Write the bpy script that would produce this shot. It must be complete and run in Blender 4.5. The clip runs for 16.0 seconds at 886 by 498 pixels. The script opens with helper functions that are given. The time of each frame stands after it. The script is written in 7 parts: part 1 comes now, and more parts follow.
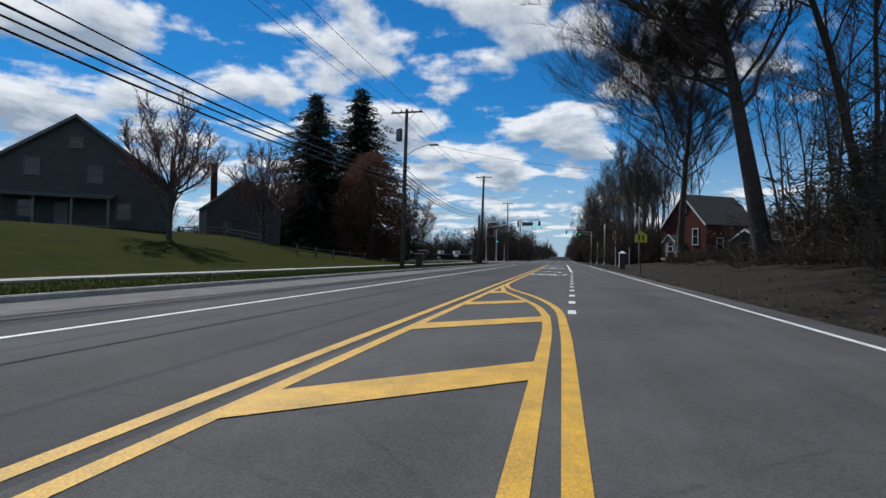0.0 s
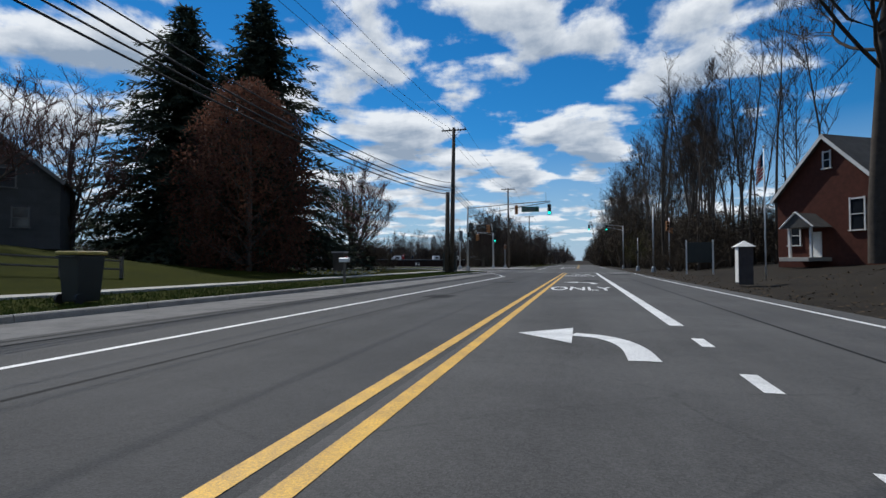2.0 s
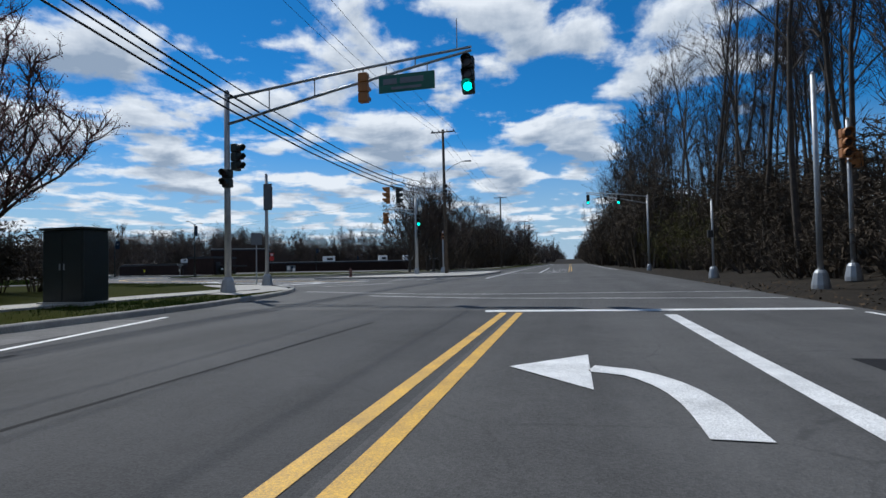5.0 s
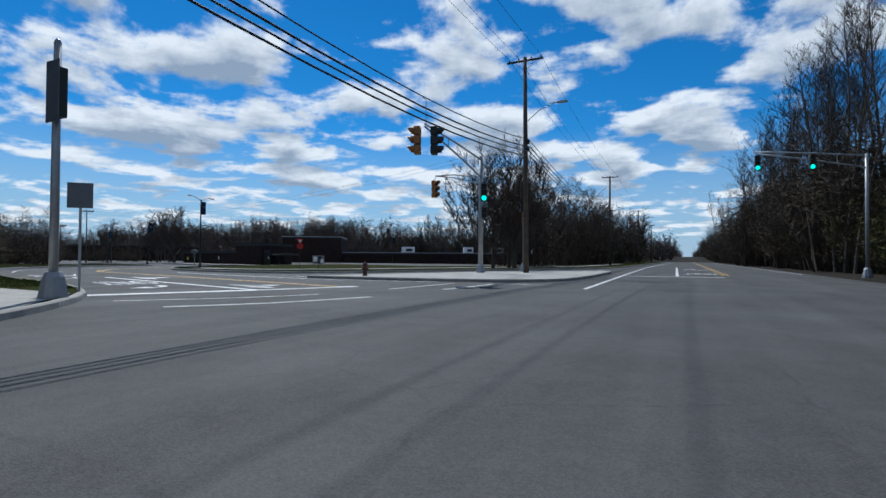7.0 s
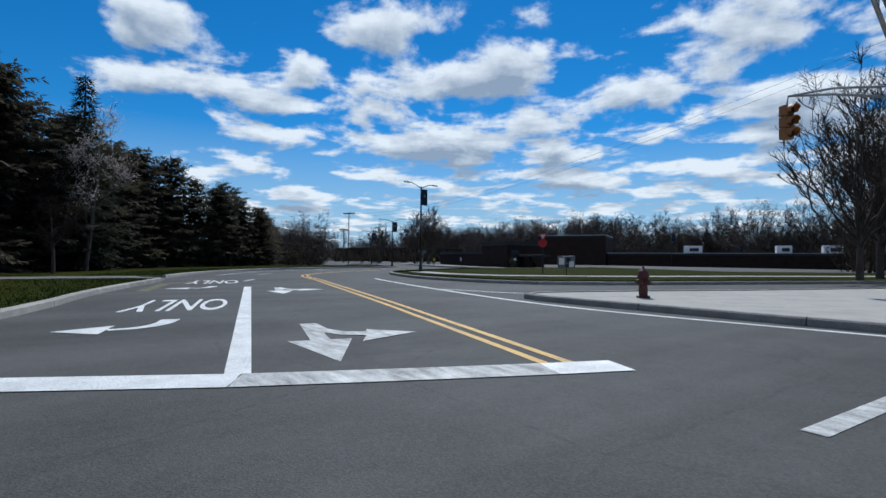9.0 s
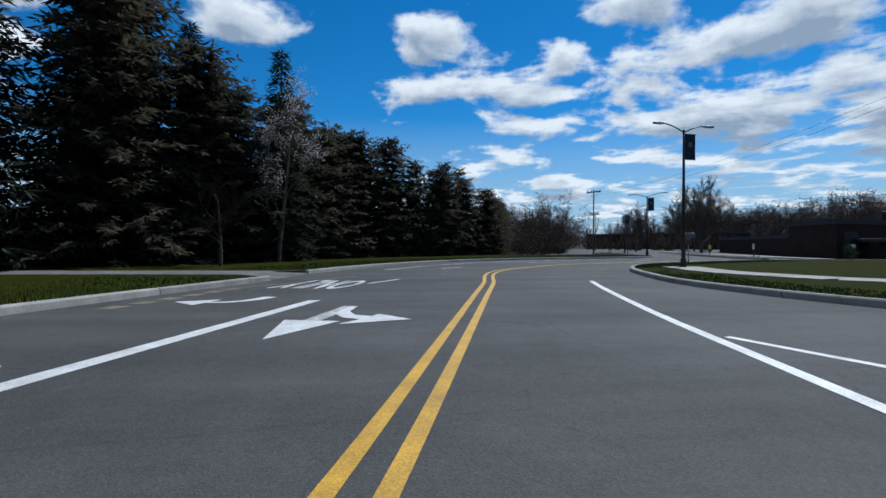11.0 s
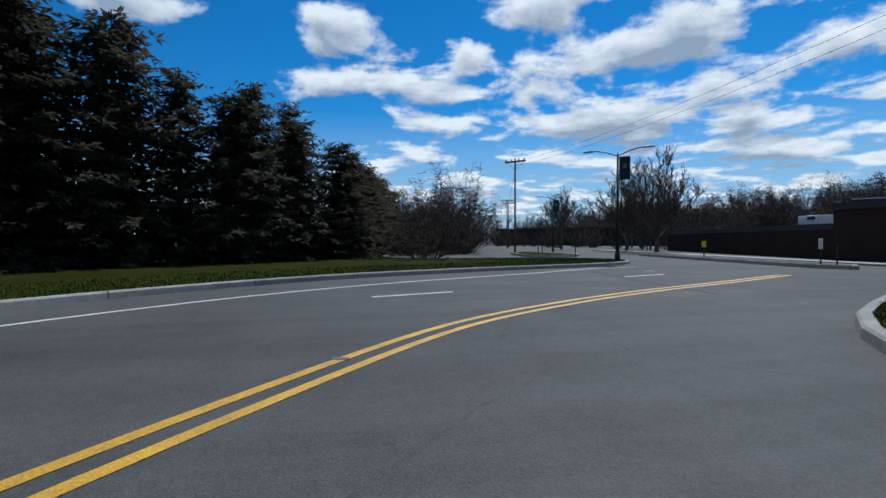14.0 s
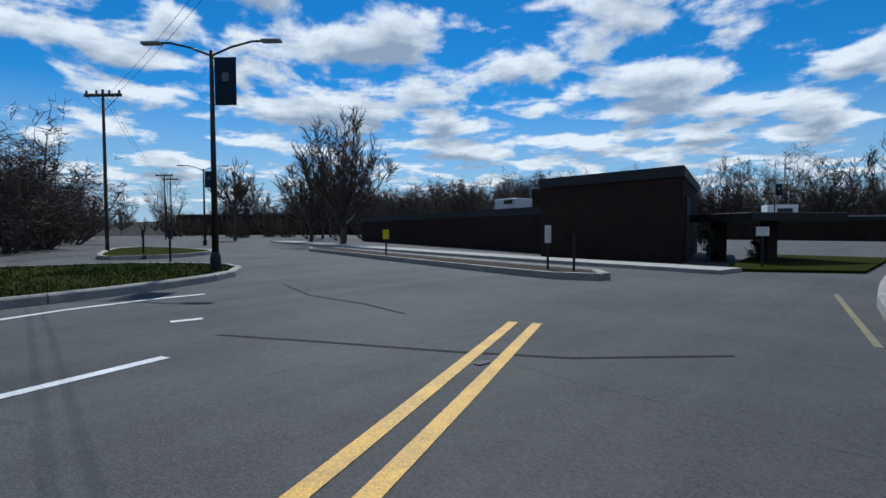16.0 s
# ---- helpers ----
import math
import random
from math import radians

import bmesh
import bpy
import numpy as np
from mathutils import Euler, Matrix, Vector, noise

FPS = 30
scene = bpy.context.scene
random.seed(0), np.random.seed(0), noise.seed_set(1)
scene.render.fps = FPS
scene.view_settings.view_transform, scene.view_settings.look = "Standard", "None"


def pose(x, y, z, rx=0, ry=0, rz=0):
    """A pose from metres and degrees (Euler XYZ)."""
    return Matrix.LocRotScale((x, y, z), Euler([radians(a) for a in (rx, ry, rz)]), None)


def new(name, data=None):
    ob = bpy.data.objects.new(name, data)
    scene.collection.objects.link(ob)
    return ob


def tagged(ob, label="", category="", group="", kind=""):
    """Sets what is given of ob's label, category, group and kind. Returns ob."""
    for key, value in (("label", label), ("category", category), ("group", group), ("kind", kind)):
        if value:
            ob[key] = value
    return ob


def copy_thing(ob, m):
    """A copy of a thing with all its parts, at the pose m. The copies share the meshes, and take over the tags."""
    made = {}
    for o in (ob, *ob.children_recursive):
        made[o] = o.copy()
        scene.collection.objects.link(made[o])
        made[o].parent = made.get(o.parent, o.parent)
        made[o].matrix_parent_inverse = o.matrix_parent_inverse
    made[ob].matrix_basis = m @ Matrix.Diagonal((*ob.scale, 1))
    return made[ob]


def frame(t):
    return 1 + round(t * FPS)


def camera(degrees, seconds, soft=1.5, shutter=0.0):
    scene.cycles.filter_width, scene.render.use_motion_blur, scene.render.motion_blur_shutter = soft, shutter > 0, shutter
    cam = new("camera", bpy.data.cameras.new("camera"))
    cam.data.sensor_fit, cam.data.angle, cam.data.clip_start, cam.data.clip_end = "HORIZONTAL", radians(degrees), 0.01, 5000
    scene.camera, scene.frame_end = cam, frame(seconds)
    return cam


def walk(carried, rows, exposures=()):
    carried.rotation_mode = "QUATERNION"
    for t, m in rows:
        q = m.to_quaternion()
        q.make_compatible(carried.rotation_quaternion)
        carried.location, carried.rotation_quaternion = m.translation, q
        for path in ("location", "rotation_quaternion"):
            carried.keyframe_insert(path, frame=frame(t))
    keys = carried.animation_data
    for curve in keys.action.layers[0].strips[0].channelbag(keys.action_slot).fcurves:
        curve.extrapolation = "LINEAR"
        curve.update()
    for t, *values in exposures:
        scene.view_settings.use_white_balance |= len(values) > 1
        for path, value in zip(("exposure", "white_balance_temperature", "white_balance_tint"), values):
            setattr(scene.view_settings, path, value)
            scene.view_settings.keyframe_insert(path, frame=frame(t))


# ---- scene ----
cam = camera(82.14, 16.0, soft=1.5)
walk(cam, [
    (0, pose(9.523, -12.412, 1.1, 90.878, -0.964, 13.301)),
    (0.5, pose(9.349, -3.468, 1.1, 91.113, -1.025, 14.383)),
    (1, pose(9.138, 5.461, 1.1, 91.226, -1.131, 15.294)),
    (1.5, pose(8.844, 14.254, 1.1, 91.527, -0.331, 15.215)),
    (2, pose(8.616, 22.593, 1.1, 91.577, 0.106, 15.121)),
    (2.5, pose(8.447, 30.750, 1.1, 91.463, 0.104, 14.611)),
    (3, pose(8.356, 38.723, 1.1, 91.419, -0.034, 14.122)),
    (3.5, pose(8.372, 46.389, 1.1, 91.298, 0.859, 13.799)),
    (4, pose(8.374, 53.670, 1.1, 90.966, 0.496, 13.429)),
    (4.2, pose(8.399, 56.478, 1.1, 91.210, 0.678, 13.426)),
    (6.3, pose(7.263, 79.462, 1.1, 91.703, 1.102, 18.267)),
    (6.5, pose(6.844, 80.842, 1.1, 91.405, 0.761, 19.786)),
    (7, pose(5.691, 84.114, 1.1, 91.029, -0.322, 25.597)),
    (7.5, pose(3.973, 87.512, 1.1, 90.319, -0.619, 32.798)),
    (8, pose(1.945, 90.566, 1.1, 90.414, -0.254, 39.718)),
    (8.5, pose(-0.133, 93.167, 1.1, 90.596, 0.016, 46.652)),
    (9, pose(-2.402, 95.605, 1.1, 91.014, -0.404, 54.922)),
    (9.5, pose(-4.712, 97.679, 1.1, 90.052, -0.337, 63.599)),
    (10, pose(-6.639, 99.416, 1.1, 90.161, -0.673, 72.628)),
    (10.2, pose(-7.370, 100.035, 1.1, 89.908, -0.478, 75.957)),
    (12.3, pose(-20.316, 104.084, 1.1, 89.616, -0.005, 86.343)),
    (12.5, pose(-21.700, 104.492, 1.1, 89.579, -0.553, 85.606)),
    (13, pose(-25.231, 105.565, 1.1, 89.185, -0.103, 82.801)),
    (13.5, pose(-28.714, 107.055, 1.1, 88.799, 0.262, 78.677)),
    (14, pose(-32.096, 109.086, 1.1, 89.074, 0.083, 73.405)),
    (14.5, pose(-35.305, 111.592, 1.1, 88.491, -1.142, 66.637)),
    (15, pose(-38.048, 114.287, 1.1, 88.350, -1.007, 58.140)),
    (15.5, pose(-39.995, 116.817, 1.1, 87.973, -0.626, 49.412)),
    (16, pose(-41.108, 119.036, 1.1, 87.699, 0.174, 42.674)),
], exposures=[(0, -0.03, 6250, 8), (4, -0.03, 6150, 8), (7, -0.05, 5850, 6), (16, -0.05, 5800, 5)])

# ---- sky, sun ----
SUN_AZ = math.atan2(-0.73, 0.68)      # the sun stands ahead to the left of the main road
SUN_EL = radians(50)
sun_dir = Vector((math.sin(SUN_AZ) * math.cos(SUN_EL), math.cos(SUN_AZ) * math.cos(SUN_EL), math.sin(SUN_EL)))
sun = new("sun", bpy.data.lights.new("sun", "SUN"))
sun.data.energy, sun.data.angle, sun.data.color = 4.2, radians(0.53), (1.0, 0.955, 0.89)
sun.matrix_world = Matrix.Translation((0, 0, 60)) @ sun_dir.to_track_quat("Z", "Y").to_matrix().to_4x4()

world = bpy.data.worlds.new("sky")
scene.world = world
world.use_nodes = True
wt = world.node_tree
wt.nodes.clear()


def node(tree, kind, inputs=None, **attrs):
    n = tree.nodes.new(kind)
    for k, v in attrs.items():
        setattr(n, k, v)
    for k, v in (inputs or {}).items():
        if isinstance(v, bpy.types.NodeSocket):
            tree.links.new(v, n.inputs[k])
        else:
            n.inputs[k].default_value = v
    return n


def wn(kind, inputs=None, **attrs):
    return node(wt, kind, inputs, **attrs)


def wmath(op, a, b=0.0, clamp=False):
    return wn("ShaderNodeMath", {0: a, 1: b}, operation=op, use_clamp=clamp).outputs[0]


sky = wn("ShaderNodeTexSky", sky_type="NISHITA", sun_disc=False, sun_elevation=SUN_EL, sun_rotation=SUN_AZ,
         altitude=400.0, air_density=1.0, dust_density=0.05, ozone_density=3.0)
tint = wn("ShaderNodeMix", data_type="RGBA", blend_type="MULTIPLY")
tint.inputs[0].default_value = 1.0
wt.links.new(sky.outputs[0], tint.inputs[6])
tint.inputs[7].default_value = (0.42, 0.72, 0.92, 1.0)
sky_rgb = wn("ShaderNodeHueSaturation", {"Saturation": 1.12, "Value": 0.92, "Color": tint.outputs[2]})
coord = wn("ShaderNodeTexCoord")
sep = wn("ShaderNodeSeparateXYZ", {0: coord.outputs["Generated"]})
# fair-weather cumulus: heaps by bearing, height, half width and half height in degrees, with ragged edges
HEAPS = [(-11.5, 20.3, 7, 4.6), (-0.6, 13.3, 4, 3.4), (5.4, 24.5, 10.7, 3.1), (6.4, 10.7, 3.7, 3.4), (15.5, 10.4, 4.9, 3.2), (19, 13.3, 8, 2.9),
         (22.2, 8.2, 9.2, 2), (22.6, 21.3, 9.5, 3.4), (33.9, 16, 7, 2.7), (37.9, 8.9, 11.4, 1.4), (45.8, 13.5, 7.2, 2.9), (47.3, 20.5, 6.8, 3.9),
         (52, 11.8, 10, 3), (59.1, 12.3, 8.3, 2.6), (61, 15.9, 5, 3), (61.1, 25.4, 6.8, 2.2), (64.5, 18.3, 6.9, 2.2), (69.6, 6.3, 4.7, 1),
         (72.9, 12.8, 4.2, 1.4), (73.2, 16.2, 5, 1.7), (77.6, 9.2, 4.5, 1), (78.3, 17.9, 4.9, 1.8), (85.2, 21.7, 3.3, 2.3), (86.6, 16.5, 3.8, 1.7), (105.6, 22.8, 4.1, 1.8)]
# the cloud deck seen in perspective: features flatten towards the horizon
def deck(point):
    s = wn("ShaderNodeSeparateXYZ", {0: point})
    k = wmath("DIVIDE", 1.0, wmath("ADD", wmath("MAXIMUM", s.outputs[2], 0.0), 0.10))
    return wn("ShaderNodeCombineXYZ", {0: wmath("MULTIPLY", s.outputs[0], k), 1: wmath("MULTIPLY", s.outputs[1], k), 2: 0.0}).outputs[0]


def heap_noise(point):
    big = wn("ShaderNodeTexNoise", {"Vector": deck(point), "Scale": 2.5, "Detail": 8.0, "Roughness": 0.52, "Distortion": 0.25}).outputs[0]
    small = wn("ShaderNodeTexNoise", {"Vector": point, "Scale": 15.0, "Detail": 8.0, "Roughness": 0.62}).outputs[0]
    return wmath("ADD", wmath("MULTIPLY", wmath("SUBTRACT", big, 0.50), 5.2), wmath("MULTIPLY", wmath("SUBTRACT", small, 0.5), 1.5))


n_wide = wn("ShaderNodeTexNoise", {"Vector": coord.outputs["Generated"], "Scale": 4.2, "Detail": 3.0, "Roughness": 0.5})


def heaps(point):
    best = None
    for az, el, w, h in HEAPS:
        a, e = radians(az), radians(el)
        c = (-math.sin(a) * math.cos(e), math.cos(a) * math.cos(e), math.sin(e))
        d = wn("ShaderNodeVectorMath", {0: point, 1: c}, operation="SUBTRACT").outputs[0]
        k = wn("ShaderNodeVectorMath", {0: d, 1: (1 / radians(w * 1.15), 1 / radians(w * 1.15), 1 / radians(h * 1.2))}, operation="MULTIPLY").outputs[0]
        r = wn("ShaderNodeVectorMath", {0: k}, operation="LENGTH").outputs["Value"]
        best = r if best is None else wn("ShaderNodeMath", {0: best, 1: r, 2: 0.35}, operation="SMOOTH_MIN").outputs[0]
    return wmath("SUBTRACT", 1.0, best)


rough_edge = heap_noise(coord.outputs["Generated"])
# the rest of the sky, beside and behind, holds the same kind of cloud
back = wn("ShaderNodeVectorMath", {0: coord.outputs["Generated"], 1: (0.62, -0.78, 0.35)}, operation="DOT_PRODUCT").outputs["Value"]
behind = wn("ShaderNodeMapRange", {"Value": back, "From Min": -0.35, "From Max": 0.1}).outputs[0]
drift = wmath("SUBTRACT", wmath("MULTIPLY", wmath("SUBTRACT", n_wide.outputs[0], 0.46), 4.0), wmath("MULTIPLY", wmath("SUBTRACT", 1.0, behind), 3.0))
low = wn("ShaderNodeMapRange", {"Value": wmath("ABSOLUTE", wmath("SUBTRACT", sep.outputs[2], 0.085)), "From Min": 0.035, "From Max": 0.085, "To Min": 0.10, "To Max": -1.6}).outputs[0]
drift = wmath("MAXIMUM", drift, low)
body = wmath("MAXIMUM", heaps(coord.outputs["Generated"]), drift)
dens = wn("ShaderNodeMapRange", {"Value": wmath("ADD", body, rough_edge), "From Min": -0.12, "From Max": 0.62}, interpolation_type="SMOOTHSTEP")
above = wn("ShaderNodeVectorMath", {0: coord.outputs["Generated"], 1: (0.0, 0.0, 0.026)}, operation="ADD").outputs[0]
shade = wn("ShaderNodeMapRange", {"Value": wmath("ADD", wmath("MAXIMUM", heaps(above), drift), heap_noise(above)), "From Min": -0.1, "From Max": 1.15})
cloud_rgb = wn("ShaderNodeMix", data_type="RGBA")
cloud_rgb.inputs[6].default_value = (8.3, 8.4, 8.6, 1.0)
cloud_rgb.inputs[7].default_value = (3.0, 3.6, 4.5, 1.0)
wt.links.new(shade.outputs[0], cloud_rgb.inputs[0])
haze = wn("ShaderNodeMapRange", {"Value": sep.outputs[2], "From Min": 0.0, "From Max": 0.24})
pale = wn("ShaderNodeMix", data_type="RGBA")
wt.links.new(haze.outputs[0], pale.inputs[0])
pale.inputs[6].default_value = (3.9, 5.0, 6.2, 1.0)
wt.links.new(sky_rgb.outputs[0], pale.inputs[7])
dens_h = wmath("MULTIPLY", dens.outputs[0], 0.97)
mix = wn("ShaderNodeMix", data_type="RGBA")
wt.links.new(dens_h, mix.inputs[0])
wt.links.new(pale.outputs[2], mix.inputs[6])
wt.links.new(cloud_rgb.outputs[2], mix.inputs[7])
bg = wn("ShaderNodeBackground", {"Color": mix.outputs[2], "Strength": 0.105})
wt.links.new(bg.outputs[0], wn("ShaderNodeOutputWorld").inputs[0])


# ---- materials ----
def material(name, base, second=None, rough=0.8, metal=0.0, scale=3.0, fine=40.0, bump=0.0, bump_scale=60.0,
             spread=0.5, vary=0.0, emit=None, spec=None, streak=None, sheer=0.0):
    """A procedural surface: two tones mixed by broad stains and fine grain, with fine relief and a small change from piece to piece."""
    m = bpy.data.materials.new(name)
    m.use_nodes = True
    t = m.node_tree
    p = t.nodes["Principled BSDF"]
    second = second or tuple(c * 0.7 for c in base)
    pos = node(t, "ShaderNodeNewGeometry").outputs["Position"]
    a = node(t, "ShaderNodeTexNoise", {"Vector": pos, "Scale": scale, "Detail": 5.0, "Roughness": 0.6})
    b = node(t, "ShaderNodeTexNoise", {"Vector": pos, "Scale": fine, "Detail": 3.0, "Roughness": 0.6})
    s = node(t, "ShaderNodeMath", {0: a.outputs[0], 1: 1.0 - spread}, operation="MULTIPLY")
    s2 = node(t, "ShaderNodeMath", {0: b.outputs[0], 1: spread, 2: s.outputs[0]}, operation="MULTIPLY_ADD")
    tone = s2.outputs[0]
    if streak:
        q = node(t, "ShaderNodeVectorMath", {0: pos, 1: streak}, operation="MULTIPLY")
        w = node(t, "ShaderNodeTexNoise", {"Vector": q.outputs[0], "Scale": 1.0, "Detail": 4.0, "Roughness": 0.6})
        tone = node(t, "ShaderNodeMath", {0: w.outputs[0], 1: 0.45, 2: node(t, "ShaderNodeMath", {0: tone, 1: 0.55}, operation="MULTIPLY").outputs[0]}, operation="MULTIPLY_ADD").outputs[0]
    r = node(t, "ShaderNodeMapRange", {"Value": tone, "From Min": 0.36, "From Max": 0.64})
    mx = node(t, "ShaderNodeMix", data_type="RGBA")
    t.links.new(r.outputs[0], mx.inputs[0])
    mx.inputs[6].default_value, mx.inputs[7].default_value = (*second, 1), (*base, 1)
    out = mx.outputs[2]
    if vary:
        rnd = node(t, "ShaderNodeObjectInfo").outputs["Random"]
        v = node(t, "ShaderNodeMapRange", {"Value": rnd, "To Min": 1 - vary, "To Max": 1 + vary})
        out = node(t, "ShaderNodeHueSaturation", {"Color": out, "Value": v.outputs[0]}).outputs[0]
    t.links.new(out, p.inputs["Base Color"])
    rr = node(t, "ShaderNodeMapRange", {"Value": s2.outputs[0], "To Min": max(0.02, rough - 0.1), "To Max": min(1, rough + 0.1)})
    t.links.new(rr.outputs[0], p.inputs["Roughness"])
    p.inputs["Metallic"].default_value = metal
    p.inputs["Specular IOR Level"].default_value = spec if spec is not None else (0.5 if rough < 0.75 else 0.12)
    if bump:
        h = node(t, "ShaderNodeTexNoise", {"Vector": pos, "Scale": bump_scale, "Detail": 4.0})
        bp = node(t, "ShaderNodeBump", {"Strength": bump, "Distance": 0.02, "Height": h.outputs[0]})
        t.links.new(bp.outputs[0], p.inputs["Normal"])
    if sheer:      # thin leaves let some light through
        glow = node(t, "ShaderNodeBsdfTranslucent", {"Color": out})
        both = node(t, "ShaderNodeMixShader", {0: sheer, 1: p.outputs[0], 2: glow.outputs[0]})
        t.links.new(both.outputs[0], t.nodes["Material Output"].inputs[0])
    if emit:
        p.inputs["Emission Color"].default_value, p.inputs["Emission Strength"].default_value = (*emit[:3], 1), emit[3]
    return m


def asphalt(name, light, dark, patchy):
    """Rolled asphalt: pale and dark stones in a grey binder, wheel-polished bands, stains and hair cracks."""
    m = bpy.data.materials.new(name)
    m.use_nodes = True
    t = m.node_tree
    p = t.nodes["Principled BSDF"]
    pos = node(t, "ShaderNodeNewGeometry").outputs["Position"]
    stone = node(t, "ShaderNodeTexVoronoi", {"Vector": pos, "Scale": 80.0})
    grit = node(t, "ShaderNodeSeparateColor", {0: stone.outputs["Color"]}).outputs[0]
    wide = node(t, "ShaderNodeTexNoise", {"Vector": pos, "Scale": 0.33, "Detail": 6.0, "Roughness": 0.65})
    mid = node(t, "ShaderNodeTexNoise", {"Vector": pos, "Scale": 4.5, "Detail": 5.0, "Roughness": 0.7})
    stretch = node(t, "ShaderNodeVectorMath", {0: pos, 1: (1.0, 0.05, 1.0)}, operation="MULTIPLY")
    wheel = node(t, "ShaderNodeTexNoise", {"Vector": stretch.outputs[0], "Scale": 0.9, "Detail": 4.0, "Roughness": 0.6})
    s = node(t, "ShaderNodeMath", {0: wide.outputs[0], 1: 0.40}, operation="MULTIPLY").outputs[0]
    for src, k in ((mid.outputs[0], 0.12), (wheel.outputs[0], 0.32), (grit, 0.14)):
        s = node(t, "ShaderNodeMath", {0: src, 1: k, 2: s}, operation="MULTIPLY_ADD").outputs[0]
    r = node(t, "ShaderNodeMapRange", {"Value": s, "From Min": 0.5 - patchy, "From Max": 0.5 + patchy})
    mx = node(t, "ShaderNodeMix", data_type="RGBA")
    t.links.new(r.outputs[0], mx.inputs[0])
    mx.inputs[6].default_value, mx.inputs[7].default_value = (*dark, 1), (*light, 1)
    # hair cracks, only here and there
    bent = node(t, "ShaderNodeTexNoise", {"Vector": pos, "Scale": 0.8, "Detail": 4.0})
    q = node(t, "ShaderNodeMix", data_type="VECTOR")
    q.inputs[0].default_value = 0.22
    t.links.new(pos, q.inputs[4])
    t.links.new(bent.outputs["Color"], q.inputs[5])
    cell = node(t, "ShaderNodeTexVoronoi", {"Vector": q.outputs[1], "Scale": 0.42}, feature="DISTANCE_TO_EDGE")
    line = node(t, "ShaderNodeMapRange", {"Value": cell.outputs["Distance"], "From Min": 0.003, "From Max": 0.009, "To Min": 1.0, "To Max": 0.0})
    where = node(t, "ShaderNodeMapRange", {"Value": mid.outputs[0], "From Min": 0.47, "From Max": 0.55})
    crack = node(t, "ShaderNodeMath", {0: line.outputs[0], 1: where.outputs[0]}, operation="MULTIPLY")
    crack = node(t, "ShaderNodeMath", {0: crack.outputs[0], 1: 0.35}, operation="MULTIPLY")
    fin = node(t, "ShaderNodeMix", data_type="RGBA")
    t.links.new(crack.outputs[0], fin.inputs[0])
    t.links.new(mx.outputs[2], fin.inputs[6])
    fin.inputs[7].default_value = (0.02, 0.02, 0.021, 1)
    t.links.new(fin.outputs[2], p.inputs["Base Color"])
    p.inputs["Roughness"].default_value = 0.85
    p.inputs["Specular IOR Level"].default_value = 0.25
    bp = node(t, "ShaderNodeBump", {"Strength": 0.4, "Distance": 0.008, "Height": stone.outputs["Distance"]})
    t.links.new(bp.outputs[0], p.inputs["Normal"])
    return m


ASPHALT = asphalt("asphalt", (0.110, 0.108, 0.107), (0.026, 0.0256, 0.026), 0.20)
# the same mix in darker tones, for the oncoming lane
ASPHALT_DARK = asphalt("dark_asphalt", (0.072, 0.0715, 0.073), (0.020, 0.020, 0.021), 0.19)
PATCH = material("asphalt_patch", (0.026, 0.026, 0.028), (0.015, 0.015, 0.017), 0.85, scale=2, fine=70, bump=0.4, bump_scale=120)
# seam tar, also the colour of a lamp-post shadow painted on the side road
TAR_AND_SHADOW = material("tar", (0.022, 0.022, 0.023), None, 0.85, scale=4, fine=50)
GUTTER = material("gutter_sand", (0.20, 0.195, 0.19), (0.085, 0.083, 0.082), 0.95, scale=1.2, fine=50, bump=0.4)
PAINT_W = material("white_paint", (0.84, 0.84, 0.83), (0.38, 0.38, 0.38), 0.6, scale=2.5, fine=75, spread=0.6, bump=0.2, bump_scale=120)
PAINT_W_WORN = material("worn_white_paint", (0.64, 0.64, 0.63), (0.10, 0.10, 0.10), 0.7, scale=2.2, fine=48, spread=0.42, bump=0.2, streak=(2.2, 9.0, 1.0))
PAINT_Y = material("yellow_paint", (0.74, 0.41, 0.022), (0.30, 0.17, 0.022), 0.6, scale=2.5, fine=75, spread=0.6, bump=0.2, bump_scale=120)
CONCRETE = material("concrete", (0.42, 0.402, 0.37), (0.30, 0.287, 0.265), 0.9, scale=1.6, fine=45, bump=0.3)
KERB = material("kerb_concrete", (0.40, 0.385, 0.355), (0.22, 0.21, 0.195), 0.9, scale=2.0, fine=40, bump=0.3, vary=0.12)
GRASS = material("grass", (0.034, 0.037, 0.004), (0.013, 0.0165, 0.002), 0.95, scale=0.5, fine=16, bump=1.0, bump_scale=40, spread=0.6, spec=0.02)
GRASS_BLADE = material("grass_blade", (0.065, 0.10, 0.016), (0.030, 0.050, 0.009), 0.8, scale=0.6, fine=20)
LITTER = material("leaf_litter", (0.029, 0.0235, 0.017), (0.012, 0.010, 0.0075), 0.98, scale=0.7, fine=22, bump=0.9, bump_scale=30)
MULCH = material("mulch", (0.05, 0.035, 0.025), None, 0.98, scale=2, fine=40, bump=0.8)
BARK = material("bark", (0.10, 0.084, 0.071), (0.052, 0.044, 0.038), 0.95, scale=3, fine=30, bump=0.8, bump_scale=25, vary=0.25)
TWIG = material("twig", (0.085, 0.066, 0.054), (0.05, 0.039, 0.033), 0.95, scale=2, fine=30, vary=0.2)
TWIG_RED = material("red_budding_twig", (0.125, 0.072, 0.060), (0.07, 0.042, 0.036), 0.9, scale=2, fine=30, vary=0.15)
PALE_TWIG = material("pale_twig", (0.24, 0.21, 0.20), (0.14, 0.12, 0.11), 0.9, scale=2, fine=30)
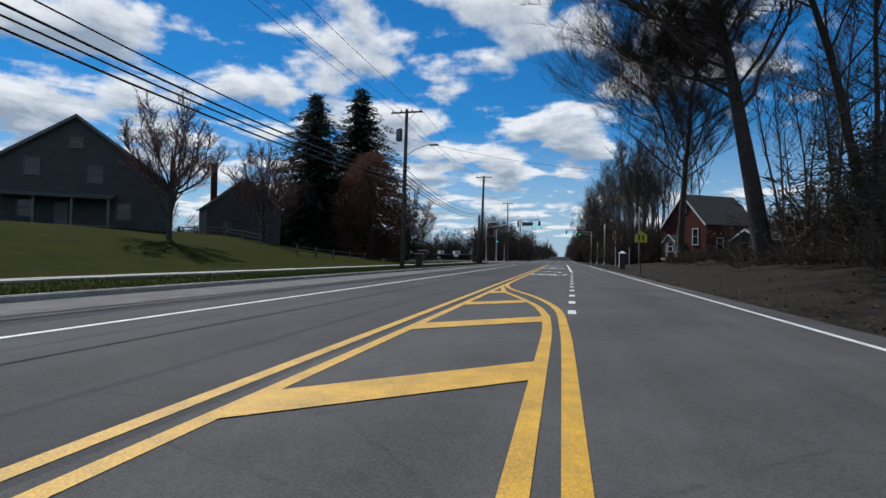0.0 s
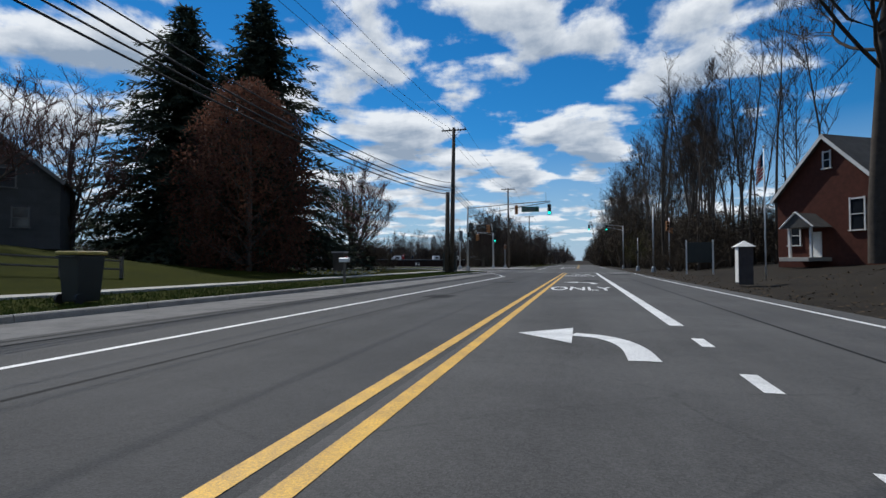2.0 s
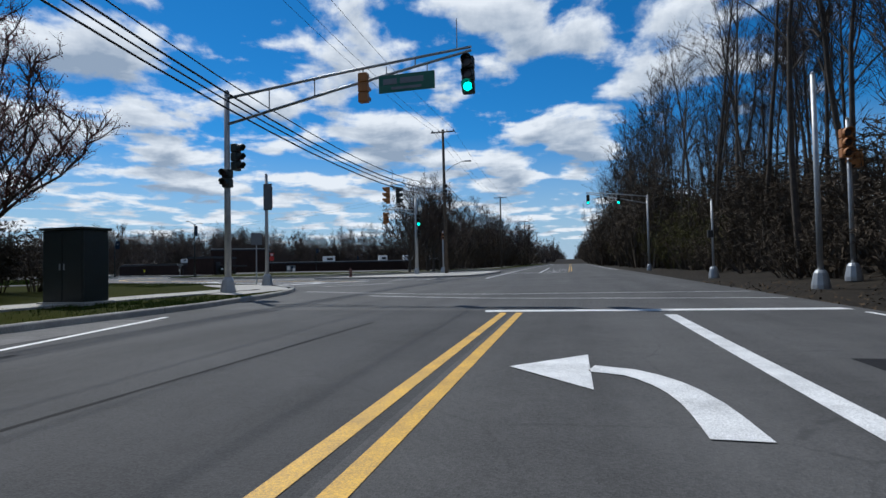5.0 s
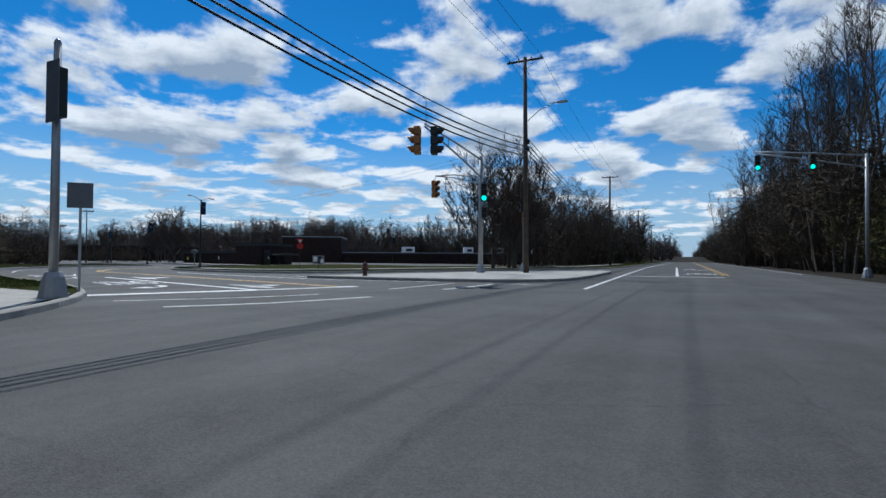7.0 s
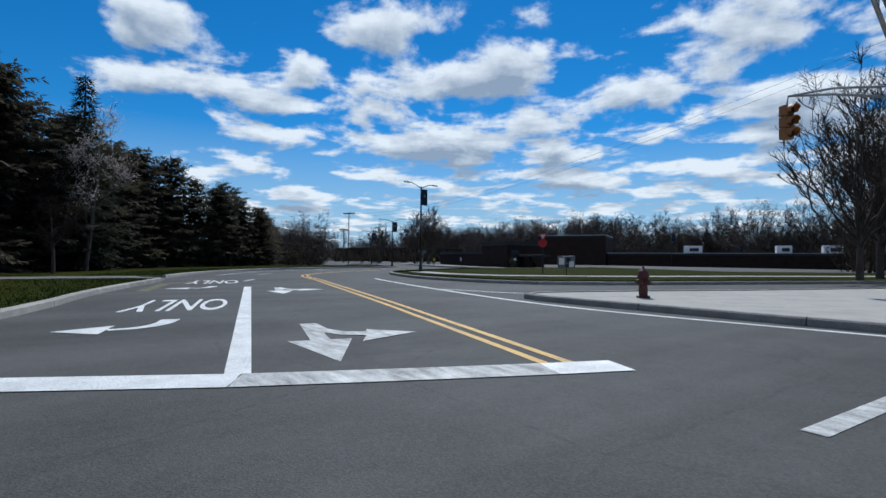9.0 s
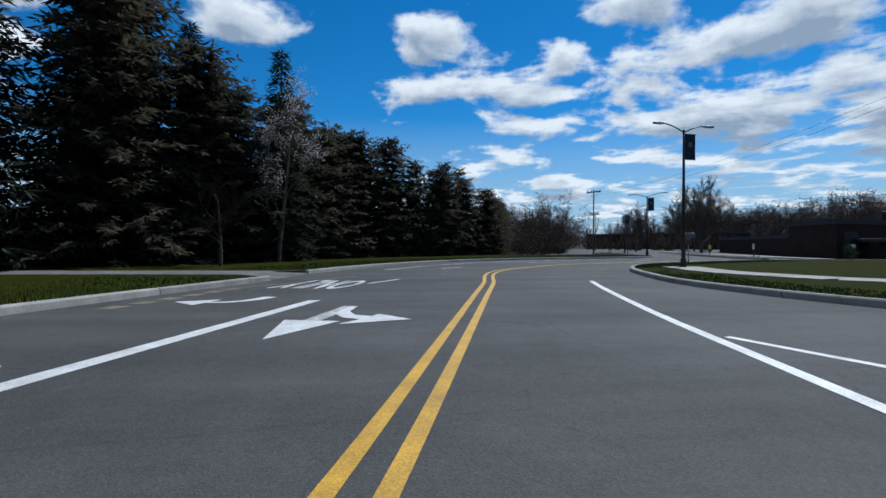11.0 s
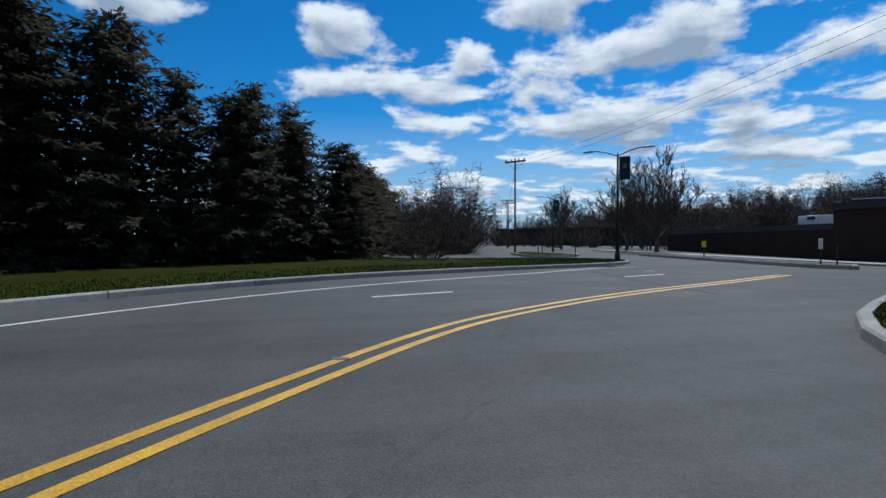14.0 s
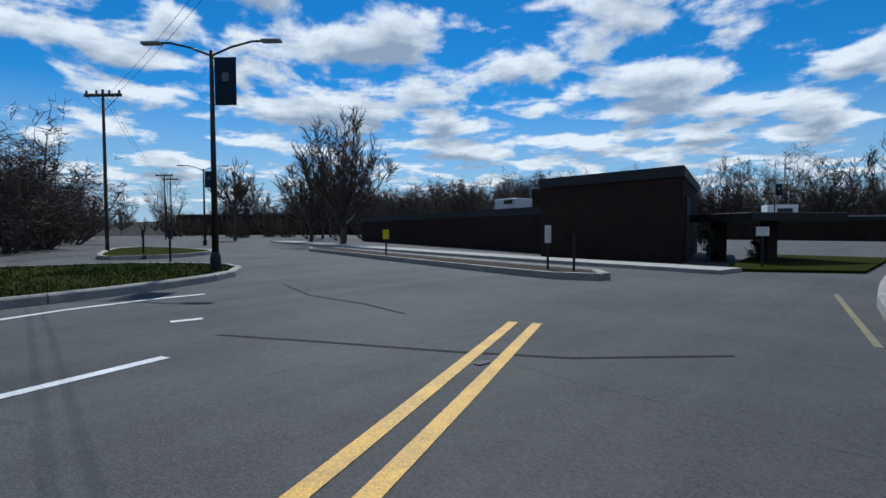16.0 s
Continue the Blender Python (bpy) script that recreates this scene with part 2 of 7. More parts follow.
PIER = material("dark_stucco_pier", (0.085, 0.078, 0.08), (0.05, 0.045, 0.046), 0.85, scale=3, fine=30, bump=0.3)
LEAF_RED = material("copper_red_leaf", (0.155, 0.072, 0.047), (0.078, 0.037, 0.027), 0.85, scale=0.5, fine=9, sheer=0.4)
BUD_PINK = material("pink_blossom", (0.42, 0.22, 0.22), (0.24, 0.10, 0.10), 0.85, scale=1, fine=14)
BLOSSOM = material("white_blossom", (0.66, 0.62, 0.61), (0.5, 0.45, 0.45), 0.85, scale=1, fine=14, sheer=0.4)
NEEDLE = material("conifer_needle", (0.060, 0.074, 0.050), (0.032, 0.041, 0.028), 0.85, scale=0.8, fine=12, vary=0.25, sheer=0.35)
NEEDLE_GREY = material("pine_needle", (0.098, 0.090, 0.060), (0.062, 0.056, 0.040), 0.85, scale=0.6, fine=12, vary=0.25, sheer=0.4)
FAR_TWIG = material("far_wood_twig", (0.125, 0.098, 0.084), (0.065, 0.052, 0.046), 0.95, scale=0.3, fine=6, vary=0.2)
BRUSH = material("brush_twig", (0.105, 0.082, 0.060), (0.055, 0.043, 0.032), 0.95, scale=0.5, fine=10, vary=0.2)
BUDGREEN = material("spring_bud", (0.10, 0.095, 0.030), (0.055, 0.050, 0.020), 0.9, scale=0.6, fine=10, vary=0.2)
POLE_WOOD = material("weathered_pole_wood", (0.115, 0.095, 0.078), (0.06, 0.05, 0.042), 0.92, scale=2, fine=35, bump=0.5)
ALU = material("galvanised_steel", (0.42, 0.43, 0.44), (0.28, 0.29, 0.30), 0.5, 0.6, scale=3, fine=40)
DARK_METAL = material("dark_green_metal", (0.020, 0.026, 0.025), (0.012, 0.016, 0.015), 0.5, 0.2, scale=3, fine=40)
BLACK = material("black_plastic", (0.018, 0.018, 0.019), (0.010, 0.010, 0.011), 0.55, scale=3, fine=40)
CABLE = material("black_cable", (0.014, 0.014, 0.015), None, 0.6, scale=1, fine=5)
SIG_YELLOW = material("signal_yellow", (0.38, 0.15, 0.035), (0.26, 0.105, 0.03), 0.55, scale=3, fine=30)
SIG_GREEN_HOUSING = material("signal_dark_housing", (0.022, 0.030, 0.026), None, 0.55, scale=3, fine=30)
LENS_GREEN = material("lit_green_lens", (0.02, 0.5, 0.35), None, 0.3, emit=(0.02, 0.85, 0.62, 2.2))
LENS_RED = material("lit_red_lens", (0.6, 0.02, 0.02), None, 0.3, emit=(0.95, 0.03, 0.02, 1.6))
LENS_OFF = material("unlit_lens", (0.05, 0.03, 0.025), None, 0.25)
SIGN_GREEN = material("green_sign_sheet", (0.012, 0.13, 0.09), (0.010, 0.10, 0.07), 0.5)
SIGN_BACK = material("sign_back_aluminium", (0.16, 0.18, 0.20), (0.12, 0.13, 0.15), 0.5, 0.4)
SIGN_WHITE = material("white_sign_sheet", (0.75, 0.75, 0.74), (0.6, 0.6, 0.6), 0.5)
SIGN_YELLOW = material("fluorescent_yellow_sheet", (0.68, 0.58, 0.02), (0.55, 0.46, 0.02), 0.5)
SIGN_RED = material("red_sign_sheet", (0.55, 0.02, 0.02), (0.42, 0.015, 0.015), 0.5)
BANNER = material("dark_blue_banner_cloth", (0.024, 0.044, 0.075), (0.015, 0.028, 0.05), 0.8, scale=6, fine=50)
HYDRANT = material("dark_red_iron", (0.10, 0.022, 0.018), (0.05, 0.014, 0.012), 0.6, scale=6, fine=40)
TRIM_G = material("grey_trim_paint", (0.16, 0.16, 0.16), (0.11, 0.11, 0.11), 0.7, scale=2, fine=30)
SIDING = material("grey_clapboard", (0.092, 0.096, 0.10), (0.062, 0.065, 0.068), 0.8, scale=1.2, fine=20, vary=0.05)
SHINGLE = material("dark_shingle", (0.10, 0.096, 0.092), (0.06, 0.058, 0.055), 0.95, scale=1.5, fine=25, bump=0.5, vary=0.12)
TRIM_W = material("white_trim_paint", (0.75, 0.74, 0.71), (0.62, 0.61, 0.59), 0.6, scale=2, fine=30)
BRICK_R = material("red_brick", (0.115, 0.042, 0.030), (0.07, 0.027, 0.02), 0.9, scale=3, fine=25, bump=0.3, vary=0.2)
BRICK_D = material("dark_brown_brick", (0.042, 0.026, 0.022), (0.024, 0.016, 0.014), 0.92, scale=1.2, fine=30, bump=0.4, bump_scale=35, vary=0.15)
FASCIA = material("dark_roof_fascia", (0.022, 0.022, 0.024), None, 0.7)
GLASS = material("dark_window_glass", (0.02, 0.024, 0.03), None, 0.08)
BIN = material("dark_bin_plastic", (0.022, 0.026, 0.024), (0.014, 0.017, 0.016), 0.6, scale=3, fine=30)
BIN_LID = material("yellow_bin_lid", (0.42, 0.33, 0.08), (0.30, 0.24, 0.06), 0.6, scale=3, fine=30)
FENCE_W = material("grey_fence_wood", (0.17, 0.155, 0.135), (0.10, 0.09, 0.08), 0.9, scale=3, fine=30)
WHITE_METAL = material("white_metal", (0.7, 0.71, 0.72), (0.55, 0.56, 0.57), 0.5, 0.1)
FLOWER = material("white_flower", (0.7, 0.7, 0.66), (0.5, 0.5, 0.4), 0.8, scale=8, fine=40)
FLOWER_Y = material("yellow_flower", (0.6, 0.45, 0.05), (0.4, 0.32, 0.05), 0.8, scale=8, fine=40)


# ---- building blocks ----
def obj(name, verts, faces, mat, parent=None, label="", smooth=False):
    me = bpy.data.meshes.new(name)
    me.from_pydata([tuple(v) for v in verts], [], [tuple(f) for f in faces])
    me.materials.append(mat)
    me.update()
    if smooth:
        me.polygons.foreach_set("use_smooth", [True] * len(me.polygons))
    ob = new(name, me)
    if parent:
        ob.parent = parent
    if label:
        ob["label"] = label
    return ob


def part(name, bm, mat, parent=None, label="", smooth=False):
    bmesh.ops.recalc_face_normals(bm, faces=bm.faces)
    me = bpy.data.meshes.new(name)
    bm.to_mesh(me)
    bm.free()
    me.materials.append(mat)
    if smooth:
        me.polygons.foreach_set("use_smooth", [True] * len(me.polygons))
    ob = new(name, me)
    if parent:
        ob.parent = parent
    if label:
        ob["label"] = label
    return ob


def thing(name, at, label, category, group="", turn=0.0):
    e = new(name)
    e.matrix_basis = pose(*at, 0, 0, turn)
    return tagged(e, label, category, group)


def box(bm, cx, cy, cz, sx, sy, sz, m=None, bevel=0.0):
    """A box by its centre and full sizes, with softened edges where bevel is given."""
    r = bmesh.ops.create_cube(bm, size=1.0)
    vs = r["verts"]
    bmesh.ops.scale(bm, vec=(sx, sy, sz), verts=vs)
    if bevel:
        es = list({e for v in vs for e in v.link_edges})
        q = bmesh.ops.bevel(bm, geom=es, offset=bevel, segments=2, affect="EDGES", profile=0.5)
        vs = list({v for f in q["faces"] for v in f.verts} | {v for v in vs if v.is_valid})
    bmesh.ops.translate(bm, vec=(cx, cy, cz), verts=vs)
    if m is not None:
        bmesh.ops.transform(bm, matrix=m, verts=vs)
    return vs


def tube(bm, pts, radii, sides=8, caps=True):
    """A round bar along points, with a radius at each."""
    pts = [Vector(p) for p in pts]
    if not hasattr(radii, "__len__"):
        radii = [radii] * len(pts)
    rings = []
    for i, p in enumerate(pts):
        d = (pts[min(i + 1, len(pts) - 1)] - pts[max(i - 1, 0)]).normalized()
        u = d.orthogonal().normalized() if abs(d.z) > 0.95 else d.cross(Vector((0, 0, 1))).normalized()
        w = d.cross(u)
        rings.append([bm.verts.new(p + radii[i] * (math.cos(2 * math.pi * k / sides) * u + math.sin(2 * math.pi * k / sides) * w)) for k in range(sides)])
    for a, b in zip(rings, rings[1:]):
        for k in range(sides):
            bm.faces.new((a[k], a[(k + 1) % sides], b[(k + 1) % sides], b[k]))
    if caps:
        bm.faces.new(rings[0][::-1])
        bm.faces.new(rings[-1])


def curve_through(pts, step=0.8, closed=False):
    """A smooth line through 2D points (Catmull-Rom), sampled about every step metres."""
    p = [Vector(q) for q in pts]
    n = len(p)
    out = []
    for i in range(n if closed else n - 1):
        if closed:
            a, b, c, d = p[i - 1], p[i], p[(i + 1) % n], p[(i + 2) % n]
        else:
            a, b, c, d = p[max(i - 1, 0)], p[i], p[i + 1], p[min(i + 2, n - 1)]
        m = max(1, int((c - b).length / step))
        for k in range(m):
            t = k / m
            out.append(0.5 * ((2 * b) + (c - a) * t + (2 * a - 5 * b + 4 * c - d) * t * t + (3 * b - a - 3 * c + d) * t ** 3))
    if not closed:
        out.append(p[-1])
    return out


def ribbon(name, pts, width, z, mat, closed=False, lower=0.0, side=0.0, kind="structure", label="", category=""):
    """A strip of given width along a line on the ground; lower gives it thickness. side shifts it across."""
    vs, fs = [], []
    n = len(pts)
    for i, p in enumerate(pts):
        a = pts[i - 1] if (closed or i) else pts[i]
        b = pts[(i + 1) % n] if (closed or i < n - 1) else pts[i]
        d = (Vector(b) - Vector(a)).normalized()
        w = Vector((-d.y, d.x))
        l, r = Vector(p) + w * (side + width / 2), Vector(p) + w * (side - width / 2)
        vs += [(l.x, l.y, z), (r.x, r.y, z)]
        if lower:
            vs += [(l.x, l.y, z - lower), (r.x, r.y, z - lower)]
    k = 4 if lower else 2
    for i in range(n if closed else n - 1):
        j = (i + 1) % n
        fs.append((k * i + 1, k * j + 1, k * j, k * i))
        if lower:
            fs.append((k * i, k * j, k * j + 2, k * i + 2))
            fs.append((k * i + 3, k * j + 3, k * j + 1, k * i + 1))
    if lower and not closed:
        fs += [(0, 2, 3, 1), (k * (n - 1), k * (n - 1) + 1, k * (n - 1) + 3, k * (n - 1) + 2)]
    ob = obj(name, vs, fs, mat)
    return tagged(ob, label, category, "", kind)


def flat(name, outline, z, mat, label="", lower=0.0):
    """A flat sheet or slab with any outline."""
    bm = bmesh.new()
    f = bm.faces.new([bm.verts.new((x, y, z)) for x, y in outline])
    f.normal_update()
    if f.normal.z < 0:
        f.normal_flip()
    if lower:
        r = bmesh.ops.extrude_face_region(bm, geom=[f])
        bmesh.ops.translate(bm, vec=(0, 0, -lower), verts=[v for v in r["geom"] if isinstance(v, bmesh.types.BMVert)])
    bmesh.ops.triangulate(bm, faces=bm.faces)
    ob = part(name, bm, mat)
    return tagged(ob, label, "", "", "structure")


def smoothstep(a, b, x):
    t = min(1.0, max(0.0, (x - a) / (b - a)))
    return t * t * (3 - 2 * t)


# ---- ground and roads ----
def ground_height(x, y):
    h = -0.08
    h -= 2.3 * smoothstep(145, 175, y) * smoothstep(-12, -40, x)
    h += 1.2 * smoothstep(17, 30, x) * smoothstep(140, 100, y) * smoothstep(30, 60, y)
    h += 1.3 * smoothstep(15.6, 22, x) * smoothstep(60, 40, y)
    h += 2.85 * smoothstep(-14, -36, x) * smoothstep(68, 30, y)
    h += 8.0 * smoothstep(222, 290, y) * smoothstep(-5, -50, x)
    h += 5.0 * smoothstep(36, 75, x)
    h += 3.0 * smoothstep(230, 420, math.hypot(x + 60, y - 60))
    return h


xs = sorted(set([-1500, -900, -500, -320] + list(range(-240, 61, 6)) + [90, 150, 260, 500, 900, 1500] + [14.4, 15.2, 16.4]))
ys = sorted(set([-1500, -800, -400, -200, -120] + list(range(-90, 331, 8)) + [380, 460, 600, 900, 1500]))
verts = [(x, y, ground_height(x, y)) for y in ys for x in xs]
nx = len(xs)
faces = [(j * nx + i, j * nx + i + 1, (j + 1) * nx + i + 1, (j + 1) * nx + i) for j in range(len(ys) - 1) for i in range(nx - 1)]
tagged(obj("ground", verts, faces, LITTER, smooth=True), "brown leaf-strewn ground under the woods", "ground", "", "structure")

tagged(flat("road_main", [(7.05, -90), (14.25, -90), (14.25, 78.5), (7.05, 78.5)], 0.0, ASPHALT),
       "worn grey asphalt road with a turn lane", "road", "", "structure")
tagged(flat("road_lane", [(-1.55, -90), (7.05, -90), (7.05, 78.5), (-1.55, 78.5)], 0.0, ASPHALT_DARK),
       "darker asphalt of the oncoming lane", "road", "", "structure")
tagged(flat("road_far", [(-1.55, 78.5), (14.25, 78.5), (14.25, 112), (14.0, 900), (-1.55, 900)], 0.0, ASPHALT),
       "worn grey asphalt of a junction and the road beyond", "road", "", "structure")
tagged(flat("road_side", [(-1.55, 78.5), (-1.55, 170), (-30, 170), (-140, 175), (-140, 108), (-60, 90), (-20, 84)], 0.0, ASPHALT),
       "grey asphalt side road curving into a campus", "road", "", "structure")

# kerbed, raised ground; each outline runs round its whole edge, and the kerb stands along the road
SHORE_NEAR = [(-1.55, -90), (-1.55, -40), (-1.55, 0), (-1.55, 40), (-1.55, 74), (-1.75, 80), (-3.1, 86), (-5.2, 89.2), (-9, 92.4), (-14.4, 94.6), (-20, 95.9), (-27.6, 98.3)]
SHORE_SIDE = [(-31.2, 98.9), (-36.5, 101.2), (-42.3, 105), (-46.6, 110), (-49.2, 116), (-50.8, 121.5), (-52.6, 124.4), (-55.2, 125.4), (-57.6, 123.8), (-58.5, 121.3), (-59.5, 116.5), (-63, 114.6), (-78, 118.5), (-100, 124)]
SHORE_FAR = [(-41, 146), (-41.5, 130.5), (-40.75, 124.7), (-38.4, 119), (-36.2, 115.2), (-32.6, 112.4), (-28, 110.7), (-23.8, 109.9), (-18.8, 110.6), (-16.2, 113.2), (-14.2, 117.5), (-11.1, 125.2), (-7, 134), (-3.3, 142), (-1.9, 150), (-1.55, 165), (-1.55, 240), (-1.55, 600)]
near_line = curve_through(SHORE_NEAR, 1.5)
side_line = curve_through(SHORE_SIDE, 1.0)
far_line = curve_through(SHORE_FAR, 1.2)


def kerb_line(line, z=0.15, width=0.17):
    """Cast kerb stones along a line, each a piece of its own with a joint between."""
    run = tagged(new("kerb"), "pale concrete kerb along the road", "kerb", "", "structure")
    acc, start = 0.0, 0
    pieces = []
    for i in range(1, len(line)):
        acc += (line[i] - line[i - 1]).length
        if acc > 2.9 or i == len(line) - 1:
            pieces.append(line[start:i + 1])
            start, acc = i, 0.0
    for seg in pieces:
        if len(seg) < 2:
            continue
        d0, d1 = (seg[1] - seg[0]).normalized() * 0.012, (seg[-1] - seg[-2]).normalized() * 0.012
        seg = [seg[0] + d0] + seg[1:-1] + [seg[-1] - d1]
        vs, fs = [], []
        for i, p in enumerate(seg):
            d = (seg[min(i + 1, len(seg) - 1)] - seg[max(i - 1, 0)]).normalized()
            w = Vector((-d.y, d.x))
            for off, zz in ((-0.02, -0.05), (0.0, z - 0.03), (0.03, z), (width, z), (width, -0.05)):
                q = p + w * off * kerb_side
                vs.append((q.x, q.y, zz))
        for i in range(len(seg) - 1):
            for k in range(4):
                fs.append((5 * i + k, 5 * i + k + 1, 5 * i + 5 + k + 1, 5 * i + 5 + k))
        fs += [(0, 1, 2, 3, 4), tuple(5 * (len(seg) - 1) + k for k in (4, 3, 2, 1, 0))]
        obj("kerb_stone", vs, fs, KERB, run)


def lawn_height(x, y):
    rise = smoothstep(-8.5, -30, x) * smoothstep(72, 34, y)
    return 0.12 + 3.1 * rise + 0.05 * noise.noise(Vector((x * 0.2, y * 0.2, 0)))


def inset(line, d):
    out = []
    for i, p in enumerate(line):
        t = (line[min(i + 1, len(line) - 1)] - line[max(i - 1, 0)]).normalized()
        out.append(p + Vector((-t.y, t.x)) * d)
    return out


# left-hand ground: verge, lawn and conifer bank
near_in = inset(near_line, 0.15)
side_in = inset(side_line, 0.15)
edge = near_in + side_in
rows_x = [0.0, 1.2, 2.6, 4.2, 6.2, 9, 13, 18, 25, 36, 60]
vs, fs = [], []
low_in = [p for p in near_in if p.y <= 76]
for p in low_in:
    for k in rows_x:
        vs.append((p.x - k, p.y, 0.12 if k == 0 else lawn_height(p.x - k, p.y)))
m = len(rows_x)
for i in range(len(low_in) - 1):
    for k in range(m - 1):
        fs.append((m * i + k, m * i + k + 1, m * i + m + k + 1, m * i + m + k))
tagged(obj("lawn", vs, fs, GRASS, smooth=True), "short green lawn rising from the road", "lawn", "", "structure")
last = low_in[-1]
tagged(flat("lawn_corner", [(p.x, p.y) for p in near_in if p.y > 76] + [(-29.4, 95.6), (-61.6, last.y - 0.4), (last.x - 1, last.y - 0.4), (last.x, last.y)], 0.117, GRASS),
       "short green lawn at a street corner", "lawn", "", "structure")
tagged(flat("bank", [(p.x, p.y) for p in side_in] + [(-130, 128), (-130, last.y - 0.4), (-61.6, last.y - 0.4), (-29.4, 95.6)], 0.115, GRASS),
       "mown grass bank below the conifers", "lawn", "", "structure")
tagged(flat("verge_far", [(p.x, p.y) for p in inset(far_line, 0.15)] + [(-9, 600), (-9, 162), (-14, 150), (-24, 140)], 0.12, GRASS),
       "mown grass verge with a footpath", "lawn", "", "structure")
kerb_side = 1
kerb_line(near_line)
kerb_line(side_line)
kerb_line(far_line)

# paved corner island between the turn lane and the main road
ISLAND = [(-12.6, 105.5), (-8, 105.4), (-4, 105.7), (-1.3, 106.6), (0.2, 108.6), (0.6, 112), (0.7, 118), (0.3, 126), (-1.4, 129.5), (-4.4, 125.8), (-7.6, 120.6), (-10, 114), (-12.4, 108)]
island_line = curve_through(ISLAND, 0.9, True)
flat("island_paving", [(p.x, p.y) for p in inset(island_line + island_line[:1], 0.15)[:-1]], 0.12, CONCRETE, "pale concrete paving of a corner island")
kerb_line(island_line + island_line[:1])
flat("ramp_plate", [(-2.9, 106.1), (-1.75, 106.3), (-1.85, 107.0), (-3.0, 106.8)], 0.126, GUTTER, "grey ribbed ramp plate set in paving")
# narrow kerbed median before the building
MEDIAN = [(-45.9, 129.2), (-46.9, 128.9), (-52.2, 130.2), (-63, 133.2), (-64.2, 134), (-63.6, 134.7), (-52, 131.4), (-46.6, 130.1)]
median_line = curve_through(MEDIAN, 0.8, True)
flat("median_paving", [(p.x, p.y) for p in inset(median_line + median_line[:1], 0.15)[:-1]], 0.12, MULCH, "bare earth on a narrow median")
kerb_line(median_line + median_line[:1])
# kerbed strip and parking apron beside the far pole
STRIP = [(-62.4, 124.4), (-66.5, 125.2), (-72, 127.2), (-73, 128.4), (-71, 129.2), (-65, 129), (-62.2, 126.6)]
strip_line = curve_through(STRIP, 0.8, True)
flat("strip_turf", [(p.x, p.y) for p in inset(strip_line + strip_line[:1], 0.15)[:-1]], 0.12, GRASS, "grass on a kerbed parking strip")
kerb_line(strip_line + strip_line[:1])

# footpaths: slabs with joints
def footpath(line, width, z, slab=1.6, mat=CONCRETE, label="pale concrete footpath of square slabs"):
    walkway = tagged(new("footpath"), label, "footpath", "", "structure")
    pts, acc = [line[0]], 0.0
    for a, b in zip(line, line[1:]):
        n = max(1, int((b - a).length / 0.2))
        for k in range(1, n + 1):
            q = a.lerp(b, k / n)
            if (q - pts[-1]).length >= slab:
                pts.append(q)
    for a, b in zip(pts, pts[1:]):
        d = (b - a).normalized()
        w = Vector((-d.y, d.x)) * width / 2
        a2, b2 = a + d * 0.012, b - d * 0.012
        zz = z + random.uniform(-0.006, 0.006)
        q = [a2 + w, b2 + w, b2 - w, a2 - w]
        vs = [(v.x, v.y, zz) for v in q] + [(v.x, v.y, zz - 0.12) for v in q]
        obj("slab", vs, [(3, 2, 1, 0), (0, 1, 5, 4), (1, 2, 6, 5), (2, 3, 7, 6), (3, 0, 4, 7)], mat, walkway)


footpath(curve_through([(-6.7, -60), (-6.7, 0), (-6.7, 40), (-6.6, 68), (-6.3, 76)], 2), 1.25, 0.20)
footpath(curve_through([(-6.3, 76.3), (-6.0, 82), (-5.4, 87.6)], 2), 1.8, 0.17)
footpath(curve_through([(-32.4, 114.6), (-28, 113.6), (-24.6, 114.4), (-20.8, 118.5), (-17, 127), (-12, 138), (-7, 152), (-6, 190)], 2), 1.5, 0.15)
flat("corner_paving", [(-3.35, 86.2), (-5.1, 88.9), (-8.6, 91.8), (-12.5, 92.0), (-9.5, 89.2), (-6.6, 87.2), (-5.4, 83.2), (-3.3, 82.6)], 0.145, CONCRETE, "pale concrete corner paving")
ribbon("driveway", curve_through([(-29.75, 97.25), (-30.2, 94.0), (-30.8, 88)], 1.5), 2.5, 0.14, GUTTER, lower=0.2, label="worn pale asphalt driveway", category="driveway")
tagged(obj("apron", [(-27.55, 98.3, 0.012), (-31.25, 98.95, 0.012), (-31.0, 97.4, 0.145), (-28.5, 97.1, 0.145), (-27.5, 98.1, 0.12), (-31.3, 98.75, 0.12), (-28.5, 97.1, -0.05), (-31.0, 97.4, -0.05)],
           [(0, 3, 2, 1), (0, 4, 3), (1, 2, 5), (4, 6, 3), (2, 7, 5)], GUTTER), "worn sloping asphalt driveway apron", "driveway", "", "structure")
flat("building_walk", [(-44.2, 133.4), (-49.7, 134.3), (-62.3, 137.6), (-80, 142.5), (-80.4, 140.4), (-62.7, 136.2), (-50, 133.1), (-44.4, 132.2)], 0.10, CONCRETE, "pale concrete walk before a brick building", 0.12)
flat("entry_turf", [(-44.6, 133.2), (-41.9, 134.6), (-41.6, 142), (-45.6, 142)], 0.07, GRASS, "small grass bed beside a building", 0.2)
flat("gutter", [(-1.55, -90), (0.55, -90), (0.55, 62), (-0.2, 76), (-1.55, 76)], 0.004, GUTTER, "sandy worn gutter beside the kerb")
# two thin dark lines along the road, slightly wavy
for off in (0.75, 1.15):
    ribbon("dark_road_line", [Vector((off + 0.04 * math.sin(y * 0.3), y)) for y in range(-90, 74, 2)], 0.09, 0.005, TAR_AND_SHADOW, label="thin dark line along the road", category="seam")

# ---- road markings ----
Z1, Z2 = 0.005, 0.009


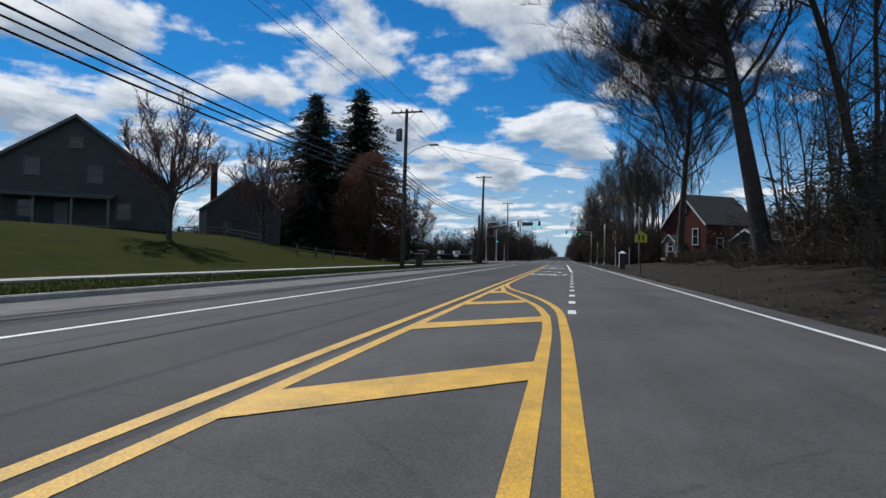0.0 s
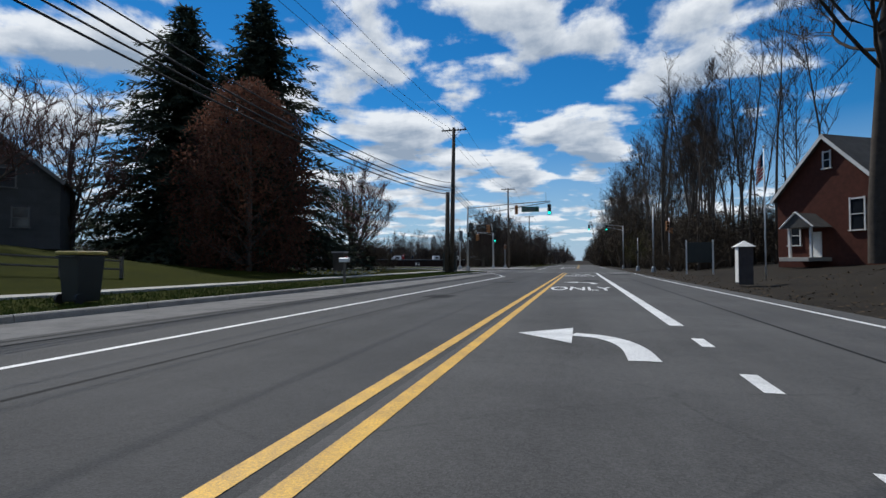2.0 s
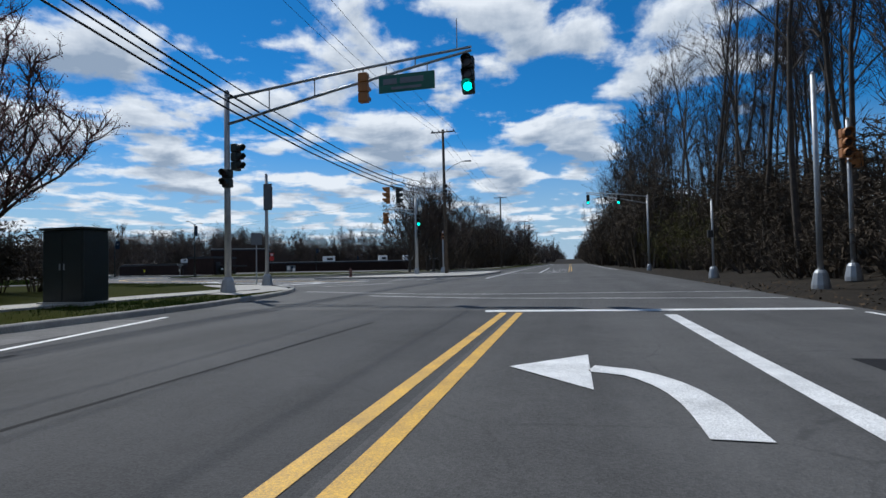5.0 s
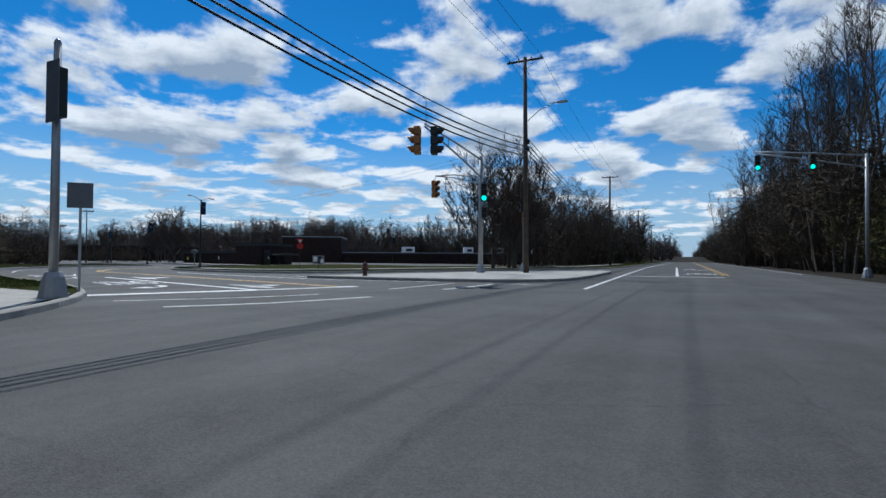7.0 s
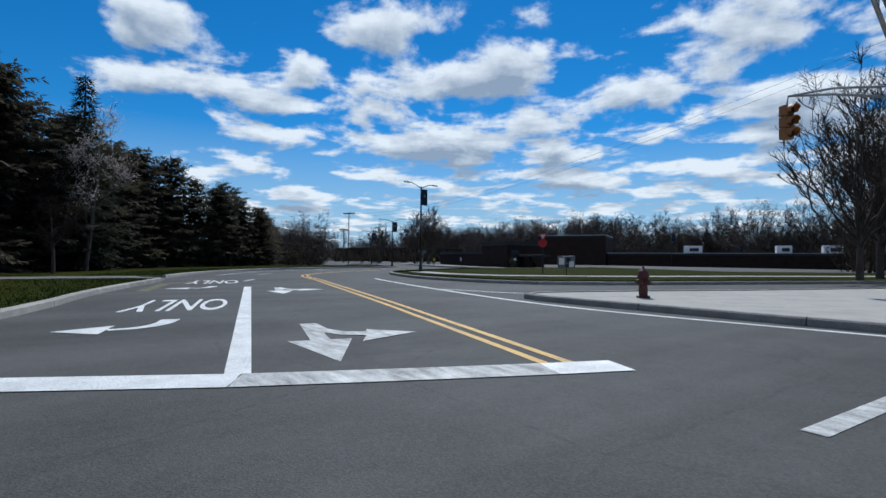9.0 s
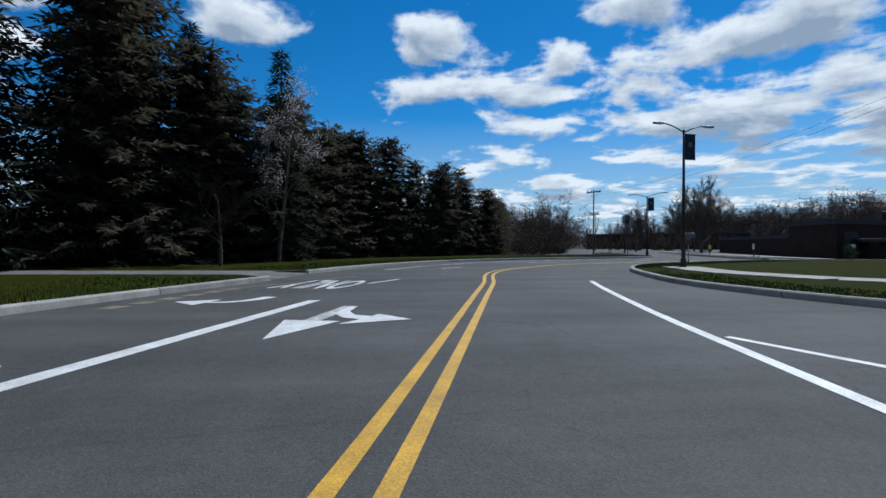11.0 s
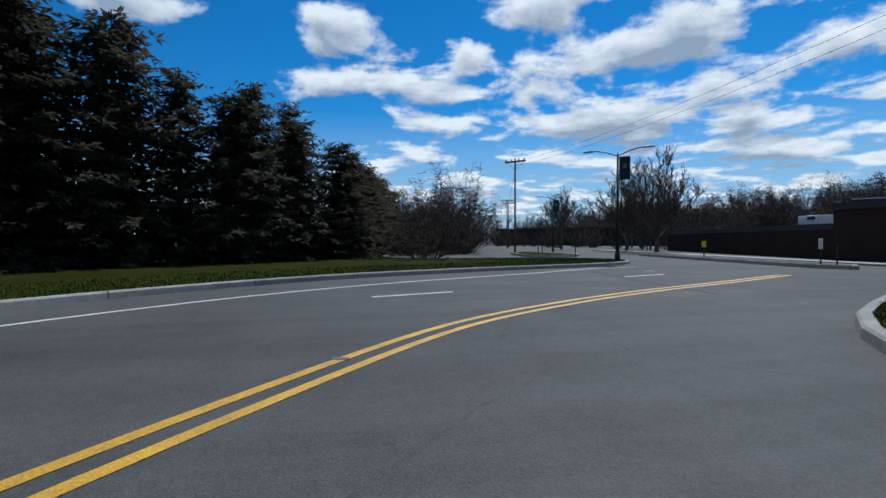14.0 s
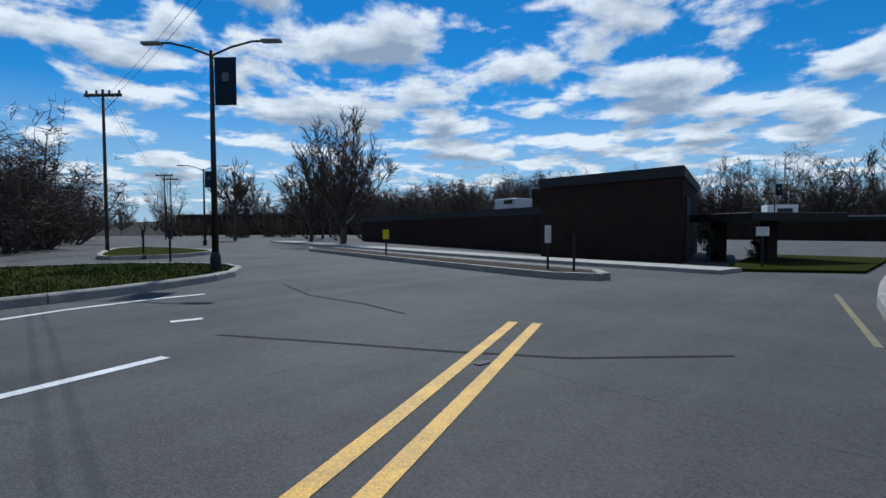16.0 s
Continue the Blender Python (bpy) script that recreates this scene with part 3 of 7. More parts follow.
def stripe(name, pts, width, mat=PAINT_W, z=Z1, label="white painted road line", side=0.0):
    return ribbon(name, [Vector(p) for p in pts], width, z, mat, label=label, category="road marking", side=side)


YL = "worn yellow painted centre line"
main_y = [(6.88, -90), (6.88, 30), (6.86, 78.0)]
stripe("centre_line", main_y, 0.15, PAINT_Y, Z1, YL)
stripe("centre_line", [(7.24, 11.0), (7.22, 40), (7.2, 78.0)], 0.15, PAINT_Y, Z1, YL)
stripe("centre_line", [(7.24, -90), (7.24, 11.0)], 0.15, PAINT_Y, Z1, YL)
outer = curve_through([(9.62, -90), (9.62, -30), (9.6, -9), (9.55, -4), (9.42, -1.2), (9.12, 0.7), (8.7, 2.5), (8.15, 4.3), (7.62, 6.2), (7.32, 8.4), (7.26, 11.0)], 0.8)
stripe("island_line", outer, 0.15, PAINT_Y, 0.007, "yellow painted edge of a hatched island")
inner = curve_through([(9.32, -90), (9.32, -30), (9.31, -9), (9.29, -4.2), (9.16, -2.0), (8.98, -0.7), (8.78, 0.2), (8.42, 1.6), (8.0, 3.0), (7.6, 4.6), (7.34, 6.6)], 0.8)
stripe("island_line", inner, 0.15, PAINT_Y, 0.007, "yellow painted edge of a hatched island")
for k in range(-4, 3):
    y0 = -9.14 + 4.17 * k + (0.22 if k > 0 else 0.0)
    x1 = 9.3 if k < 2 else 8.62
    dy = (x1 - 7.28) * 0.9
    flat("hatch_bar", [(7.3, y0 - 0.34), (x1, y0 - 0.40 + dy), (x1, y0 + 0.46 + dy), (7.3, y0 + 0.42)], Z2, PAINT_Y, "yellow diagonal hatch bar on asphalt")
flat("hatch_bar", [(7.3, 3.2), (7.85, 3.7), (7.7, 4.4), (7.3, 4.05)], Z2, PAINT_Y, "yellow diagonal hatch bar on asphalt")
stripe("edge_line", curve_through([(2.75, -90), (2.75, 0), (2.72, 58), (2.48, 63.5), (1.5, 68.4), (0.3, 73), (-0.7, 76.6)], 2), 0.13)
stripe("edge_line", [(13.55, -90), (13.55, 66)], 0.12)
stripe("edge_line", [(13.75, 68), (13.9, 78.5)], 0.12)
for k in range(14):
    y = -1.95 + 2.45 * k
    x = 9.74 + 0.016 * y
    stripe("lane_dash", [(x, y), (x + 0.01, y + 0.75)], 0.16)
stripe("lane_line", [(10.22, 32.2), (10.22, 77.8)], 0.24)
stripe("stop_line", [(6.4, 78.3), (13.9, 79.2)], 0.42, PAINT_W, Z2)
stripe("crossing_line", curve_through([(1.2, 84.0), (2.7, 83.42), (3.9, 83.08), (4.8, 82.8), (7.0, 82.5), (14.0, 82.5)], 0.6), 0.17, PAINT_W_WORN, Z1, "worn white crossing line")
stripe("crossing_line", curve_through([(-2.9, 86.9), (-1.2, 86.2), (0.5, 85.55), (3.1, 84.85), (4.5, 84.68), (5.6, 84.65), (6.8, 84.8), (10, 85.2), (14.0, 85.6)], 0.6), 0.15, PAINT_W_WORN, Z1, "white crossing line")
stripe("crossing_line", curve_through([(-4.6, 91.5), (-3.3, 93.3), (-2.3, 96.1)], 0.8), 0.24, PAINT_W_WORN, Z1, "worn white crossing line")
stripe("crossing_line", curve_through([(-1.98, 100.2), (-1.85, 102.4), (-1.75, 104.6)], 0.8), 0.22, PAINT_W_WORN, Z1, "worn white crossing line")
stripe("crossing_line", curve_through([(-7.0, 91.9), (-5.1, 94.2), (-4.2, 96.2)], 0.8), 0.16, PAINT_W_WORN, Z1, "worn white crossing line")
stripe("crossing_line", curve_through([(-3.7, 99.4), (-3.6, 102), (-3.48, 104.4)], 0.8), 0.16, PAINT_W_WORN, Z1, "worn white crossing line")
stripe("edge_line", [(-1.6, 104.9), (0.5, 105.1)], 0.13)
stripe("stop_line", curve_through([(-9.4, 92.6), (-8.3, 94.6), (-7.15, 96.7)], 0.8), 0.5, PAINT_W, Z2)
stripe("stop_line", curve_through([(-7.15, 96.7), (-6.4, 98.35), (-5.95, 99.4)], 0.8), 0.5, PAINT_W_WORN, Z2, "worn cracked white stop line")
stripe("stop_line", [(-5.95, 99.4), (-5.65, 100.15)], 0.5, PAINT_W, Z2)
A = radians(75.6)
road_dir = Vector((-math.sin(A), math.cos(A)))
road_nrm = Vector((math.cos(A), math.sin(A)))


def side_pt(off, along):
    return road_nrm * off + road_dir * along


stripe("lane_line", [side_pt(91.9, 31.0), side_pt(91.9, 46.0)], 0.24, PAINT_W, Z1)
CURVE = [(-5.9, 99.62), (-7.2, 99.98), (-10.25, 100.8), (-14, 101.8), (-22.6, 103.95), (-26, 104.8), (-29.2, 105.45), (-31.5, 106.12), (-33.7, 107.2), (-36.0, 108.95), (-38.4, 111.2), (-40.1, 113.8), (-41.45, 116.6), (-42.75, 120), (-44.4, 124.0)]
cl = curve_through(CURVE, 0.6)
stripe("centre_line", cl, 0.115, PAINT_Y, Z1, YL, side=0.13)
stripe("centre_line", cl, 0.115, PAINT_Y, Z1, YL, side=-0.15)
stripe("edge_line", curve_through([(-4.6, 105.2), (-10.3, 104.6), (-17.1, 105.7), (-23.0, 107.1), (-26.2, 108.0)], 1), 0.15)
stripe("edge_line", curve_through([(-17.1, 105.9), (-13.9, 107.0), (-12.8, 109.2), (-11.2, 113.6), (-9.0, 119.6)], 1), 0.12)
stripe("edge_line", curve_through([(-33.8, 101.8), (-38.6, 104.4), (-42.1, 107.4), (-44.9, 111.2), (-47.6, 116.8), (-49.6, 120.6), (-49.9, 122.6)], 1), 0.11)
for a, b in (((-26.0, 101.35), (-27.75, 102.25)), ((-34.8, 104.4), (-36.1, 105.55)), ((-42.0, 110.6), (-42.5, 112.4)), ((-45.3, 118.8), (-45.8, 120.6)), ((-47.55, 121.25), (-47.5, 121.6))):
    stripe("lane_dash", [a, b], 0.12)
FADED = material("faded_yellow_paint", (0.26, 0.23, 0.12), (0.13, 0.125, 0.10), 0.8, scale=2, fine=50)
stripe("fire_lane_line", [(-24.6, 97.9), (-26.6, 99.3), (-29.4, 100.8), (-30.4, 99.4)], 0.09, FADED, Z1, "faded yellow no-parking box line")
for k in range(6):
    a = side_pt(88.85, 44.2 + 0.75 * k)
    stripe("fire_lane_bar", [a, a + road_dir * 0.45], 0.35, FADED, Z1, "faded illegible yellow lettering bar on asphalt")
stripe("fire_lane_line", [(-41.3, 125.1), (-41.62, 127.1), (-42.0, 129.5)], 0.07, FADED, Z1, "faded yellow no-parking line along a kerb")
# far half of the main road
stripe("edge_line", [(2.35, 103), (1.7, 126), (1.1, 151), (0.9, 400)], 0.16)
stripe("stop_line", [(1.95, 119.0), (7.8, 119.5)], 0.4)
stripe("centre_line", [(8.0, 124), (7.2, 500)], 0.1, PAINT_Y, Z1, YL)
stripe("centre_line", [(8.3, 124), (7.5, 500)], 0.1, PAINT_Y, Z1, YL)
stripe("lane_line", [(5.15, 120.2), (4.5, 158)], 0.2)
stripe("edge_line", [(13.5, 130), (13.4, 500)], 0.12)


def arrow(name, m, bend, mat=PAINT_W, z=Z2, label="white painted turn arrow"):
    """A turn arrow: a shaft that bends to one side (bend -1 left, 1 right) and ends in a head. Its own y points up the lane."""
    line = curve_through([(0.55, -1.25), (0.52, -0.6), (0.38, -0.1), (0.1, 0.25), (-0.25, 0.36)], 0.2)
    vs, fs = [], []
    for i, p in enumerate(line):
        d = (line[min(i + 1, len(line) - 1)] - line[max(i - 1, 0)]).normalized()
        q = Vector((-d.y, d.x)) * (0.18 - 0.06 * i / len(line))
        vs += [p + q, p - q]
        if i:
            fs.append((2 * i - 2, 2 * i - 1, 2 * i + 1, 2 * i))
    n = len(vs)
    vs += [Vector((-0.26, 0.98)), Vector((-1.08, 0.34)), Vector((-0.26, -0.36))]
    fs.append((n, n + 1, n + 2))
    if bend > 0:
        fs = [f[::-1] for f in fs]
    pts = [m @ Vector((-bend * p.x if bend > 0 else p.x, p.y, 0)) for p in vs]
    ob = obj(name, [(p.x, p.y, z) for p in pts], fs, mat)
    return tagged(ob, label, "road marking", "", "structure")


def word(text, m, width, height, z=Z2, label="white painted ONLY lettering on asphalt"):
    """Painted lettering; m puts its lower left corner and its reading direction on the road."""
    cu = bpy.data.curves.new("word", "FONT")
    cu.body, cu.size, cu.offset, cu.extrude, cu.resolution_u = text, 1.0, 0.012, 0.0, 4
    ob = bpy.data.objects.new("word", cu)
    scene.collection.objects.link(ob)
    me = bpy.data.meshes.new_from_object(ob.evaluated_get(bpy.context.evaluated_depsgraph_get()))
    bpy.data.objects.remove(ob)
    co = np.array([v.co[:] for v in me.vertices])
    lo, hi = co.min(0), co.max(0)
    for v in me.vertices:
        q = m @ Vector(((v.co.x - lo[0]) / (hi[0] - lo[0]) * width, (v.co.y - lo[1]) / (hi[1] - lo[1]) * height, 0))
        v.co = (q.x, q.y, z)
    me.materials.clear()
    me.materials.append(PAINT_W)
    tagged(new("road_word", me), label, "road marking", "", "structure")


for y0 in (21.6, 43.4, 64.6):
    word("ONLY", pose(7.38, y0 + 0.15, 0), 2.52, 2.95)
for y0 in (30.2, 51.5, 71.8):
    arrow("turn_arrow", pose(8.75, y0, 0) @ Matrix.Diagonal((1.0, 1.25, 1, 1)), -1)
word("ONLY", pose(7.7, 128.6, 0, 0, 0, 180), 2.2, 2.9)
word("ONLY", pose(7.6, 146.0, 0, 0, 0, 180), 2.2, 2.9)
turned = math.degrees(A) + 180
for along in (40.4, 51.4):
    p = side_pt(91.5, along)
    word("ONLY", Matrix.Translation((p.x, p.y, 0)) @ pose(0, 0, 0, 0, 0, turned), 1.95, 2.9)
for along in (35.1, 45.6):
    p = side_pt(90.25, along)
    arrow("turn_arrow", Matrix.Translation((p.x, p.y, 0)) @ pose(0, 0, 0, 0, 0, turned) @ Matrix.Diagonal((0.85, 0.72, 1, 1)), 1)


def split_arrow(off, along, mat):
    """A straight-on head and a side head on one stem; along is the stem's tail."""
    def q(o, a):
        return tuple(side_pt(off + o, along - a))
    head = [q(-0.42, 1.75), q(0.42, 1.75), q(0.02, 3.25)]
    stem = [q(-0.12, 0.0), q(0.12, 0.0), q(0.13, 1.75), q(-0.13, 1.75)]
    flat("arrow_stem", stem, Z1, PAINT_W_WORN, "worn white painted arrow stem")
    flat("arrow_head", head, Z1, mat, "worn white painted arrow head")
    flat("turn_arrow", [q(0.0, 0.05), q(0.14, 0.02), q(0.24, 0.75), q(0.45, 1.12), q(0.74, 1.2), q(0.78, 0.95), q(1.42, 1.45), q(0.5, 2.05), q(0.66, 1.55), q(0.34, 1.42), q(0.06, 1.0)], Z2, mat, "worn white painted turn arrow")


split_arrow(92.88, 34.75, PAINT_W_WORN)
split_arrow(92.9, 45.2, PAINT_W)
for x, y in ((-36.88, 109.52), (-41.48, 116.66), (-43.66, 122.27)):
    flat("pavement_marker", [(x - 0.05, y - 0.07), (x + 0.03, y - 0.08), (x + 0.05, y + 0.07), (x - 0.03, y + 0.08)], Z2, GUTTER, "small worn recessed marker between yellow lines")
# dark repairs in the asphalt, then seams and one painted lamp-post shadow
for q in ([(8.86, 53.6), (9.75, 53.7), (9.7, 55.6), (8.8, 55.5)], [(8.85, 62.6), (9.9, 62.7), (9.85, 64.2), (8.8, 64.1)], [(11.2, 70.2), (13.0, 70.6), (13.0, 73.4), (11.2, 73.2)],
          [(3.42, 51.13), (3.57, 51.8), (5.05, 51.47), (5.03, 50.47)], [(3.6, 38.2), (4.6, 38.1), (4.6, 39.4), (3.7, 39.6)]):
    flat("asphalt_patch", q, 0.003, PATCH, "dark rectangular asphalt repair patch")
# the run from (-50.0, 119.9) is a street lamp's cast shadow painted as a strip
for pts in ([(4.2, -20), (4.4, 5), (4.1, 30), (4.3, 60), (4.6, 76)], [(-50.3, 124.3), (-48.4, 123.7), (-47, 123.7), (-45.9, 123.5)], [(-46.4, 121.3), (-45.4, 121.8), (-44.1, 122.4), (-43.2, 122.9), (-42.2, 123.9)], [(-50.0, 119.9), (-47, 119.0), (-44.0, 118.2), (-42.1, 117.75), (-40.4, 117.4)], [(11.8, 20), (11.9, 60)]):
    ribbon("dark_road_line", curve_through(pts, 1.2), 0.06, 0.003, TAR_AND_SHADOW, label="thin dark line among tar seams and a painted lamp shadow", category="seam")


# ---- trees ----
def limbs(rng, height, trunk_r, clear, spread, density, lean=0.0, twig_r=0.012, pull=None, crook=1.0, rise=0.55):
    """The tapered bars of a bare tree: wood (trunk and limbs) and twigs, each a list of (points, radii)."""
    wood, twigs, tips = [], [], []

    def grow(p, d, length, r, level):
        n = (7, 4, 2, 1)[level] if crook == 1.0 else (9, 9, 4, 1)[level]
        pts, rad = [p.copy()], [r]
        for i in range(n):
            d = (d + Vector((rng.uniform(-1, 1), rng.uniform(-1, 1), rng.uniform(-0.4, 0.8))) * (0.07 if level == 0 else 0.27 * crook)).normalized()
            p = p + d * length / n
            pts.append(p.copy())
            rad.append(max(twig_r * 0.6, r * (1 - 0.8 * (i + 1) / n)))
        (wood if level < 2 else twigs).append((pts, rad))
        if level == 3:
            tips.append(pts[-1])
            return
        count = int((density[level]) * rng.uniform(0.8, 1.2))
        for c in range(count):
            t = (clear + (1 - clear) * (c + rng.random()) / count) if level == 0 else rng.uniform(0.25, 1.0)
            i = min(n - 1, int(t * n))
            q = pts[i].lerp(pts[i + 1], t * n - i)
            a = rng.uniform(0, 2 * math.pi)
            out = Vector((math.cos(a), math.sin(a), 0))
            if level == 0:
                nd = (out * spread + Vector((0, 0, rise + 0.9 * t))).normalized()
                ln = height * (0.46 - 0.28 * t) * rng.uniform(0.7, 1.15) * (0.6 + 0.5 * spread)
                if pull:      # limbs that grew out to the light over the road
                    ln *= 1.0 + 0.75 * max(0.0, out.dot(Vector(pull)))
                    nd = (nd + Vector(pull) * 0.45).normalized()
            else:
                nd = (d * 0.8 + out * 0.75 + Vector((0, 0, 0.3))).normalized()
                ln = length * rng.uniform(0.32, 0.6)
            grow(q, nd, ln, max(twig_r, rad[i] * ((0.43 if crook == 1.0 else 0.33) if level == 0 else 0.5)), level + 1)

    grow(Vector((0, 0, -0.15)), Vector((lean, 0, 1)).normalized(), height, trunk_r, 0)
    return wood, twigs, tips


def bars_mesh(name, bars, sides, mat, parent):
    vs, fs = [], []
    for pts, rad in bars:
        base = len(vs)
        for i, p in enumerate(pts):
            d = (pts[min(i + 1, len(pts) - 1)] - pts[max(i - 1, 0)]).normalized()
            u = d.orthogonal().normalized()
            w = d.cross(u)
            for k in range(sides):
                a = 2 * math.pi * k / sides
                vs.append(p + (u * math.cos(a) + w * math.sin(a)) * rad[i])
        for i in range(len(pts) - 1):
            for k in range(sides):
                a, b = base + i * sides + k, base + i * sides + (k + 1) % sides
                fs.append((a, b, b + sides, a + sides))
    return obj(name, vs, fs, mat, parent, smooth=True)


def sprigs_mesh(name, bars, mat, parent):
    """Hair-thin twigs, a sliver each."""
    vs, fs = [], []
    for pts, rad in bars:
        side = (pts[-1] - pts[0]).orthogonal().normalized()
        if len(pts) == 2:
            b = len(vs)
            vs += [pts[0] - side * rad[0] * 1.3, pts[0] + side * rad[0] * 1.3, pts[1]]
            fs.append((b, b + 1, b + 2))
            continue
        for i in range(len(pts) - 1):
            b = len(vs)
            vs += [pts[i] - side * rad[i] * 1.25, pts[i] + side * rad[i] * 1.25, pts[i + 1] + side * rad[i + 1] * 1.25, pts[i + 1] - side * rad[i + 1] * 1.25]
            fs.append((b, b + 1, b + 2, b + 3))
    return obj(name, vs, fs, mat, parent)


def leaves_mesh(name, rng, spots, size, per, scatter, mat, parent, label=""):
    vs, fs = [], []
    for p in spots:
        for _ in range(per):
            c = p + Vector((rng.gauss(0, scatter), rng.gauss(0, scatter), rng.gauss(0, scatter)))
            u = Vector((rng.uniform(-1, 1), rng.uniform(-1, 1), rng.uniform(-1, 1))).normalized()
            w = u.orthogonal().normalized()
            s = size * rng.uniform(0.6, 1.3)
            b = len(vs)
            vs += [c - u * s, c + w * s * 0.5, c + u * s, c - w * s * 0.5]
            fs.append((b, b + 1, b + 2, b + 3))
    return obj(name, vs, fs, mat, parent, label)


def bare_tree(name, seed, at, height, trunk_r, clear, spread, density, label, twig=TWIG, leaf=None, leaf_size=0.07, per=4, scatter=0.18, lean=0.0, twig_r=0.012, split=True, pull=None, crook=1.0, rise=0.55):
    rng = random.Random(seed)
    wood, twigs, tips = limbs(rng, height, trunk_r, clear, spread, density, lean, twig_r, pull, crook, rise)
    t = thing(name, at, label, "tree")
    if split:      # the trunk, and each great limb by itself
        bars_mesh("trunk", [max(wood, key=lambda b: b[1][0])], 9, BARK, t)
        for b in wood:
            if b[1][0] < trunk_r:
                bars_mesh("limb", [b], 6, BARK, t)
    else:
        bars_mesh("trunk", wood, 6, BARK, t)
    crown = sprigs_mesh("crown", twigs, twig, t)
    if leaf:
        leaves_mesh("foliage", rng, tips, leaf_size, per, scatter, leaf, t)
    return t


def conifer(name, seed, at, height, radius, label, mat=NEEDLE, bare=0.06, whorls=26, arms=8, droop=0.35, power=0.85, tuft=0.30, blade=0.15, sprays=(-1.1, -0.35, 0.35, 1.1)):
    """A trunk with whorls of drooping boughs, each bough a row of small needle sprays."""
    rng = random.Random(seed)
    t = thing(name, at, label, "tree")
    bars_mesh("trunk", [([Vector((0, 0, -0.15)), Vector((0, 0, height * 0.5)), Vector((0, 0, height))], [height * 0.018, height * 0.01, 0.02])], 7, BARK, t)
    vs, fs = [], []
    for i in range(whorls):
        f = bare + (1 - bare) * (i + rng.uniform(-0.3, 0.3)) / whorls
        z = f * height
        reach = radius * max(0.0, 1 - f) ** power * rng.uniform(0.75, 1.15) + 0.2
        n = max(5, int(arms * (0.5 + 0.6 * (1 - f))))
        a0 = rng.uniform(0, 6.28)
        for k in range(n):
            a = a0 + 2 * math.pi * k / n + rng.uniform(-0.3, 0.3)
            out = Vector((math.cos(a), math.sin(a), 0))
            acr = Vector((-math.sin(a), math.cos(a), 0))
            ln = reach * rng.uniform(0.6, 1.2)
            steps = max(3, int(ln / (tuft * 1.0)))
            rise = rng.uniform(-0.05, 0.35)
            for s in range(steps):
                u = (s + 0.7) / steps
                c = Vector((0, 0, z)) + out * ln * u + Vector((0, 0, rise * ln * u - droop * ln * u * u + rng.uniform(-0.08, 0.08)))
                wd = tuft * (1.25 - 0.55 * u) * rng.uniform(0.7, 1.5)
                for sg in sprays:
                    d = (out * rng.uniform(0.4, 0.9) + acr * sg * rng.uniform(0.5, 1.1) + Vector((0, 0, rng.uniform(-0.7, 0.25)))).normalized()
                    q = d.cross(Vector((rng.uniform(-.6, .6), rng.uniform(-.6, .6), 1))).normalized()
                    b = len(vs)
                    vs += [c, c + d * wd * 0.8 + q * wd * blade, c + d * wd * 1.9, c + d * wd * 0.8 - q * wd * blade]
                    fs.append((b, b + 1, b + 2, b + 3))
    obj("crown", vs, fs, mat, t)
    return t


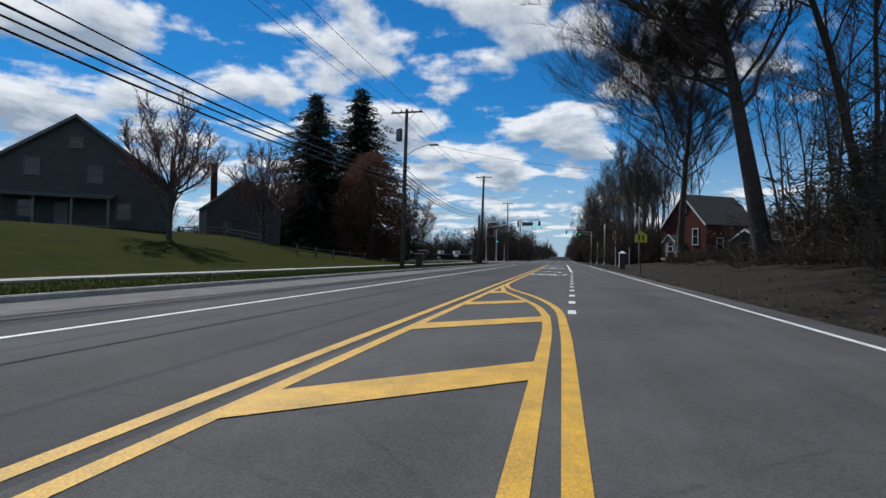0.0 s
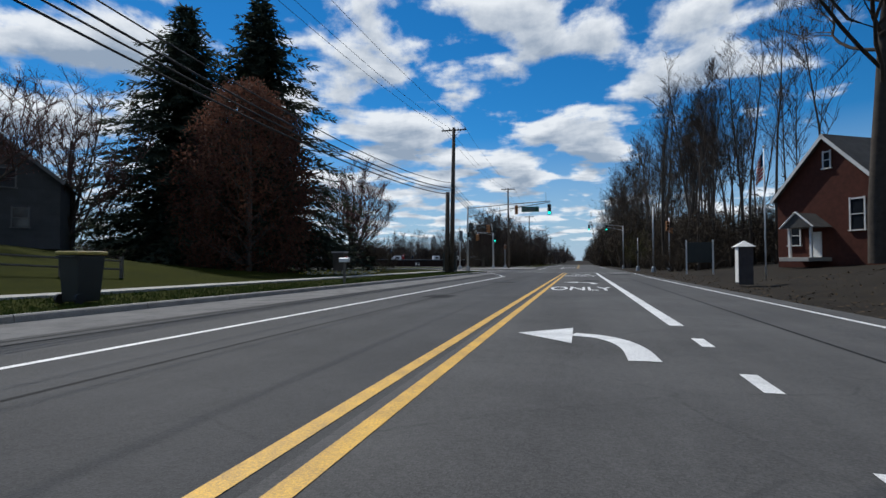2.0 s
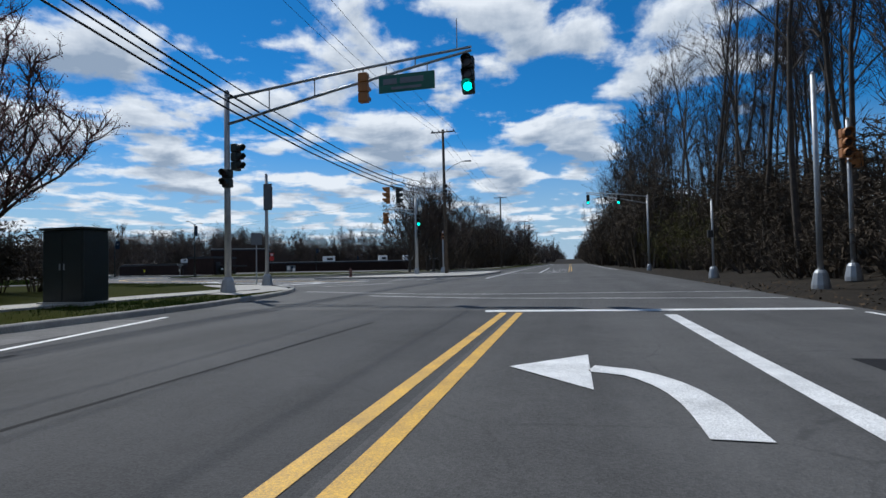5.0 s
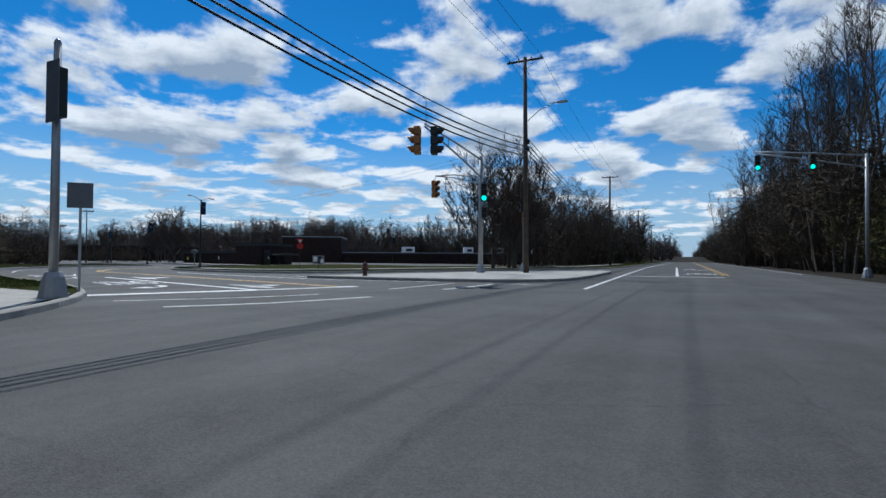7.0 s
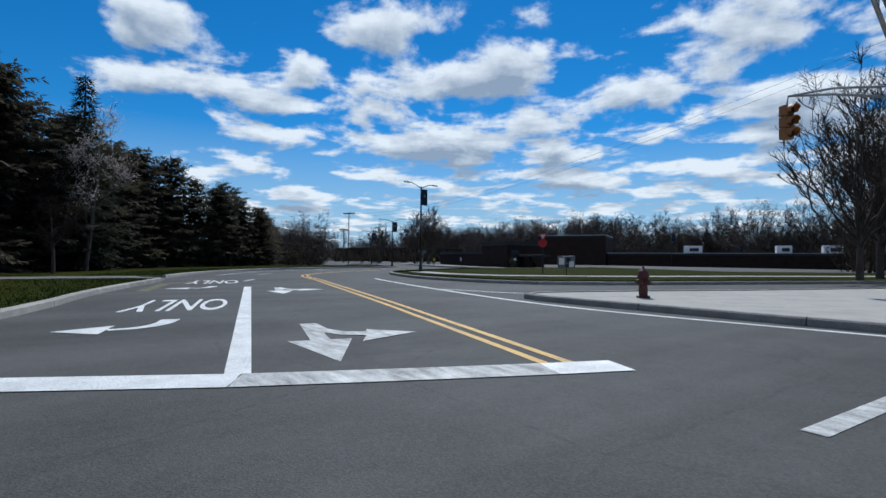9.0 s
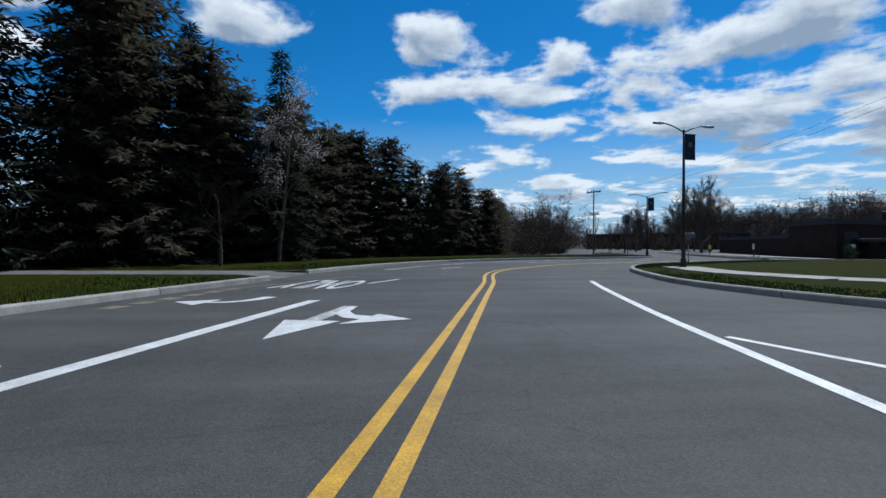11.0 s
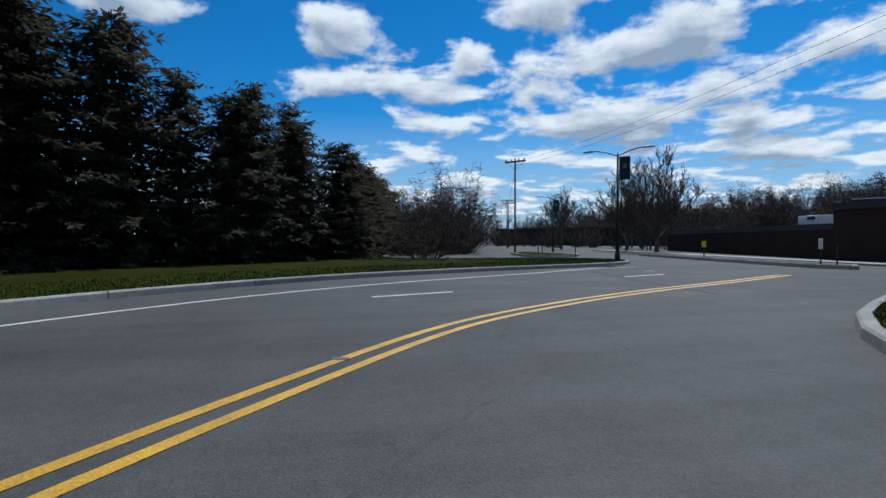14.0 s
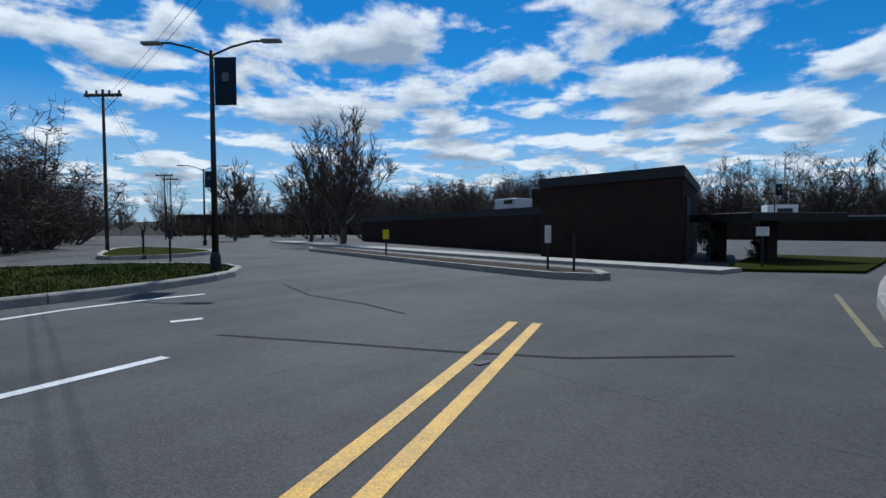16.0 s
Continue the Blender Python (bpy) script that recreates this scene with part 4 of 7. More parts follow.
def thicket(name, seed, spots, height, mat, label, stems=11, twigs=22, wide=0.5, twig_w=0.05, clear=0.0, buds=0, bud=0.1, skirt=0.82, category="undergrowth"):
    """Growth nobody could count, joined into one mesh: stems that fan out to a rounded top, each with forked twigs.
    clear lifts the fork, so that a bare trunk shows below the crown; buds are small leaves at the twigs."""
    rng = random.Random(seed)
    kinds = []
    thin = twig_w / height
    for k in range(5):
        vs, fs = [], []

        def sliver(p, q, w0, w1):
            side = (q - p).cross(Vector((rng.uniform(-1, 1), rng.uniform(-1, 1), rng.uniform(-1, 1)))).normalized()
            n = len(vs)
            if w1 > 0:
                vs.extend((p - side * w0, p + side * w0, q + side * w1, q - side * w1))
                fs.extend(((n, n + 1, n + 2), (n, n + 2, n + 3)))
            else:
                vs.extend((p - side * w0, p + side * w0, q))
                fs.append((n, n + 1, n + 2))

        if clear:
            sliver(Vector((0, 0, -0.02)), Vector((rng.uniform(-.03, .03), rng.uniform(-.03, .03), 0.7)), 0.014, 0.006)
        for _ in range(stems):
            a, r = rng.uniform(0, 6.283), wide * math.sqrt(rng.random())
            tip = Vector((r * math.cos(a), r * math.sin(a), (1.0 - 0.5 * (r / wide) ** 2) * rng.uniform(skirt, 1.04)))
            low = Vector((0.08 * math.cos(a), 0.08 * math.sin(a), -0.02)) if not clear else Vector((0, 0, clear * rng.uniform(0.6, 1.25)))
            knee = Vector((tip.x * 0.75, tip.y * 0.75, low.z + (tip.z - low.z) * 0.45))
            line = [low * (1 - u) ** 2 + knee * 2 * u * (1 - u) + tip * u * u for u in (0.0, 0.3, 0.6, 0.88)]
            for i in range(3):
                sliver(line[i], line[i + 1], thin * (1.5 - 0.4 * i), thin * (1.1 - 0.4 * i))
            for _t in range(twigs):
                u = rng.uniform(0.12, 1.0) ** 0.75
                p = low * (1 - u) ** 2 + knee * 2 * u * (1 - u) + tip * u * u
                d = Vector((rng.uniform(-1, 1), rng.uniform(-1, 1), rng.uniform(-0.35, 1.2) if u < 0.75 else rng.uniform(-0.6, 0.7))).normalized()
                q = p + d * rng.uniform(0.045, 0.125)
                sliver(p, q, thin * 0.6, 0)
                for _f in range(2):
                    e = (d + Vector((rng.uniform(-1, 1), rng.uniform(-1, 1), rng.uniform(-0.5, 0.9)))).normalized()
                    sliver(p.lerp(q, rng.uniform(0.3, 0.8)), p.lerp(q, 0.6) + e * rng.uniform(0.035, 0.085), thin * 0.42, 0)
                for _b in range(buds):
                    c = q + Vector((rng.gauss(0, 0.03), rng.gauss(0, 0.03), rng.gauss(0, 0.03)))
                    e = Vector((rng.uniform(-1, 1), rng.uniform(-1, 1), rng.uniform(-1, 1))).normalized() * bud / height
                    sliver(c, c + e, bud / height * 0.45, 0)
        kinds.append((np.array([v[:] for v in vs]), np.array(fs)))
    allv, allf, off = [], [], 0
    for x, y, z in spots:
        v, f = kinds[rng.randrange(5)]
        h = height * rng.uniform(0.6, 1.08)
        a = rng.uniform(0, 6.28)
        g = rng.uniform(0.85, 1.2)
        r = np.array([[math.cos(a), -math.sin(a), 0], [math.sin(a), math.cos(a), 0], [0, 0, 1]])
        allv.append((v * np.array([h * g, h * g, h])) @ r.T + np.array([x, y, z]))
        allf.append(f + off)
        off += len(v)
    v, f = np.concatenate(allv), np.concatenate(allf)
    me = bpy.data.meshes.new(name)
    me.vertices.add(len(v))
    me.vertices.foreach_set("co", v.ravel())
    me.loops.add(f.size)
    me.loops.foreach_set("vertex_index", f.ravel().astype(np.int32))
    me.polygons.add(len(f))
    me.polygons.foreach_set("loop_start", np.arange(0, f.size, 3, dtype=np.int32))
    me.materials.append(mat)
    me.update(calc_edges=True)
    return tagged(new(name, me), label, category, "", "stuff")


def leafy_tree(name, seed, at, height, radius, label, mat, leaves, size):
    """A low-branched tree whose fine foliage fills an egg-shaped crown in clumps, uneven at the edge."""
    rng = random.Random(seed)
    t = thing(name, at, label, "tree")
    bars_mesh("trunk", [([Vector((0, 0, -0.15)), Vector((0.1, 0, height * 0.4)), Vector((0, 0.1, height * 0.92))], [height * 0.016, height * 0.011, 0.03])], 8, BARK, t)

    def girth(f):
        return radius * (math.sqrt(max(0.0, 1 - ((f - 0.28) / 0.72) ** 2)) if f > 0.28 else 0.80 + 0.20 * f / 0.28)

    spots = []
    for _ in range(34):
        f = rng.uniform(0.12, 0.9)
        a = rng.uniform(0, 6.283)
        tip = Vector((math.cos(a) * girth(f) * 0.92, math.sin(a) * girth(f) * 0.92, height * f))
        base = Vector((0, 0, height * max(0.04, f - 0.3)))
        bars_mesh("limb", [([base, base.lerp(tip, 0.5) + Vector((0, 0, -0.3)), tip], [height * 0.006, height * 0.004, 0.02])], 5, BARK, t)
    while len(spots) < leaves // 14:
        f, a = rng.random() ** 0.9, rng.uniform(0, 6.283)
        g = girth(f) * (1.0 + 0.16 * noise.noise(Vector((math.cos(a) * 2.2, math.sin(a) * 2.2, f * 5))))
        q = g * math.sqrt(rng.uniform(0.35, 1.0))
        spots.append(Vector((math.cos(a) * q, math.sin(a) * q, f * height + 0.3)))
    leaves_mesh("foliage", rng, spots, size, 14, 0.34, mat, t)
    return t


def round_tree(name, seed, at, height, trunk_r, clear, wide, label, limbs_n=11, side=9, twigs=7, twig_w=0.012, twig=None, leaf=None, leaf_size=0.06, per=2, split=True):
    """A bare tree that forks low into limbs fanning up to a round crown, each with side branches and forked twigs."""
    rng = random.Random(seed)
    t = thing(name, at, label, "tree")
    fork = clear * height
    bars_mesh("trunk", [([Vector((0, 0, -0.15)), Vector((0.02, 0.01, fork * 0.6)), Vector((0, 0.03, fork * 1.3)), Vector((0.1, 0.05, height * 0.62))], [trunk_r * 1.15, trunk_r * 0.92, trunk_r * 0.7, trunk_r * 0.25])], 9, BARK, t)
    bars, slivers, tips = [], [], []
    for k in range(limbs_n):
        a = 6.283 * (k + rng.uniform(-0.4, 0.4)) / limbs_n * 2.4
        r = wide * height * math.sqrt((k + rng.random()) / limbs_n)
        tip = Vector((r * math.cos(a), r * math.sin(a), height * (1.0 - 0.42 * (r / (wide * height)) ** 2) * rng.uniform(0.9, 1.03)))
        low = Vector((0, 0, fork * rng.uniform(0.75, 1.9)))
        knee = Vector((tip.x * 0.8, tip.y * 0.8, low.z + (tip.z - low.z) * 0.42))

        def along(u):
            return low * (1 - u) ** 2 + knee * 2 * u * (1 - u) + tip * u * u

        r0 = trunk_r * rng.uniform(0.34, 0.52)
        bars.append(([along(u) + Vector((rng.uniform(-1, 1), rng.uniform(-1, 1), 0)) * 0.022 * height * (0 < u < 1) for u in (0, 0.2, 0.4, 0.6, 0.8, 1.0)], [max(twig_w, r0 * (1 - 0.92 * u)) for u in (0, 0.2, 0.4, 0.6, 0.8, 1.0)]))
        for _ in range(side):
            u = rng.uniform(0.22, 1.0)
            p = along(u)
            d = ((along(min(1, u + 0.05)) - along(u - 0.05)).normalized() * 0.8 + Vector((rng.uniform(-1, 1), rng.uniform(-1, 1), rng.uniform(-0.3, 0.7)))).normalized()
            ln = height * rng.uniform(0.09, 0.2) * (1.15 - 0.55 * u)
            m = p + d * ln * 0.5
            q = m + (d + Vector((rng.uniform(-.4, .4), rng.uniform(-.4, .4), 0.3))).normalized() * ln * 0.55
            slivers.append(([p, m, q], [twig_w * 2.0, twig_w * 1.4, twig_w * 0.8]))
            for _t in range(twigs):
                v = rng.uniform(0.15, 1.0)
                b = p.lerp(m, v * 2) if v < 0.5 else m.lerp(q, v * 2 - 1)
                e = (d * 0.6 + Vector((rng.uniform(-1, 1), rng.uniform(-1, 1), rng.uniform(-0.2, 0.9)))).normalized()
                c = b + e * height * rng.uniform(0.03, 0.075)
                slivers.append(([b, c], [twig_w * 0.9, 0]))
                tips.append(c)
                for _s in range(2):
                    g = (e + Vector((rng.uniform(-1, 1), rng.uniform(-1, 1), rng.uniform(-0.3, 0.8)))).normalized()
                    slivers.append(([b.lerp(c, rng.uniform(0.3, 0.8)), b.lerp(c, 0.6) + g * height * rng.uniform(0.02, 0.05)], [twig_w * 0.7, 0]))
    if split:
        for bar in bars:
            bars_mesh("limb", [bar], 6, BARK, t)
    else:
        bars_mesh("limb", bars, 4, BARK, t)
    sprigs_mesh("crown", slivers, twig or TWIG, t)
    if leaf:
        leaves_mesh("foliage", rng, tips, leaf_size, per, 0.10, leaf, t)
    return t


rt = random.Random(5)
LAB_WOOD = "tall bare woodland tree with thin upright limbs"
wood_kinds = [bare_tree("woodland_tree", 100 + i, (19.5 + i * 1.3, 96 + 9 * i, 0.3), 22 + 1.4 * (i % 3), 0.19, 0.46, 0.42, (13, 8, 9), LAB_WOOD, twig_r=0.013, lean=rt.uniform(-.10, .06), split=False) for i in range(5)]


def more(kinds, spots, smin=0.8, smax=1.15, group=""):
    for x, y, z in spots:
        k = rt.choice(kinds)
        s = rt.uniform(smin, smax)
        o = copy_thing(k, Matrix.LocRotScale((x, y, z), Euler((rt.uniform(-.03, .03), rt.uniform(-.03, .03), rt.uniform(0, 6.28))), None))
        o.scale = (s, s, s * rt.uniform(0.92, 1.1))
        if group:
            o["group"] = group


spots = []
for k in range(58):
    y = -18 + k * 3.6 + rt.uniform(-1.5, 1.5)
    if 36 < y < 80:
        x = rt.uniform(36, 48)
    elif y <= 36:
        x = 25 + rt.random() * 14
    elif 82 < y < 128:
        x = 21 + rt.random() * 12
    else:
        x = 18.5 + rt.random() ** 1.4 * 15
    spots.append((x, y, ground_height(x, y)))
for k in range(44):
    x, y = 20.5 + rt.random() * 14, 82 + k * 1.9 + rt.uniform(-1.5, 1.5)
    spots.append((x, y, ground_height(x, y)))
for k in range(24):
    x, y = 17.5 + rt.random() * 7, 142 + k * 3.6
    spots.append((x, y, ground_height(x, y)))
for k in range(24):
    y = 180 + k * 7 + rt.uniform(-3, 3)
    x = 17 + rt.random() * 14
    spots.append((x, y, ground_height(x, y)))
more(wood_kinds, spots, 0.8, 1.12, "woods beside the road")
# great bare oaks by the road
bare_tree("oak_tree", 41, (23.2, 53.2, 1.2), 26.0, 0.44, 0.34, 1.35, (34, 26, 40), "huge bare oak with spreading crooked limbs", twig_r=0.010, pull=(-0.5, -0.1, 0), crook=1.3, rise=0.25)
bare_tree("oak_tree", 43, (22.2, 24.2, 1.2), 25.0, 0.60, 0.40, 1.5, (42, 28, 40), "large bare oak reaching over the road", twig_r=0.011, lean=-0.08, pull=(-1.2, -0.25, 0), crook=1.45, rise=0.15)
bare_tree("woodland_tree", 45, (28.5, 24.0, 1.4), 24.0, 0.36, 0.3, 0.8, (18, 16, 26), "leaning bare tree with long crooked limbs", twig_r=0.012, lean=-0.2, crook=1.4, rise=0.4)

# woods along the far left of the main road, and behind the campus
small_kinds = [round_tree("roadside_tree", 200 + i, (-9.5 - 2 * i, 132 + 12 * i, 0.0), 12.5 + i, 0.2, 0.16, 0.36, "bare roadside tree with a round twiggy crown", limbs_n=12, side=13, twigs=9, twig_w=0.015, split=False) for i in range(3)]
spots = [(-8.5 - rt.random() * min(13, 3 + k * 1.3), 128 + k * 5.0 + rt.uniform(-2, 2), 0.0) for k in range(40)]
more(small_kinds, spots, 0.75, 1.1, "trees along the road")
spots = []
for k in range(64):
    a = k / 63
    x = -215 + 205 * a + rt.uniform(-2, 2)
    y = 228 + 14 * math.sin(a * 5) + rt.uniform(-8, 12)
    spots.append((x, y, ground_height(x, y)))
more(small_kinds, spots, 0.95, 1.3, "woods behind the campus")
spots = [(-83, 150, 0), (-90, 152, -0.4), (-97, 158, -0.6), (-104, 150, 0), (-112, 152, 0), (-120, 146, 0)]
more(small_kinds, spots, 0.6, 0.78, "campus trees")


rb = random.Random(77)
rb2 = random.Random(79)


def wood_edge(y0, y1, n, x0, depth):
    out = []
    for _ in range(n):
        y = rb.uniform(y0, y1)
        x = x0 + rb.random() ** 1.2 * depth + (17 if 34 < y < 82 else 3 if y < 34 else 0)
        out.append((x, y, ground_height(x, y) - 0.1))
    return out


thicket("undergrowth", 18, [(rb.uniform(42, 62), rb.uniform(25, 115), 2.2) for _ in range(62)] + [(rb.uniform(27, 44), rb.uniform(-4, 42), 1.2) for _ in range(40)], 9.5, BRUSH, "dark tangled woods behind a brick house", wide=0.55, twig_w=0.075)
thicket("shrubs", 19, [(31.5 + 0.45 * k + rb.uniform(-.3, .3), 62.3 + 0.26 * k + rb.uniform(-.5, .5), 1.0) for k in range(3)] + [(28.2 + 0.5 * k + rb.uniform(-.3, .3), 62.6 - 0.85 * k + rb.uniform(-.3, .3), 1.0) for k in range(9)], 1.9, NEEDLE, "dark evergreen shrubs before a brick house", stems=14, twigs=30, wide=0.5, twig_w=0.02, buds=4, bud=0.10, category="shrub")
THICK = "dark tangled brown undergrowth below bare trees"
thicket("undergrowth", 35, [(x, y, ground_height(x, y) - 0.05) for x, y in [(rb2.uniform(19.5, 31), rb2.uniform(4, 46)) for _ in range(150)]], 1.7, BRUSH, "low dark brambles on a leaf-strewn bank", stems=16, twigs=26, wide=0.75, twig_w=0.022, skirt=0.4)
thicket("undergrowth", 36, [(x, y, ground_height(x, y) - 0.1) for x, y in [(rb2.uniform(25, 48), rb2.uniform(10, 44)) for _ in range(70)] if x > 24.5 + 0.55 * max(0, y - 18)], 12.5, BRUSH, THICK, stems=14, twigs=26, wide=0.42, twig_w=0.07, skirt=0.5)
thicket("undergrowth", 1, wood_edge(-25, 56, 120, 18.4, 20), 6.5, BRUSH, THICK, wide=0.6, twig_w=0.05)
thicket("undergrowth", 30, [(x, y, ground_height(x, y) - 0.1) for x, y in [(rb.uniform(22, 46), rb.uniform(-6, 46)) for _ in range(150)] if x > 23.5 + 0.5 * max(0, y - 18)], 6.5, BRUSH, THICK, stems=14, wide=0.6, twig_w=0.06, skirt=0.45)
thicket("undergrowth", 10, [(x, y, 1.6) for x, y in [(rb.uniform(28, 58), rb.uniform(-20, 130)) for _ in range(125)] if not (x < 41 and 44 < y < 82)], 10.0, BRUSH, THICK, wide=0.5, twig_w=0.085)
thicket("undergrowth", 2, wood_edge(60, 112, 95, 20.5, 15), 9.0, BRUSH, THICK, wide=0.45, twig_w=0.07)
thicket("undergrowth", 26, wood_edge(108, 140, 45, 21.5, 12), 13.0, BRUSH, THICK, stems=12, wide=0.36, twig_w=0.085)
thicket("undergrowth", 29, wood_edge(140, 215, 105, 18.4, 10), 18.0, BRUSH, THICK, stems=13, wide=0.30, twig_w=0.095)
thicket("undergrowth", 22, wood_edge(84, 190, 90, 19.2, 5), 4.5, BRUSH, THICK, wide=0.6, twig_w=0.045)
thicket("undergrowth", 6, wood_edge(190, 420, 110, 16.0, 12), 16.0, BRUSH, THICK, stems=12, wide=0.38, twig_w=0.12)
thicket("far_woods", 27, [(rb.uniform(14.8, 26), rb.uniform(410, 840), 0.5) for _ in range(60)] + [(rb.uniform(-16, -2.5), rb.uniform(330, 840), 0.5) for _ in range(75)], 15.0, FAR_TWIG, "brown bare trees closing in on the far road", wide=0.4, twig_w=0.2, category="woods")
thicket("undergrowth", 3, [(rb.uniform(19.5, 22.5), rb.uniform(112, 190), -0.1) for _ in range(30)], 8.0, BUDGREEN, "budding green shrubs at the edge of woods", wide=0.5, twig_w=0.03, buds=3, bud=0.16)
thicket("undergrowth", 4, [(x, y, -0.1) for x, y in [(rb.uniform(-22, -8), rb.uniform(130, 330)) for _ in range(125)] if x > 1.6 - 0.374 * (y - 95.6)], 8.5, BRUSH, "dark twiggy roadside thicket", wide=0.5, twig_w=0.07)
SKYLINE = "brown bare woods with rounded crowns on the skyline"
spots = []
for k in range(215):
    a = rb.random()
    x, y = -250 + 246 * a, 236 + 14 * math.sin(a * 5) + rb.uniform(-12, 16)
    spots.append((x, y, ground_height(x, y)))
near_part = [p for p in spots if -98 < p[0] < -38]
thicket("far_woods", 5, [p for p in spots if p not in near_part], 18.0, FAR_TWIG, SKYLINE, stems=14, twigs=30, wide=0.34, twig_w=0.11, clear=0.30, category="woods")
thicket("far_woods", 28, near_part, 13.5, FAR_TWIG, SKYLINE, stems=14, twigs=30, wide=0.36, twig_w=0.10, clear=0.28, category="woods")
thicket("far_woods", 25, [(x, y - 8, z - 0.5) for x, y, z in spots[::3]], 8.0, BRUSH, "dark understorey of a far wood", wide=0.6, twig_w=0.10, category="woods")
thicket("far_woods", 7, [(rb.uniform(-260, -110), rb.uniform(165, 235), 0) for _ in range(60)], 12.0, FAR_TWIG, SKYLINE, stems=12, wide=0.4, twig_w=0.08, clear=0.25, category="woods")
spots = [(-60 - 240 * math.cos(a) + rb.uniform(-12, 12), 110 + 200 * math.sin(a) + rb.uniform(-12, 12)) for a in [-1.2 + 1.5 * k / 69 for k in range(70)]]
thicket("far_woods", 11, [(x, y, ground_height(x, y)) for x, y in spots], 15.0, FAR_TWIG, SKYLINE, stems=12, wide=0.45, twig_w=0.14, clear=0.2, category="woods")
thicket("undergrowth", 12, [(rb.uniform(-52, -40), rb.uniform(10, 66), 2.8) for _ in range(26)] + [(rb.uniform(-46, -30), rb.uniform(64, 84), 0.2) for _ in range(26)], 7.5, BRUSH, "dark tangled shrubs behind houses and firs", wide=0.55, twig_w=0.06)

# conifers: two great firs on the left, the dark row along the side road
FIR = "tall dark green fir with drooping boughs"
conifer("fir_tree", 11, (-25.6, 71.5, 0.1), 30.5, 13.2, FIR, whorls=52, arms=16, tuft=0.48, power=0.76, blade=0.27)
conifer("fir_tree", 12, (-32.5, 68.0, 0.1), 29.2, 14.2, FIR, whorls=50, arms=16, tuft=0.48, power=0.78, droop=0.3, blade=0.27)
PINE = "dark dense evergreen pine in a planted row"
pines = [conifer("pine_tree", 20 + i, p, h, r, PINE, NEEDLE_GREY, bare=0.02, whorls=31, arms=11, droop=0.14, power=0.42, tuft=0.215, blade=0.30, sprays=(-1.2, -0.6, 0.0, 0.6, 1.2))
         for i, (p, h, r) in enumerate([((-46, 92.2, .1), 11.6, 3.6), ((-54, 99.2, .1), 10.6, 3.6), ((-58.5, 106.5, .1), 8.2, 3.2)])]
row = [(-38.5, 88.0, 1.45), (-42.5, 91.0, 1.25), (-48, 95.0, 1.0), (-50.5, 97.3, 0.98), (-52, 94, 1.1), (-56.3, 102, 0.92), (-57.5, 104.3, 0.85), (-60.5, 109.3, 0.74),
       (-62.5, 111.8, 0.66), (-66, 113, 0.62), (-70, 114.6, 0.6), (-75, 116, 0.6), (-80, 117.5, 0.6), (-86, 119.5, 0.55), (-44, 86, 1.5), (-36, 83, 1.5), (-46.4, 90.5, 1.15), (-53.6, 97.2, 1.0), (-59, 107.2, 0.78), (-68, 114, 0.62), (-72.5, 115.4, 0.6), (-40.6, 87.2, 1.4), (-49.4, 94.2, 1.05), (-55.0, 99.0, 0.98), (-61.8, 109.0, 0.76)]
for i, (x, y, f) in enumerate(row):
    o = copy_thing(pines[i % 3], Matrix.LocRotScale((x, y, 0.1), Euler((0, 0, rt.uniform(0, 6.28))), None))
    f2 = f * 10.8 / (11.6, 10.6, 8.2)[i % 3]
    o.scale = (f2, f2, f2 * rt.uniform(0.94, 1.08))
    o["group"] = "row of pines"
conifer("fir_tree", 31, (-42.8, 90.4, 0.1), 14.2, 2.9, "dark green spruce above a planted row", whorls=36, arms=12, tuft=0.28)
conifer("fir_tree", 32, (-40.5, 86.6, 0.1), 17.0, 4.2, "dark green spruce above a planted row", whorls=40, arms=13, tuft=0.3)
conifer("fir_tree", 34, (-43.8, 95.4, 0.1), 13.2, 2.7, "dark green spruce above a planted row", whorls=34, arms=12, tuft=0.28)
conifer("fir_tree", 33, (-31.2, 81.5, 0.1), 26.0, 6.4, FIR, whorls=58, arms=13, tuft=0.42, power=0.72)
spots = [(-60 - 290 * math.cos(a) + rb.uniform(-15, 15), 110 + 250 * math.sin(a) + rb.uniform(-15, 15)) for a in [0.15 + 0.75 * k / 39 for k in range(40)]]
thicket("far_woods", 15, [(x, y, ground_height(x, y)) for x, y in spots], 12.0, FAR_TWIG, SKYLINE, stems=12, wide=0.5, twig_w=0.15, clear=0.2, category="woods")
hedge = [(x, 119 + 0.24 * (-41 - x) - rb.uniform(2.2, 9)) for x in [rb.uniform(-128, -72) for _ in range(52)]]
thicket("undergrowth", 13, [(x, y, 0.0) for x, y in hedge], 9.0, FAR_TWIG, "brown leafless trees beyond a row of pines", stems=20, twigs=34, wide=0.42, twig_w=0.045, skirt=0.35)
far_dark = [(-92, 121), (-96, 122)]
more(small_kinds, [(x, y, 0) for x, y in far_dark], 0.5, 0.62, "campus trees")

